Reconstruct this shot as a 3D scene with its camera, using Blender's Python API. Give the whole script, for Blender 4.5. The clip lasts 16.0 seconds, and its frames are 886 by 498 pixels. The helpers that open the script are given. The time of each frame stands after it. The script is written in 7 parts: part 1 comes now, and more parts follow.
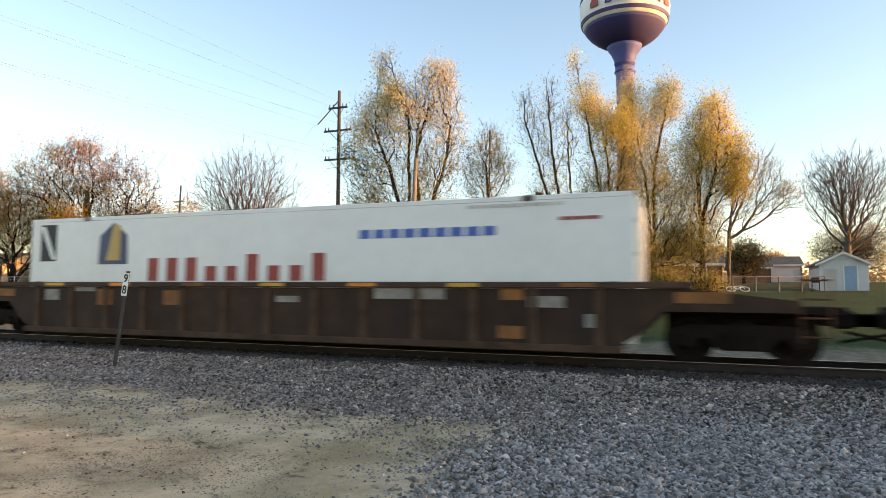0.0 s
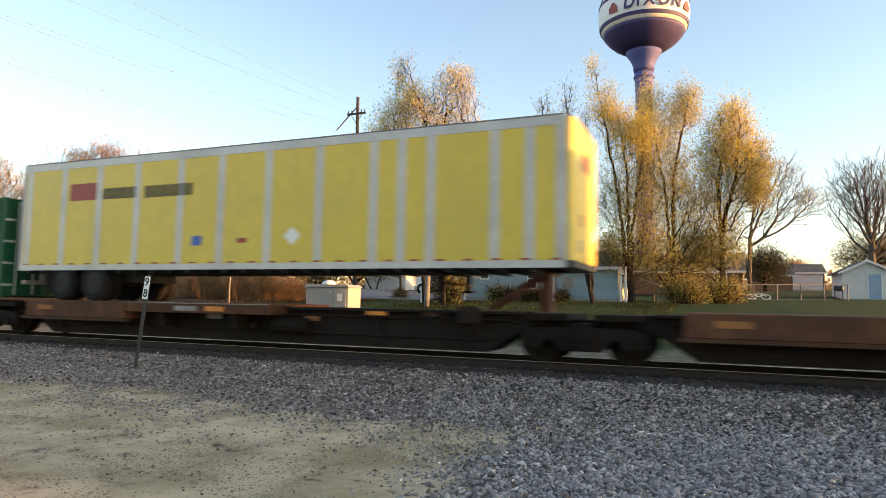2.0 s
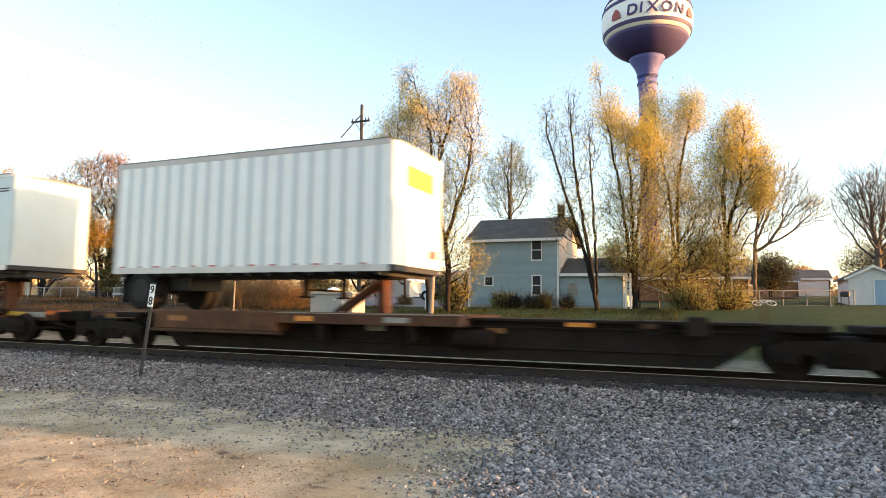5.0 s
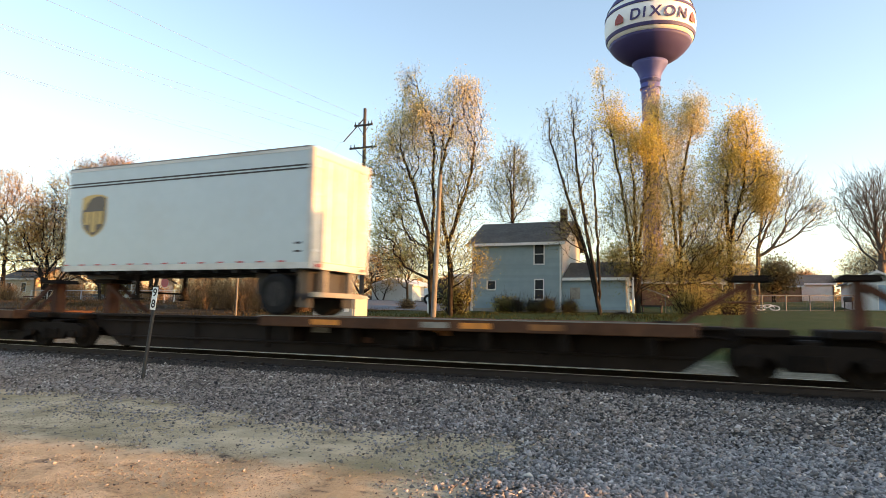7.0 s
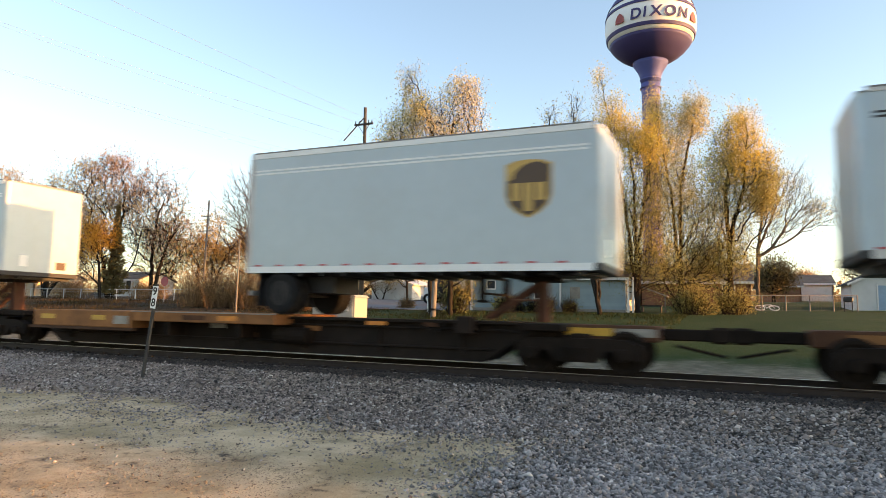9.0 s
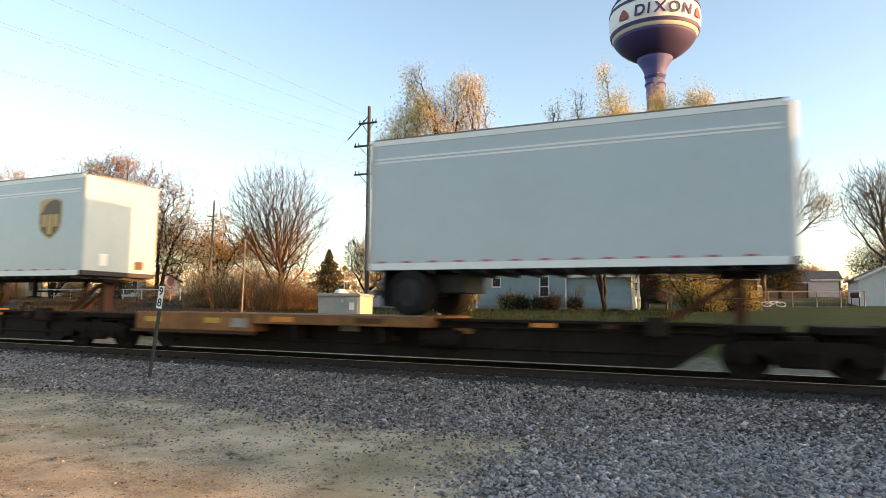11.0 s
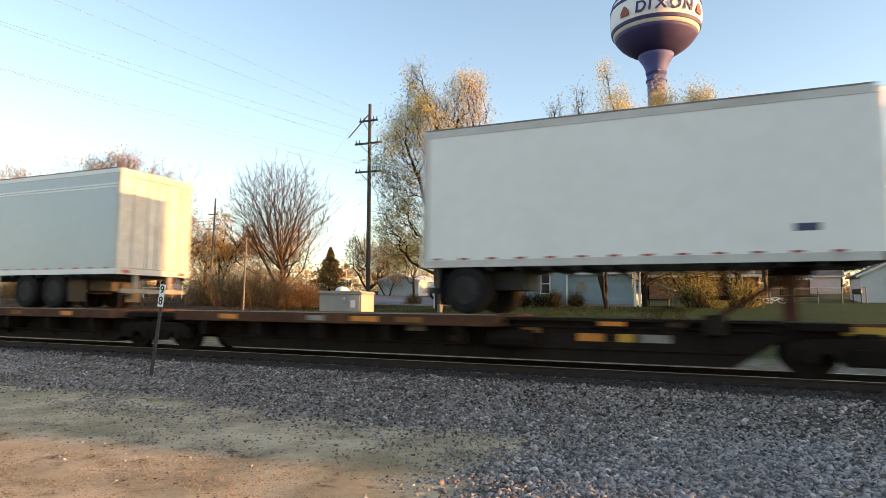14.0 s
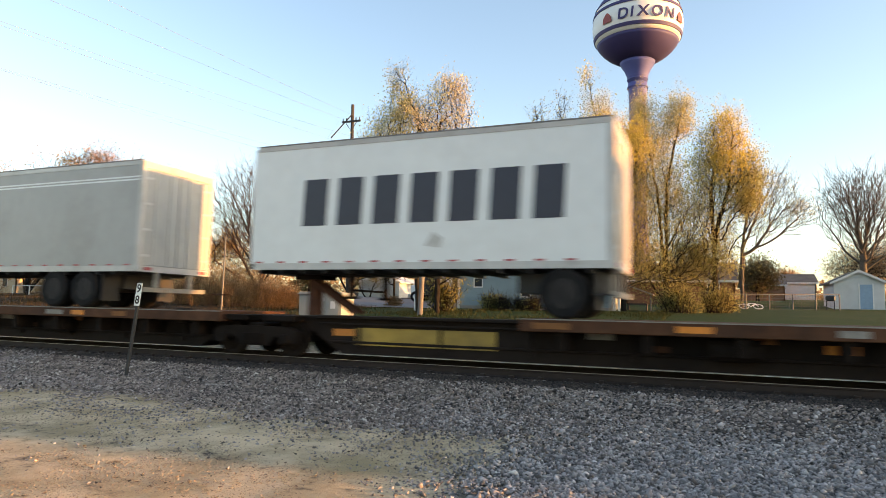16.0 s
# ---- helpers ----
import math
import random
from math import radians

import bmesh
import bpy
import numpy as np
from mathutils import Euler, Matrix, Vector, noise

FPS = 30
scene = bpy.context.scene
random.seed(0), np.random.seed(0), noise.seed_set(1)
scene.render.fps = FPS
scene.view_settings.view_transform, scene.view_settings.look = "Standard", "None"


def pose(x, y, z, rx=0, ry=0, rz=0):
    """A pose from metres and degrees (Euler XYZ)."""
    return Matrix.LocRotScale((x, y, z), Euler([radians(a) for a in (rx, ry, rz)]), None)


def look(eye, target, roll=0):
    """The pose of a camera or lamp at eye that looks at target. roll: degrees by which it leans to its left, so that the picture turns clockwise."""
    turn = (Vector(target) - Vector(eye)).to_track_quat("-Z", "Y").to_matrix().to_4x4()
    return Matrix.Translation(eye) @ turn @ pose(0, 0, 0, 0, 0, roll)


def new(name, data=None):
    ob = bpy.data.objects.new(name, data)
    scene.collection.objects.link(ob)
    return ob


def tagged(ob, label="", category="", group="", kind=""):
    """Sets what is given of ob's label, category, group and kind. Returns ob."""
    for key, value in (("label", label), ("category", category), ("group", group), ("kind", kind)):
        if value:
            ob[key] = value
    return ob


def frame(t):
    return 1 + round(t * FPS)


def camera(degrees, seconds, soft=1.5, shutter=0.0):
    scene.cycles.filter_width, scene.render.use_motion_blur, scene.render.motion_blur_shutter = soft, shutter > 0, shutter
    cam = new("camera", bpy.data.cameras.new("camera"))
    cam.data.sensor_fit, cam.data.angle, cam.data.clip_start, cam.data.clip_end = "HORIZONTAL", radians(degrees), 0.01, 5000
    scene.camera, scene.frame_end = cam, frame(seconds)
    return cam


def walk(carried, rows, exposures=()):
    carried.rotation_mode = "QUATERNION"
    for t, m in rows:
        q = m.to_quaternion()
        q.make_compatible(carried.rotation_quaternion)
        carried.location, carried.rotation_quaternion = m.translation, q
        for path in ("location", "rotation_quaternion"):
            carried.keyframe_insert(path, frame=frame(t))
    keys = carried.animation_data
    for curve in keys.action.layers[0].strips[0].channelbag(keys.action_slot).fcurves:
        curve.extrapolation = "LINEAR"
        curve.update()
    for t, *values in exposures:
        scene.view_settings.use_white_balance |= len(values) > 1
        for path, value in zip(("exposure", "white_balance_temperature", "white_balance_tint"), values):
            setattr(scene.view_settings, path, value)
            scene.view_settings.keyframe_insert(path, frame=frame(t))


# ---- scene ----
# ---- camera ----
cam = camera(68.8, 16.0, soft=0.65, shutter=0.3)
walk(cam, [
    (0.0, look((-0.009, 0.020, 1.179), (-7.257, 18.602, 2.651), 0.51)),
    (0.5, look((0.006, 0.008, 1.179), (-7.231, 18.596, 2.641), 0.56)),
    (1.0, look((-0.003, 0.005, 1.180), (-7.222, 18.599, 2.656), 0.99)),
    (1.5, look((-0.004, -0.004, 1.175), (-7.767, 18.358, 2.772), 0.31)),
    (2.0, look((-0.007, 0.005, 1.178), (-7.742, 18.376, 2.816), 0.95)),
    (2.5, look((-0.003, 0.001, 1.178), (-7.778, 18.352, 2.839), 1.00)),
    (3.0, look((-0.029, 0.022, 1.175), (-7.833, 18.360, 2.850), 1.00)),
    (3.5, look((-0.006, -0.001, 1.181), (-7.806, 18.337, 2.881), 0.90)),
    (4.0, look((-0.000, -0.008, 1.180), (-7.810, 18.320, 2.935), 0.86)),
    (6.5, look((-0.001, -0.006, 1.175), (-7.914, 18.259, 3.125), 0.83)),
    (7.0, look((0.002, -0.005, 1.176), (-7.919, 18.254, 3.143), 0.98)),
    (7.5, look((-0.004, -0.012, 1.175), (-7.935, 18.243, 3.142), 0.99)),
    (8.0, look((0.000, -0.012, 1.179), (-7.943, 18.239, 3.128), 0.92)),
    (8.5, look((0.033, -0.027, 1.178), (-7.900, 18.227, 3.138), 0.74)),
    (9.0, look((-0.003, -0.008, 1.179), (-7.921, 18.255, 3.123), 1.11)),
    (11.5, look((-0.001, -0.006, 1.180), (-8.094, 18.186, 3.053), 0.73)),
    (12.0, look((-0.011, 0.003, 1.175), (-8.139, 18.182, 3.033), 0.78)),
    (12.5, look((-0.005, 0.002, 1.174), (-8.153, 18.173, 3.020), 0.61)),
    (13.0, look((0.002, 0.005, 1.175), (-8.185, 18.160, 3.012), 0.51)),
    (13.5, look((0.018, -0.007, 1.180), (-8.145, 18.160, 3.005), 0.57)),
    (14.0, look((0.021, -0.007, 1.181), (-8.081, 18.189, 2.991), 0.61)),
    (14.5, look((0.005, 0.004, 1.178), (-7.999, 18.242, 2.997), 0.97)),
    (15.0, look((-0.000, 0.013, 1.177), (-7.827, 18.325, 3.020), 1.08)),
    (15.5, look((-0.001, 0.012, 1.170), (-7.686, 18.380, 3.057), 1.14)),
    (16.0, look((0.002, 0.003, 1.181), (-7.557, 18.423, 3.068), 1.22)),
], exposures=[(0.0, 1.6, 7150, 14), (2.0, 1.65, 7150, 14), (3.0, 1.85, 7150, 14), (3.5, 2.08, 7150, 14), (4.0, 2.12, 7150, 14), (5.2, 1.95, 7150, 14), (6.4, 1.7, 7150, 14), (9.0, 1.66, 7150, 14), (11.5, 1.6, 7150, 14), (13.0, 1.5, 7150, 14), (14.5, 1.56, 7150, 14), (16.0, 1.65, 7150, 14)])

# ---- light: a low late-afternoon sun beyond the train, clear sky ----
SUN_EL, SUN_AZ = radians(4.5), radians(6.2)      # azimuth from +x towards +y
world = bpy.data.worlds.new("world")
scene.world = world
world.use_nodes = True
wn = world.node_tree.nodes
sky = wn.new("ShaderNodeTexSky")
sky.sky_type, sky.sun_disc = "NISHITA", False
sky.sun_elevation, sky.sun_rotation = SUN_EL + radians(5.3), radians(90) - SUN_AZ
sky.air_density, sky.dust_density, sky.ozone_density = 1.0, 1.1, 1.35
wn["Background"].inputs[1].default_value = 0.15
world.node_tree.links.new(sky.outputs[0], wn["Background"].inputs[0])
sun = new("sun", bpy.data.lights.new("sun", "SUN"))
sun.data.energy, sun.data.angle, sun.data.color = 4.7, radians(0.6), (1.0, 0.455, 0.13)
sd = Vector((math.cos(SUN_EL) * math.cos(SUN_AZ), math.cos(SUN_EL) * math.sin(SUN_AZ), math.sin(SUN_EL)))
sun.matrix_world = look(sd * 50, (0, 0, 0))

# ---- materials ----
def mat(name, col, rough=0.6, metal=0.0, var=0.25, scale=6.0, bump=0.0, bscale=60.0, dirt=None, dirt_scale=0.6, island=0.0, rand=0.0, spec=0.5):
    """A procedural surface: base colour with two scales of noise, optional dirt blotches and relief."""
    m = bpy.data.materials.new(name)
    m.use_nodes = True
    nt = m.node_tree
    N, L = nt.nodes, nt.links
    b = N["Principled BSDF"]
    b.inputs["Roughness"].default_value, b.inputs["Metallic"].default_value = rough, metal
    b.inputs["Specular IOR Level"].default_value = spec
    tc = N.new("ShaderNodeTexCoord")
    n1 = N.new("ShaderNodeTexNoise")
    n1.inputs["Scale"].default_value, n1.inputs["Detail"].default_value = scale, 8
    n2 = N.new("ShaderNodeTexNoise")
    n2.inputs["Scale"].default_value, n2.inputs["Detail"].default_value = scale * 0.13, 4
    L.new(tc.outputs["Object"], n1.inputs["Vector"])
    L.new(tc.outputs["Object"], n2.inputs["Vector"])
    add = N.new("ShaderNodeMath"); add.operation = "ADD"
    L.new(n1.outputs["Fac"], add.inputs[0]); L.new(n2.outputs["Fac"], add.inputs[1])
    mr = N.new("ShaderNodeMapRange")
    mr.inputs[1].default_value, mr.inputs[2].default_value = 0.7, 1.3
    mr.inputs[3].default_value, mr.inputs[4].default_value = 1 - var, 1 + var
    L.new(add.outputs[0], mr.inputs[0])
    last = mr.outputs[0]
    for source, amount in (("island", island), ("rand", rand)):
        if amount:
            g = N.new("ShaderNodeNewGeometry") if source == "island" else N.new("ShaderNodeObjectInfo")
            r = N.new("ShaderNodeMapRange")
            r.inputs[3].default_value, r.inputs[4].default_value = 1 - amount, 1 + amount
            L.new(g.outputs["Random Per Island" if source == "island" else "Random"], r.inputs[0])
            mu = N.new("ShaderNodeMath"); mu.operation = "MULTIPLY"
            L.new(last, mu.inputs[0]); L.new(r.outputs[0], mu.inputs[1])
            last = mu.outputs[0]
    sc = N.new("ShaderNodeVectorMath"); sc.operation = "SCALE"
    sc.inputs[0].default_value = col
    L.new(last, sc.inputs["Scale"])
    out = sc.outputs[0]
    if dirt:
        n3 = N.new("ShaderNodeTexNoise")
        n3.inputs["Scale"].default_value, n3.inputs["Detail"].default_value = dirt_scale, 9
        n3.inputs["Roughness"].default_value = 0.65
        L.new(tc.outputs["Object"], n3.inputs["Vector"])
        r3 = N.new("ShaderNodeMapRange")
        r3.inputs[1].default_value, r3.inputs[2].default_value, r3.inputs[4].default_value = 0.5, 0.72, dirt[3]
        L.new(n3.outputs["Fac"], r3.inputs[0])
        mx = N.new("ShaderNodeMix"); mx.data_type = "RGBA"
        L.new(r3.outputs[0], mx.inputs[0]); L.new(out, mx.inputs[6])
        mx.inputs[7].default_value = (*dirt[:3], 1)
        out = mx.outputs[2]
    L.new(out, b.inputs["Base Color"])
    if bump:
        n4 = N.new("ShaderNodeTexNoise")
        n4.inputs["Scale"].default_value, n4.inputs["Detail"].default_value = bscale, 6
        L.new(tc.outputs["Object"], n4.inputs["Vector"])
        bp = N.new("ShaderNodeBump")
        bp.inputs["Strength"].default_value, bp.inputs["Distance"].default_value = bump, 0.02
        L.new(n4.outputs["Fac"], bp.inputs["Height"])
        L.new(bp.outputs[0], b.inputs["Normal"])
    return m

GRIME = (0.16, 0.14, 0.11, 0.45)
M_rooftop = mat("sooty_roof_sheet", (0.16, 0.155, 0.15), 0.6, var=0.2, scale=3, dirt=GRIME)
M_darkrust = mat("dark_rust_steel", (0.055, 0.028, 0.016), 0.85, var=0.35, scale=5, bump=0.2, spec=0.25)
M_white = mat("white_paint", (0.68, 0.71, 0.715), 0.3, var=0.05, scale=3, dirt=(0.50, 0.49, 0.46, 0.3), dirt_scale=0.35)
M_grey = mat("grey_paint", (0.385, 0.46, 0.505), 0.2, var=0.04, scale=3, dirt=(0.36, 0.36, 0.35, 0.3), dirt_scale=0.5)
M_grey2 = mat("dull_grey_paint", (0.33, 0.34, 0.335), 0.4, var=0.06, scale=3, dirt=(0.22, 0.215, 0.20, 0.5), dirt_scale=0.6)
M_offwhite = mat("worn_white_paint", (0.43, 0.425, 0.415), 0.5, var=0.12, scale=4, dirt=(0.26, 0.22, 0.17, 0.65), dirt_scale=0.8)
M_yellow = mat("yellow_paint", (0.60, 0.45, 0.055), 0.4, var=0.09, scale=3, dirt=(0.42, 0.34, 0.10, 0.45), dirt_scale=0.6)
M_green = mat("green_paint", (0.006, 0.074, 0.036), 0.55, var=0.2, scale=3, dirt=(0.02, 0.058, 0.02, 0.6), dirt_scale=0.5, spec=0.2)
M_steel = mat("galvanised_steel", (0.45, 0.46, 0.47), 0.42, 0.6, var=0.12, scale=12)
M_alu = mat("aluminium_rail", (0.46, 0.46, 0.45), 0.45, 0.2, var=0.12, scale=8, dirt=GRIME)
M_rust = mat("rusty_brown_steel", (0.085, 0.038, 0.02), 0.85, var=0.35, scale=4, bump=0.2, spec=0.25, dirt=(0.035, 0.022, 0.017, 0.85), dirt_scale=0.9)
M_tan = mat("weathered_orange_steel", (0.23, 0.10, 0.035), 0.8, var=0.3, scale=4, bump=0.2, spec=0.3, dirt=(0.09, 0.04, 0.02, 0.85), dirt_scale=0.8)
M_dark = mat("black_grimy_steel", (0.012, 0.0085, 0.0065), 0.85, var=0.4, scale=5, bump=0.2, dirt=(0.02, 0.014, 0.011, 0.6), spec=0.12)
M_well = mat("dark_brown_well_steel", (0.042, 0.024, 0.016), 0.8, var=0.35, scale=2.5, bump=0.2, spec=0.25, dirt=(0.024, 0.017, 0.014, 0.8), dirt_scale=0.5)
M_wellrib = mat("brown_well_rib_steel", (0.066, 0.040, 0.027), 0.85, var=0.35, scale=4, bump=0.2, spec=0.2, dirt=(0.03, 0.02, 0.015, 0.8), dirt_scale=0.9)
M_orange = mat("reflective_orange", (0.60, 0.20, 0.02), 0.5, var=0.25, scale=10, dirt=(0.3, 0.12, 0.03, 0.6), dirt_scale=3)
M_chip = mat("reflective_yellow", (0.52, 0.29, 0.03), 0.5, var=0.2, scale=10, dirt=(0.3, 0.18, 0.04, 0.5), dirt_scale=3)
M_stencil = mat("white_stencil", (0.23, 0.215, 0.19), 0.6, var=0.3, scale=10, dirt=(0.09, 0.07, 0.05, 0.7), dirt_scale=4)
M_red = mat("red_tape", (0.36, 0.06, 0.065), 0.4, var=0.1)
M_rubber = mat("tyre_rubber", (0.009, 0.009, 0.01), 0.9, var=0.3, scale=9, spec=0.25, dirt=(0.022, 0.02, 0.018, 0.5), dirt_scale=3)
M_rim = mat("wheel_rim_steel", (0.02, 0.018, 0.017), 0.75, 0.2, var=0.3, scale=10, dirt=(0.04, 0.037, 0.033, 0.8), dirt_scale=3)
M_black = mat("black_trim", (0.018, 0.018, 0.02), 0.6, var=0.2)
M_navy = mat("navy_paint", (0.035, 0.045, 0.11), 0.45, var=0.1)
M_ink = mat("blue_black_vinyl", (0.022, 0.026, 0.045), 0.45, var=0.1)
M_blue = mat("blue_paint", (0.035, 0.10, 0.38), 0.45, var=0.1)
M_brown = mat("dark_brown_vinyl", (0.06, 0.032, 0.016), 0.4, var=0.1)
M_gold = mat("gold_vinyl", (0.45, 0.29, 0.075), 0.4, var=0.1)
M_maroon = mat("dark_red_paint", (0.27, 0.035, 0.025), 0.5, var=0.15)
M_lightorange = mat("orange_paint", (0.72, 0.27, 0.035), 0.45, var=0.1)
M_hitch = mat("red_brown_hitch_steel", (0.075, 0.03, 0.018), 0.8, var=0.35, scale=5, bump=0.2, spec=0.25, dirt=(0.05, 0.03, 0.02, 0.8), dirt_scale=1.5)
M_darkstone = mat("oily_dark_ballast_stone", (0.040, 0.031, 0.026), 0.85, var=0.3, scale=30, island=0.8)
M_whitestone = mat("whitish_broken_stone", (0.42, 0.39, 0.36), 0.85, var=0.2, scale=30, island=0.35)
M_sill = mat("brown_black_sill_steel", (0.014, 0.009, 0.0065), 0.85, var=0.4, scale=4, bump=0.2, spec=0.25, dirt=(0.024, 0.014, 0.0095, 0.7), dirt_scale=0.8)
M_rail = mat("rail_side_steel", (0.022, 0.014, 0.011), 0.8, 0.1, var=0.3, scale=5, bump=0.15)
M_railtop = mat("polished_rail_head", (0.42, 0.40, 0.38), 0.28, 0.9, var=0.15, scale=3)
M_tie = mat("weathered_concrete", (0.21, 0.195, 0.175), 0.9, var=0.25, scale=12, bump=0.3, rand=0.3)
M_stone = mat("brown_ballast_stone", (0.175, 0.148, 0.130), 0.85, var=0.25, scale=30, dirt=(0.075, 0.056, 0.048, 0.7), dirt_scale=0.28, island=0.95)
M_palestone = mat("pale_grey_ballast_stone", (0.225, 0.206, 0.196), 0.85, var=0.25, scale=30, dirt=(0.10, 0.085, 0.075, 0.6), dirt_scale=0.5, island=0.75)
M_pebble = mat("tan_pebble", (0.27, 0.22, 0.155), 0.85, var=0.2, scale=30, island=0.5)

# ---- building helpers ----
def part(name, bm, material, parent, label="", smooth=False):
    """Links a bmesh as one mesh object under a thing or a part."""
    me = bpy.data.meshes.new(name)
    bm.to_mesh(me)
    bm.free()
    me.materials.append(material)
    if smooth:
        me.shade_smooth()
    ob = new(name, me)
    ob.parent = parent
    return tagged(ob, label)


def mesh_part(name, verts, faces, material, parent=None, label="", smooth=False):
    me = bpy.data.meshes.new(name)
    me.from_pydata(verts, [], faces)
    me.materials.append(material)
    if smooth:
        me.shade_smooth()
    ob = new(name, me)
    ob.parent = parent
    return tagged(ob, label)


def shared(ob, m, parent=None):
    """Another object on the same mesh, at its own pose."""
    c = new(ob.name.split(".")[0], ob.data)
    c.parent = parent or ob.parent
    c.matrix_basis = m
    return c


def thing(name, label, category, group="", at=(0, 0, 0), rz=0):
    ob = new(name)
    ob.empty_display_size = 0.2
    ob.matrix_basis = pose(*at, 0, 0, rz)
    return tagged(ob, label, category, group)


def box(bm, x0, x1, y0, y1, z0, z1, bevel=0.0):
    r = bmesh.ops.create_cube(bm, size=1, matrix=Matrix.Translation(((x0 + x1) / 2, (y0 + y1) / 2, (z0 + z1) / 2)) @ Matrix.Diagonal((x1 - x0, y1 - y0, z1 - z0, 1)))
    if bevel:
        es = list({e for v in r["verts"] for e in v.link_edges})
        bmesh.ops.bevel(bm, geom=es, offset=bevel, segments=1, affect="EDGES")
    return bm


def bx(x0, x1, y0, y1, z0, z1, bevel=0.0):
    return box(bmesh.new(), x0, x1, y0, y1, z0, z1, bevel)


def rod(bm, a, b, r0, r1=None, seg=8):
    a, b = Vector(a), Vector(b)
    d = b - a
    m = Matrix.Translation((a + b) / 2) @ d.to_track_quat("Z", "Y").to_matrix().to_4x4()
    bmesh.ops.create_cone(bm, cap_ends=True, segments=seg, radius1=r0, radius2=r0 if r1 is None else r1, depth=d.length, matrix=m)
    return bm


def beam(bm, a, b, w, h):
    """A square bar from a to b."""
    a, b = Vector(a), Vector(b)
    d = b - a
    m = Matrix.Translation((a + b) / 2) @ d.to_track_quat("X", "Z").to_matrix().to_4x4() @ Matrix.Diagonal((d.length, w, h, 1))
    bmesh.ops.create_cube(bm, size=1, matrix=m)
    return bm


def prism(bm, pts, y0, y1):
    """An outline in x and z, pulled from y0 to y1."""
    a = [bm.verts.new((x, y0, z)) for x, z in pts]
    b = [bm.verts.new((x, y1, z)) for x, z in pts]
    n = len(pts)
    bm.faces.new(a); bm.faces.new(b[::-1])
    for i in range(n):
        bm.faces.new((a[i], b[i], b[(i + 1) % n], a[(i + 1) % n]))
    bmesh.ops.recalc_face_normals(bm, faces=bm.faces)
    return bm


def lathe(bm, prof, seg=32, axis="z", center=(0, 0, 0), hollow=False):
    """A profile of (radius, height) turned about an axis; hollow: a ring open in the middle."""
    rings = []
    cx, cy, cz = center
    for r, h in prof:
        ring = []
        for i in range(seg):
            c, s = math.cos(i * 2 * math.pi / seg) * r, math.sin(i * 2 * math.pi / seg) * r
            p = (cx + c, cy + s, cz + h) if axis == "z" else (cx + c, cy + h, cz + s)
            ring.append(bm.verts.new(p))
        rings.append(ring)
    for a, b in zip(rings, rings[1:] + rings[:1] if hollow else rings[1:]):
        for i in range(seg):
            bm.faces.new((a[i], a[(i + 1) % seg], b[(i + 1) % seg], b[i]))
    if not hollow:
        bm.faces.new(rings[0][::-1]); bm.faces.new(rings[-1])
    bmesh.ops.recalc_face_normals(bm, faces=bm.faces)
    return bm


# ---- ground ----
PROFILE = [(-3000, -0.45), (8.3, -0.45), (9.8, -0.42), (11.7, -0.21), (12.2, -0.19), (15.7, -0.19), (16.2, -0.22), (17.4, -0.42), (20, -0.38), (30, 0.6), (40, 1.2), (46, 1.4), (56, 1.8), (72, 2.7), (100, 3.6), (160, 4.5), (3000, 8)]
TRACK_Y = 13.90


def ground_z(x, y):
    ys, zs = zip(*PROFILE)
    z = np.interp(y, ys, zs)
    t = np.clip((-20 - x) / 25, 0, 1) * np.clip((y - 22) / 15, 0, 1)
    return z + 0.45 * t * t * (3 - 2 * t)


def noise_grid(x, y, f, seed):
    """A cheap smooth noise made of sines."""
    r = np.random.RandomState(seed)
    n = 0
    for _ in range(7):
        a, b, c = r.uniform(-1, 1, 2).tolist() + [r.uniform(0, 6.28)]
        n = n + np.sin((x * a + y * b) * f * r.uniform(0.7, 1.6) + c)
    return n / 4


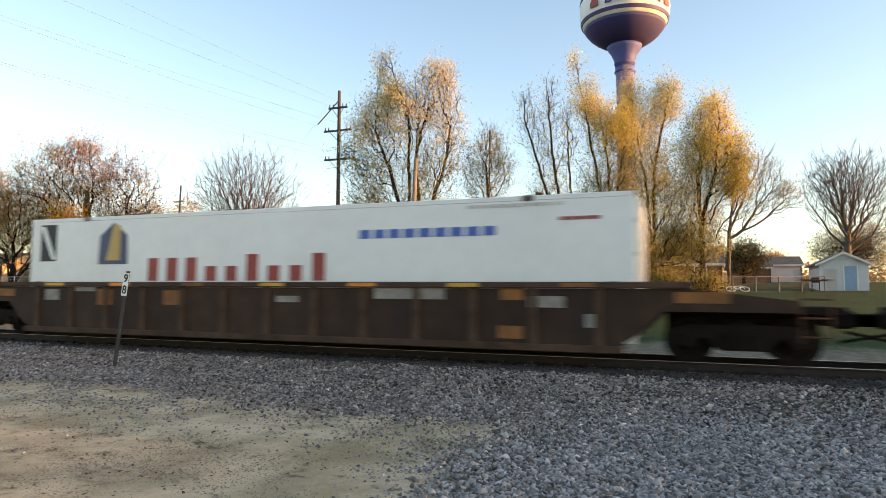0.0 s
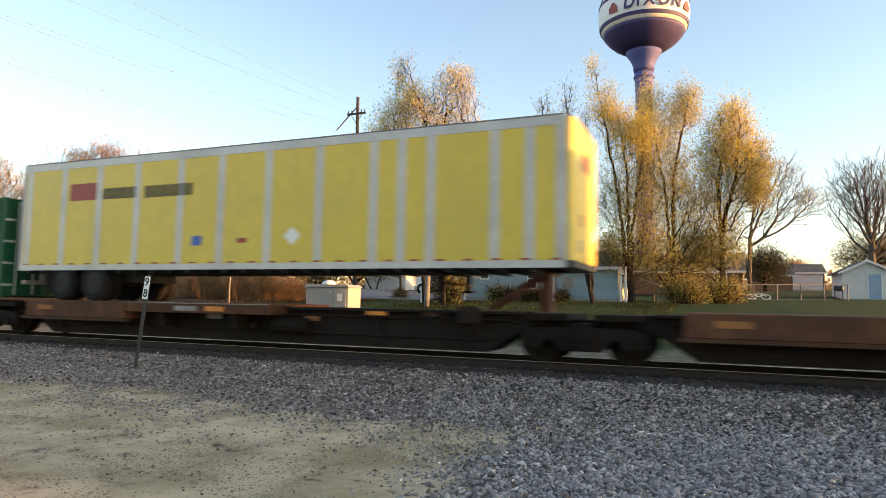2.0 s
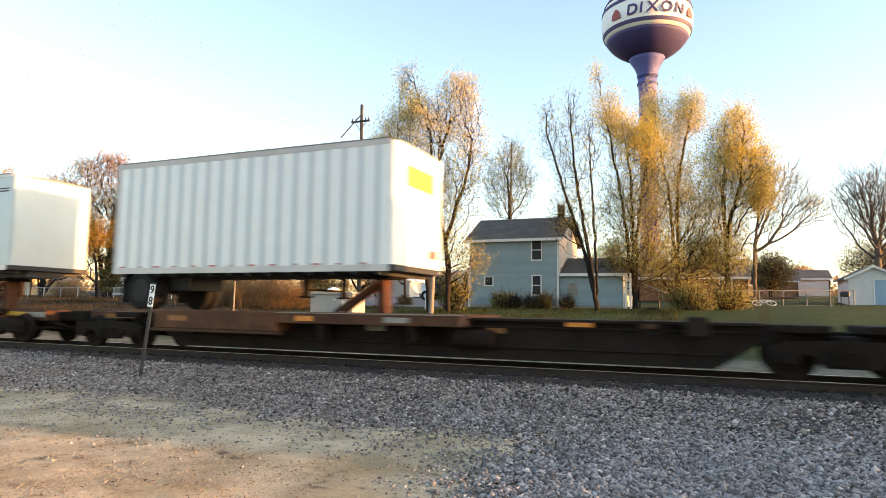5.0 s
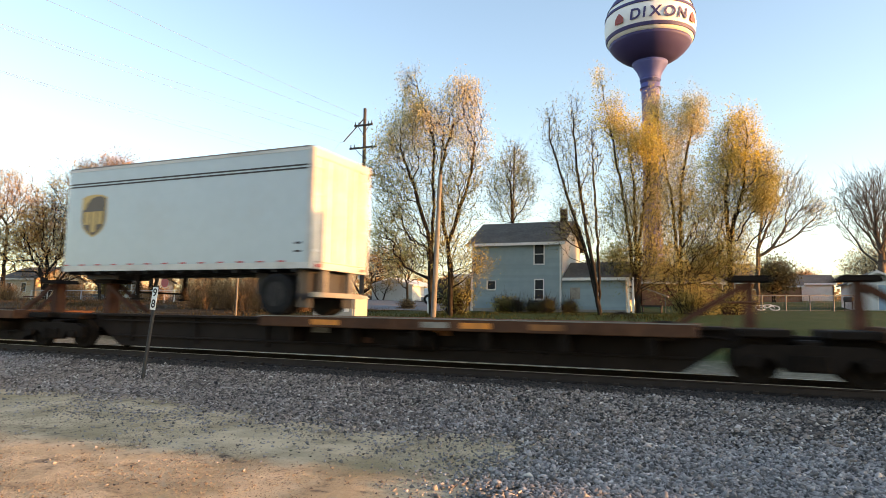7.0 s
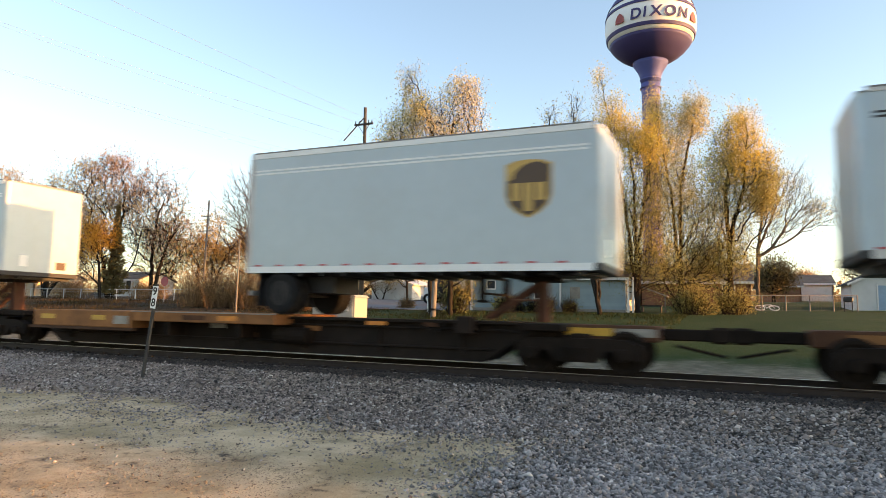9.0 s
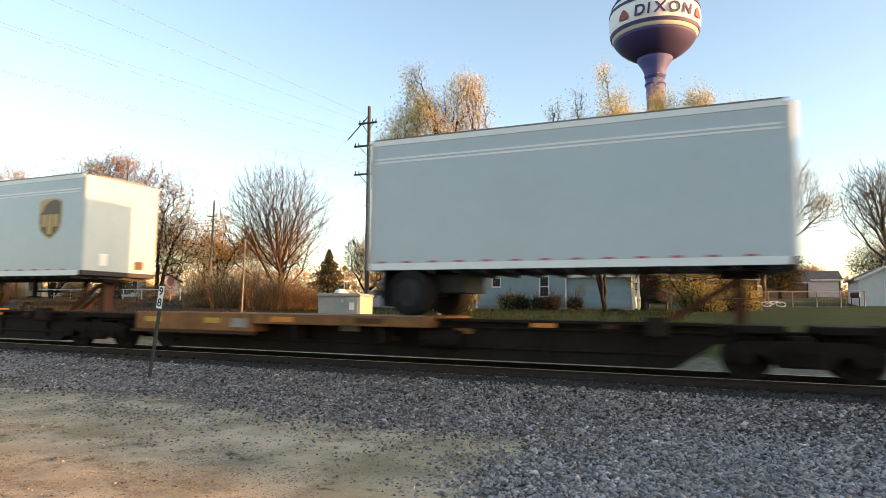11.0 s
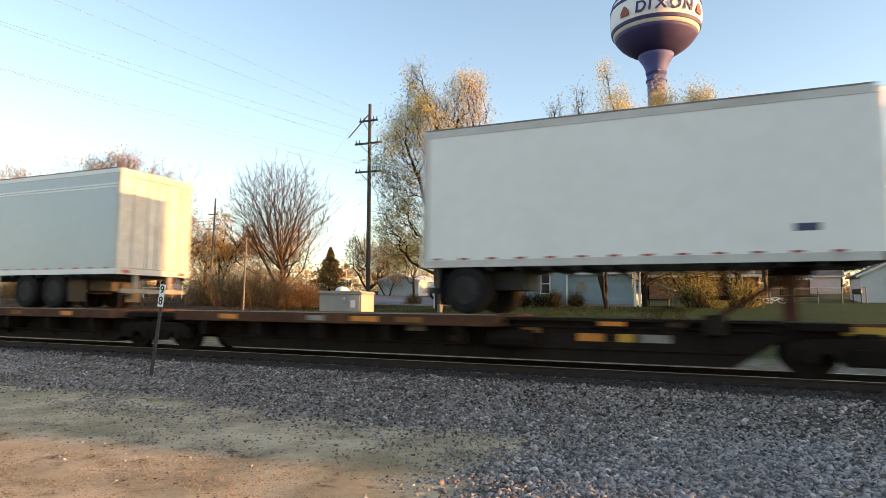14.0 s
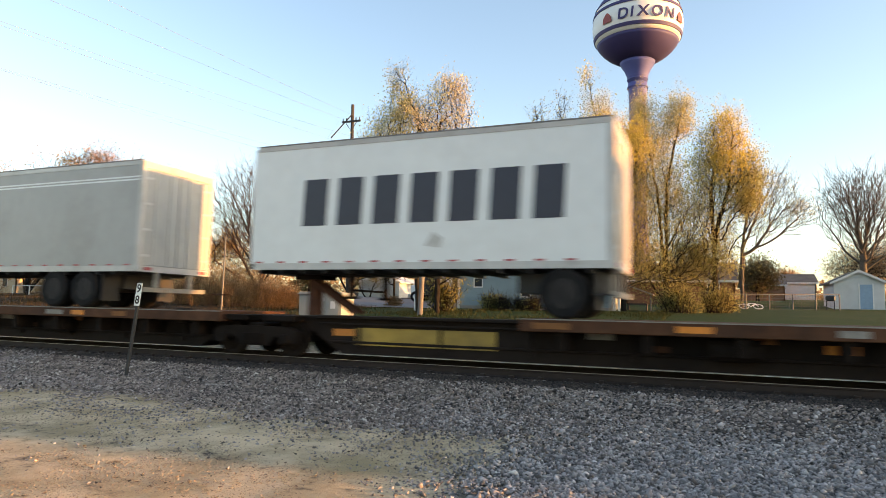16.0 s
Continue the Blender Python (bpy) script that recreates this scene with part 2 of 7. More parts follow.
def build_ground():
    xs = np.concatenate([[-3000, -1500, -700, -350], np.arange(-200, -40, 8), np.arange(-40, -18, 1.0), np.arange(-18, 10, 0.14), np.arange(10, 30, 1.0), np.arange(30, 200, 8), [350, 700, 1500, 3000]])
    ys = np.concatenate([[-3000, -1200, -400, -120], np.arange(-60, -3, 6), np.arange(-3, 3, 0.5), np.arange(3, 12, 0.14), np.arange(12, 22, 0.4), np.arange(22, 110, 2.0), [130, 160, 220, 400, 800, 1600, 3000]])
    X, Y = np.meshgrid(xs, ys)
    Z = ground_z(X, Y)
    near = np.clip((12.0 - Y) / 1.0, 0, 1) * np.clip((Y + 6) / 3, 0, 1)
    Z = Z + near * (0.018 * noise_grid(X, Y, 1.3, 1) + 0.008 * noise_grid(X, Y, 7, 2))
    Z = Z + np.clip((Y - 18) / 4, 0, 1) * 0.06 * noise_grid(X, Y, 0.5, 3)
    h, w = X.shape
    verts = np.stack([X, Y, Z], -1).reshape(-1, 3)
    i = np.arange(h * w).reshape(h, w)
    faces = np.stack([i[:-1, :-1], i[:-1, 1:], i[1:, 1:], i[1:, :-1]], -1).reshape(-1, 4)
    m = bpy.data.materials.new("ground_surface")
    m.use_nodes = True
    N, L = m.node_tree.nodes, m.node_tree.links
    b = N["Principled BSDF"]
    b.inputs["Roughness"].default_value = 0.95
    b.inputs["Specular IOR Level"].default_value = 0.15
    geo = N.new("ShaderNodeNewGeometry")
    sep = N.new("ShaderNodeSeparateXYZ")
    L.new(geo.outputs["Position"], sep.inputs[0])

    def nz(scale, detail=6, rough=0.6):
        n = N.new("ShaderNodeTexNoise")
        n.inputs["Scale"].default_value, n.inputs["Detail"].default_value, n.inputs["Roughness"].default_value = scale, detail, rough
        L.new(geo.outputs["Position"], n.inputs["Vector"])
        return n.outputs["Fac"]

    def op(kind, a, c):
        n = N.new("ShaderNodeMath"); n.operation = kind
        for k, v in enumerate((a, c)):
            if isinstance(v, (int, float)):
                n.inputs[k].default_value = v
            else:
                L.new(v, n.inputs[k])
        return n.outputs[0]

    def ramp(v, lo, hi, a=0.0, c=1.0):
        n = N.new("ShaderNodeMapRange")
        n.interpolation_type = "SMOOTHSTEP"
        for k, q in enumerate((lo, hi, a, c), 1):
            n.inputs[k].default_value = q
        L.new(v, n.inputs[0])
        return n.outputs[0]

    def mixc(f, a, c):
        n = N.new("ShaderNodeMix"); n.data_type = "RGBA"
        L.new(f, n.inputs[0])
        for k, v in ((6, a), (7, c)):
            if isinstance(v, tuple):
                n.inputs[k].default_value = (*v, 1)
            else:
                L.new(v, n.inputs[k])
        return n.outputs[2]

    x, y = sep.outputs[0], sep.outputs[1]
    wob = op("MULTIPLY", op("SUBTRACT", nz(0.9), 0.5), 2.6)
    # packed tan dirt with mossy and stony patches
    dirt = mixc(ramp(nz(1.6, 9), 0.35, 0.65), (0.40, 0.33, 0.215), (0.62, 0.515, 0.355))
    dirt = mixc(ramp(nz(0.55, 7), 0.5, 0.68, 0, 0.6), dirt, (0.31, 0.26, 0.135))
    dirt = mixc(ramp(nz(26, 5, 0.8), 0.52, 0.72, 0, 0.75), dirt, (0.20, 0.17, 0.125))
    dirt = mixc(ramp(nz(55, 3, 0.8), 0.6, 0.72, 0, 0.8), dirt, (0.40, 0.36, 0.29))
    vor = N.new("ShaderNodeTexVoronoi")
    vor.inputs["Scale"].default_value = 19
    L.new(geo.outputs["Position"], vor.inputs["Vector"])
    vs = N.new("ShaderNodeSeparateColor")
    L.new(vor.outputs["Color"], vs.inputs[0])
    gravel = mixc(vs.outputs[0], (0.026, 0.022, 0.020), (0.11, 0.095, 0.085))
    gravel = mixc(ramp(vor.outputs["Distance"], 0.35, 0.75), gravel, (0.03, 0.03, 0.032))
    gravel = mixc(ramp(nz(0.7), 0.5, 0.7, 0, 0.35), gravel, (0.20, 0.15, 0.12))
    wob = op("ADD", wob, op("MULTIPLY", op("SUBTRACT", nz(4.5, 8, 0.75), 0.5), 1.6))
    lim_y = op("SUBTRACT", op("ADD", wob, 8.7), y)
    lim_x = op("SUBTRACT", op("ADD", op("MULTIPLY", wob, 0.5), -1.95), x)
    isdirt = op("MULTIPLY", ramp(lim_y, -0.7, 0.6), ramp(lim_x, -0.5, 0.45))
    isdirt = op("MULTIPLY", isdirt, ramp(nz(3.2, 8, 0.7), 0.28, 0.44))
    near = mixc(isdirt, gravel, dirt)
    grass = mixc(ramp(nz(0.35, 8), 0.4, 0.62), (0.014, 0.042, 0.009), (0.027, 0.050, 0.013))
    grass = mixc(ramp(nz(6, 8, 0.75), 0.45, 0.7, 0, 0.7), grass, (0.02, 0.032, 0.01))
    bank = mixc(ramp(nz(0.8, 8), 0.4, 0.65), (0.020, 0.017, 0.011), (0.052, 0.042, 0.026))
    grass = mixc(ramp(op("ADD", x, op("MULTIPLY", wob, 3.0)), -31.0, -21.0), bank, grass)
    verge = mixc(ramp(nz(2.5, 8), 0.4, 0.65), (0.12, 0.12, 0.09), (0.19, 0.185, 0.145))
    back = mixc(ramp(op("ADD", y, wob), 20.5, 22.5), verge, grass)
    col = mixc(ramp(op("ADD", y, op("MULTIPLY", wob, 0.5)), 16.9, 17.6), near, back)
    L.new(col, b.inputs["Base Color"])
    bp = N.new("ShaderNodeBump")
    bp.inputs["Strength"].default_value, bp.inputs["Distance"].default_value = 0.8, 0.06
    L.new(op("ADD", nz(9, 8, 0.75), op("MULTIPLY", nz(40, 4, 0.8), 0.35)), bp.inputs["Height"])
    L.new(bp.outputs[0], b.inputs["Normal"])
    tagged(mesh_part("ground", verts.tolist(), faces.tolist(), m), "packed tan dirt and gravel by the track, grass beyond", "ground", kind="structure")


build_ground()

# ---- loose ballast stones ----
ROCK_V = np.array([(1, 0.1, 0.15), (-0.1, 1, -0.1), (-1, 0.1, 0.1), (0.1, -1, 0.1), (0.15, -0.1, 1), (-0.1, 0.1, -1)])
ROCK_F = np.array([(0, 1, 4), (1, 2, 4), (2, 3, 4), (3, 0, 4), (1, 0, 5), (2, 1, 5), (3, 2, 5), (0, 3, 5)])


def stones(name, label, x, y, size, material, rng, sink=0.25, flat=1.0):
    n = len(x)
    z = ground_z(x, y)
    rad = size[:, None, None] * (ROCK_V[None] * rng.uniform(0.65, 1.25, (n, 6, 1)) + rng.normal(0, 0.22, (n, 6, 3))) * np.stack([rng.uniform(0.75, 1.3, n), rng.uniform(0.75, 1.3, n), rng.uniform(0.5, 0.95, n) * flat], -1)[:, None]
    a = rng.uniform(0, 6.28, n)
    c, s = np.cos(a)[:, None], np.sin(a)[:, None]
    b = rng.uniform(-0.6, 0.6, n)
    cb, sb = np.cos(b)[:, None], np.sin(b)[:, None]
    px, pz = rad[..., 0] * cb - rad[..., 2] * sb, rad[..., 0] * sb + rad[..., 2] * cb
    X = px * c - rad[..., 1] * s + x[:, None]
    Y = px * s + rad[..., 1] * c + y[:, None]
    Z = pz + (z + size * sink)[:, None]
    v = np.stack([X, Y, Z], -1).reshape(-1, 3)
    f = (ROCK_F[None] + (np.arange(n) * 6)[:, None, None]).reshape(-1, 3)
    me = bpy.data.meshes.new(name)
    me.vertices.add(len(v)); me.vertices.foreach_set("co", v.ravel())
    me.loops.add(f.size); me.loops.foreach_set("vertex_index", f.ravel())
    me.polygons.add(len(f))
    me.polygons.foreach_set("loop_start", np.arange(0, f.size, 3))
    me.polygons.foreach_set("loop_total", np.full(len(f), 3))
    me.update(calc_edges=True)
    me.validate()
    me.materials.append(material)
    tagged(new(name, me), label, "gravel", kind="stuff")


def scatter():
    rng = np.random.RandomState(5)
    n = 215000
    u = rng.uniform(0, 1, n)
    y = 2.6 + 10.2 * u
    x = -1.60 * y - 0.4 + (1.92 * y + 1.6) * rng.uniform(0, 1, n)
    wob = noise_grid(x, y, 0.9, 8) * 0.7 + noise_grid(x, y, 4, 9) * 0.3
    gravel = (y + rng.normal(0, 0.4, n) > 8.8 + wob * 1.1) | (x + rng.normal(0, 0.28, n) > -1.95 + wob * 0.55)
    thin = noise_grid(x, y, 2.0, 12) + rng.uniform(-1, 1, n)
    keep = gravel & (thin > -1.5)
    big = rng.uniform(0.014, 0.036, n) * np.where(rng.uniform(0, 1, n) > 0.96, 1.6, 1)
    pale = noise_grid(x, y, 0.8, 33) * 0.9 + noise_grid(x, y, 2.6, 34) * 0.5 + rng.normal(0, 0.55, n) - (y - 8.2) * 0.32 > 0
    # stones beyond about y = 11.95 take the darkest material
    near_rail = keep & (y + rng.normal(0, 0.12, n) > 11.95)
    white = keep & ~near_rail & (rng.uniform(0, 1, n) > 0.93)
    a, b = keep & ~pale & ~near_rail & ~white, keep & pale & ~near_rail & ~white
    stones("ballast_gravel", "loose brownish crushed-stone ballast beside the track", x[a], y[a], big[a], M_stone, rng)
    stones("pale_ballast_gravel", "paler grey broken stone spread at the dirt's edge", x[b], y[b], big[b], M_palestone, rng)
    stones("whitish_gravel", "scattered whitish broken stones among the ballast", x[white], y[white], big[white], M_whitestone, rng)
    tx, ty = np.concatenate([rng.uniform(-24, 8, 15000), x[near_rail]]), np.concatenate([rng.uniform(12.3, 15.0, 15000), y[near_rail]])
    stones("track_ballast", "dark ballast around the sleepers", tx, ty, rng.uniform(0.02, 0.04, len(tx)), M_darkstone, rng)
    # single stones strewn from the gravel over the edge of the dirt
    e = 16000
    ex, ey = rng.uniform(-16, -1.2, e), 8.9 - np.abs(rng.normal(0, 1.5, e))
    side = rng.uniform(0, 1, e) > 0.78
    ex, ey = np.where(side, -1.9 - np.abs(rng.normal(0, 0.55, e)), ex), np.where(side, rng.uniform(3.2, 8.8, e), ey)
    ok = (ey > 3.0) & (ex > -1.6 * ey - 0.4) & (noise_grid(ex, ey, 1.7, 44) + rng.uniform(-0.8, 0.8, e) > -0.1)
    stones("strewn_gravel", "single grey stones strewn over the edge of the dirt", ex[ok], ey[ok], rng.uniform(0.008, 0.026, ok.sum()), M_palestone, rng, 0.1)
    # thinner stone all round, so that the gravel runs on past the track's near stretch
    q = 52000
    ox, oy = rng.uniform(-30, 16, q), rng.uniform(-6, 12.4, q)
    inner = (oy > 2.6) & (ox > -1.60 * oy - 0.4) & (ox < 0.32 * oy + 1.2)
    owob = noise_grid(ox, oy, 0.9, 8) * 0.7 + noise_grid(ox, oy, 4, 9) * 0.3
    near = (oy + rng.normal(0, 0.4, q) > 8.8 + owob * 1.1) | (ox + rng.normal(0, 0.28, q) > -1.95 + owob * 0.55)
    ok = near & ~inner & (np.hypot(ox, oy - 4) + rng.normal(0, 3.0, q) < np.where(oy > 8, 26, 11))
    stones("loose_gravel", "thinly spread grey crushed stone around the track", ox[ok], oy[ok], rng.uniform(0.018, 0.042, ok.sum()), M_stone, rng)
    far = rng.uniform(0, 1, (9000, 2))
    stones("shoulder_gravel", "grey ballast on the far and side shoulders of the track", np.concatenate([-32 + 16 * far[:6000, 0], -30 + 42 * far[6000:, 0]]), np.concatenate([9.5 + 3.0 * far[:6000, 1], 15.3 + 1.6 * far[6000:, 1]]), rng.uniform(0.03, 0.05, 9000), M_palestone, rng)
    dk = (~gravel) & (rng.uniform(0, 1, n) < np.where(noise_grid(x, y, 1.5, 21) > 0.3, 0.62, 0.36))
    stones("pebbles", "small tan and grey pebbles pressed into the dirt", x[dk], y[dk], rng.uniform(0.004, 0.013, dk.sum()), M_pebble, rng, -0.15, 0.35)

    # dark leaf litter and twigs on the dirt
    k = 1500
    c = np.stack([rng.uniform(-15, -1.5, k), rng.uniform(3.2, 9.0, k), np.zeros(k)], -1)
    c[:, 2] = ground_z(c[:, 0], c[:, 1]) + 0.022 + 0.018 * noise_grid(c[:, 0], c[:, 1], 1.3, 1)
    a = rng.uniform(0, 6.28, k)
    sz = rng.uniform(0.008, 0.028, k)
    u = np.stack([np.cos(a), np.sin(a), rng.normal(0, 0.15, k)], -1) * sz[:, None]
    w = np.stack([-np.sin(a), np.cos(a), rng.normal(0, 0.3, k)], -1) * (sz * rng.uniform(0.3, 0.8, k))[:, None]
    lift = np.array([0, 0, 1.0]) * (sz * 0.35)[:, None]
    V = np.stack([c - u + lift, c + w, c + u + lift, c - w], 1).reshape(-1, 3)
    F = np.arange(k * 4).reshape(-1, 4)
    litter = mesh_part("leaf_litter", V.tolist(), F.tolist(), mat("dead_leaf_brown", (0.07, 0.05, 0.032), 0.9, var=0.3, island=0.5))
    tagged(litter, "scattered dark dead leaves on the dirt", "leaves", kind="stuff")


scatter()

# ---- track ----
def build_track():
    track = tagged(new("railway_track"), "single railway track, steel rails on concrete sleepers", "railway track", kind="structure")
    prof = [(-0.07, -0.185), (0.07, -0.185), (0.07, -0.165), (0.012, -0.14), (0.012, -0.045), (0.036, -0.03), (0.036, -0.006), (-0.036, -0.006), (-0.036, -0.03), (-0.012, -0.045), (-0.012, -0.14), (-0.07, -0.165)]
    for side in (-1, 1):
        yc = TRACK_Y + side * 0.7535
        vs, n = [], len(prof)
        for x in (-900, 900):
            vs += [(x, yc + a, z) for a, z in prof]
        fs = [(i, (i + 1) % n, n + (i + 1) % n, n + i) for i in range(n)]
        rail = mesh_part("rail", vs, fs, M_rail, track, "dark rusty steel rail")
        part("rail_head", bx(-900, 900, yc - 0.034, yc + 0.034, -0.006, 0.0), M_railtop, rail, "shiny worn running surface")
    first = part("sleeper", bx(-0.12, 0.12, -1.3, 1.3, -0.30, -0.172, 0.012), M_tie, track)
    first.matrix_basis = pose(-30, TRACK_Y, 0)
    rng = random.Random(3)
    for i in range(1, 84):
        shared(first, pose(-30 + i * 0.61, TRACK_Y + rng.uniform(-0.03, 0.03), rng.uniform(-0.008, 0.004), 0, 0, rng.uniform(-1, 1)), track)
    bm = bmesh.new()
    for i in list(range(-90, 0)) + list(range(84, 160)):
        box(bm, -30 + i * 0.61 - 0.12, -30 + i * 0.61 + 0.12, TRACK_Y - 1.3, TRACK_Y + 1.3, -0.30, -0.172)
    tagged(part("distant_sleepers", bm, M_tie, track), kind="stuff")
    clip = bmesh.new()
    for dy in (-0.87, -0.63, 0.63, 0.87):
        box(clip, -0.05, 0.05, dy - 0.05, dy + 0.05, -0.175, -0.12)
    c0 = part("rail_clip", clip, M_rail, track)
    c0.matrix_basis = pose(-30, TRACK_Y, 0)
    for i in range(1, 84):
        shared(c0, pose(-30 + i * 0.61, TRACK_Y, 0), track)


build_track()

# ---- train: everything is built about the track's centre line, x along the train, z above the rails ----
MOVERS = []


def on_train(name, label, category, s, group=""):
    ob = thing(name, label, category, group, (s, TRACK_Y, 0))
    MOVERS.append((ob, s))
    return ob


def build_truck():
    """A two-axle freight truck: side frames, springs, bolster and wheelsets."""
    truck = new("truck_prototype")
    for side in (-1, 1):
        y0, y1 = sorted((side * 0.98, side * 1.14))
        bm = bmesh.new()
        prism(bm, [(-1.22, 0.32), (-1.22, 0.60), (-0.98, 0.70), (-0.5, 0.72), (0.5, 0.72), (0.98, 0.70), (1.22, 0.60), (1.22, 0.32), (0.98, 0.34), (0.62, 0.50), (0.40, 0.26), (-0.40, 0.26), (-0.62, 0.50), (-0.98, 0.34)], y0, y1)
        part("side_frame", bm, M_dark, truck)
        for dx in (-0.2, 0.0, 0.2):
            part("spring", rod(bmesh.new(), (dx, side * 1.17, 0.30), (dx, side * 1.17, 0.55), 0.075, seg=8), M_dark, truck)
        for dx in (-0.88, 0.88):
            bm = bmesh.new()
            rod(bm, (dx, side * 1.12, 0.42), (dx, side * 1.24, 0.42), 0.13, 0.11, seg=12)
            part("axle_cap", bm, M_dark, truck)
    part("bolster", bx(-0.2, 0.2, -1.05, 1.05, 0.42, 0.80, 0.03), M_dark, truck)
    first = None
    for dx in (-0.88, 0.88):
        if first is None:
            bm = bmesh.new()
            rod(bm, (0, -1.0, 0), (0, 1.0, 0), 0.08, seg=10)
            for side in (-1, 1):
                lathe(bm, [(0.10, -0.09), (0.13, -0.07), (0.30, -0.03), (0.35, -0.07), (0.42, -0.07), (0.425, 0.04), (0.45, 0.05), (0.45, 0.075), (0.35, 0.075), (0.30, 0.02), (0.10, 0.06)] if side < 0 else [(0.10, -0.06), (0.30, -0.02), (0.35, -0.075), (0.45, -0.075), (0.45, -0.05), (0.425, -0.04), (0.42, 0.07), (0.35, 0.07), (0.30, 0.03), (0.13, 0.07), (0.10, 0.09)], 24, "y", (0, side * 0.76, 0))
            for a in range(4):
                c, s = math.cos(a * 1.571) * 0.2, math.sin(a * 1.571) * 0.2
                box(bm, c - 0.03, c + 0.03, -0.84, -0.80, s - 0.03, s + 0.03)
            first = part("wheelset", bm, M_dark, truck)
        else:
            first = shared(first, Matrix(), truck)
        first.matrix_basis = pose(dx, 0, 0.425)
    return truck


TRUCK = build_truck()
WHEELSETS = []


def add_truck(parent, x):
    """A copy of the truck as a part of a car."""
    t = part("truck", bx(-0.32, 0.32, -0.35, 0.35, 0.55, 0.86, 0.03), M_dark, parent, "black two-axle truck")
    t.matrix_basis = pose(x, 0, 0)
    n = 0
    for o in TRUCK.children:
        c = shared(o, o.matrix_basis.copy(), t)
        if c.name.startswith("wheelset"):
            WHEELSETS.append((c, n)); n += 1
    return t


def chips(parent, marks, y, z, h=0.10):
    """Small reflective plates and stencils on a car side: (x, length, material)."""
    for x, l, m in marks:
        part("reflector_plate", bx(x, x + l, -y - 0.012, -y, z - h / 2, z + h / 2), m, parent)


def coupler(parent, x, d):
    bm = bmesh.new()
    box(bm, min(x, x + d * 1.1), max(x, x + d * 1.1), -0.12, 0.12, 0.70, 0.93, 0.03)
    box(bm, x + d * 1.1 - 0.2, x + d * 1.1 + 0.2, -0.2, 0.2, 0.66, 0.98, 0.05)
    rod(bm, (x + d * 0.3, -0.45, 0.62), (x + d * 1.2, -0.30, 0.42), 0.03)
    part("coupler", bm, M_dark, parent)


def hitch(parent, x, d, up=True):
    """A trailer hitch: post with fifth-wheel plate and a diagonal strut towards d."""
    h = part("hitch_post", prism(bmesh.new(), [(x - 0.12, 1.0), (x + 0.12, 1.0), (x + 0.09, 1.88), (x - 0.09, 1.88)], -0.17, 0.17), M_hitch, parent)
    part("hitch_plate", prism(bmesh.new(), [(x - 0.4, 1.88), (x + 0.4, 1.88), (x + 0.34, 1.98), (x - 0.34, 1.98)], -0.4, 0.4), M_dark, h)
    bm = bmesh.new()
    for y in (-0.2, 0.2):
        beam(bm, (x + d * 0.1, y, 1.8), (x + d * 1.25, y, 1.06), 0.08, 0.11)
    part("hitch_strut", bm, M_hitch, h)


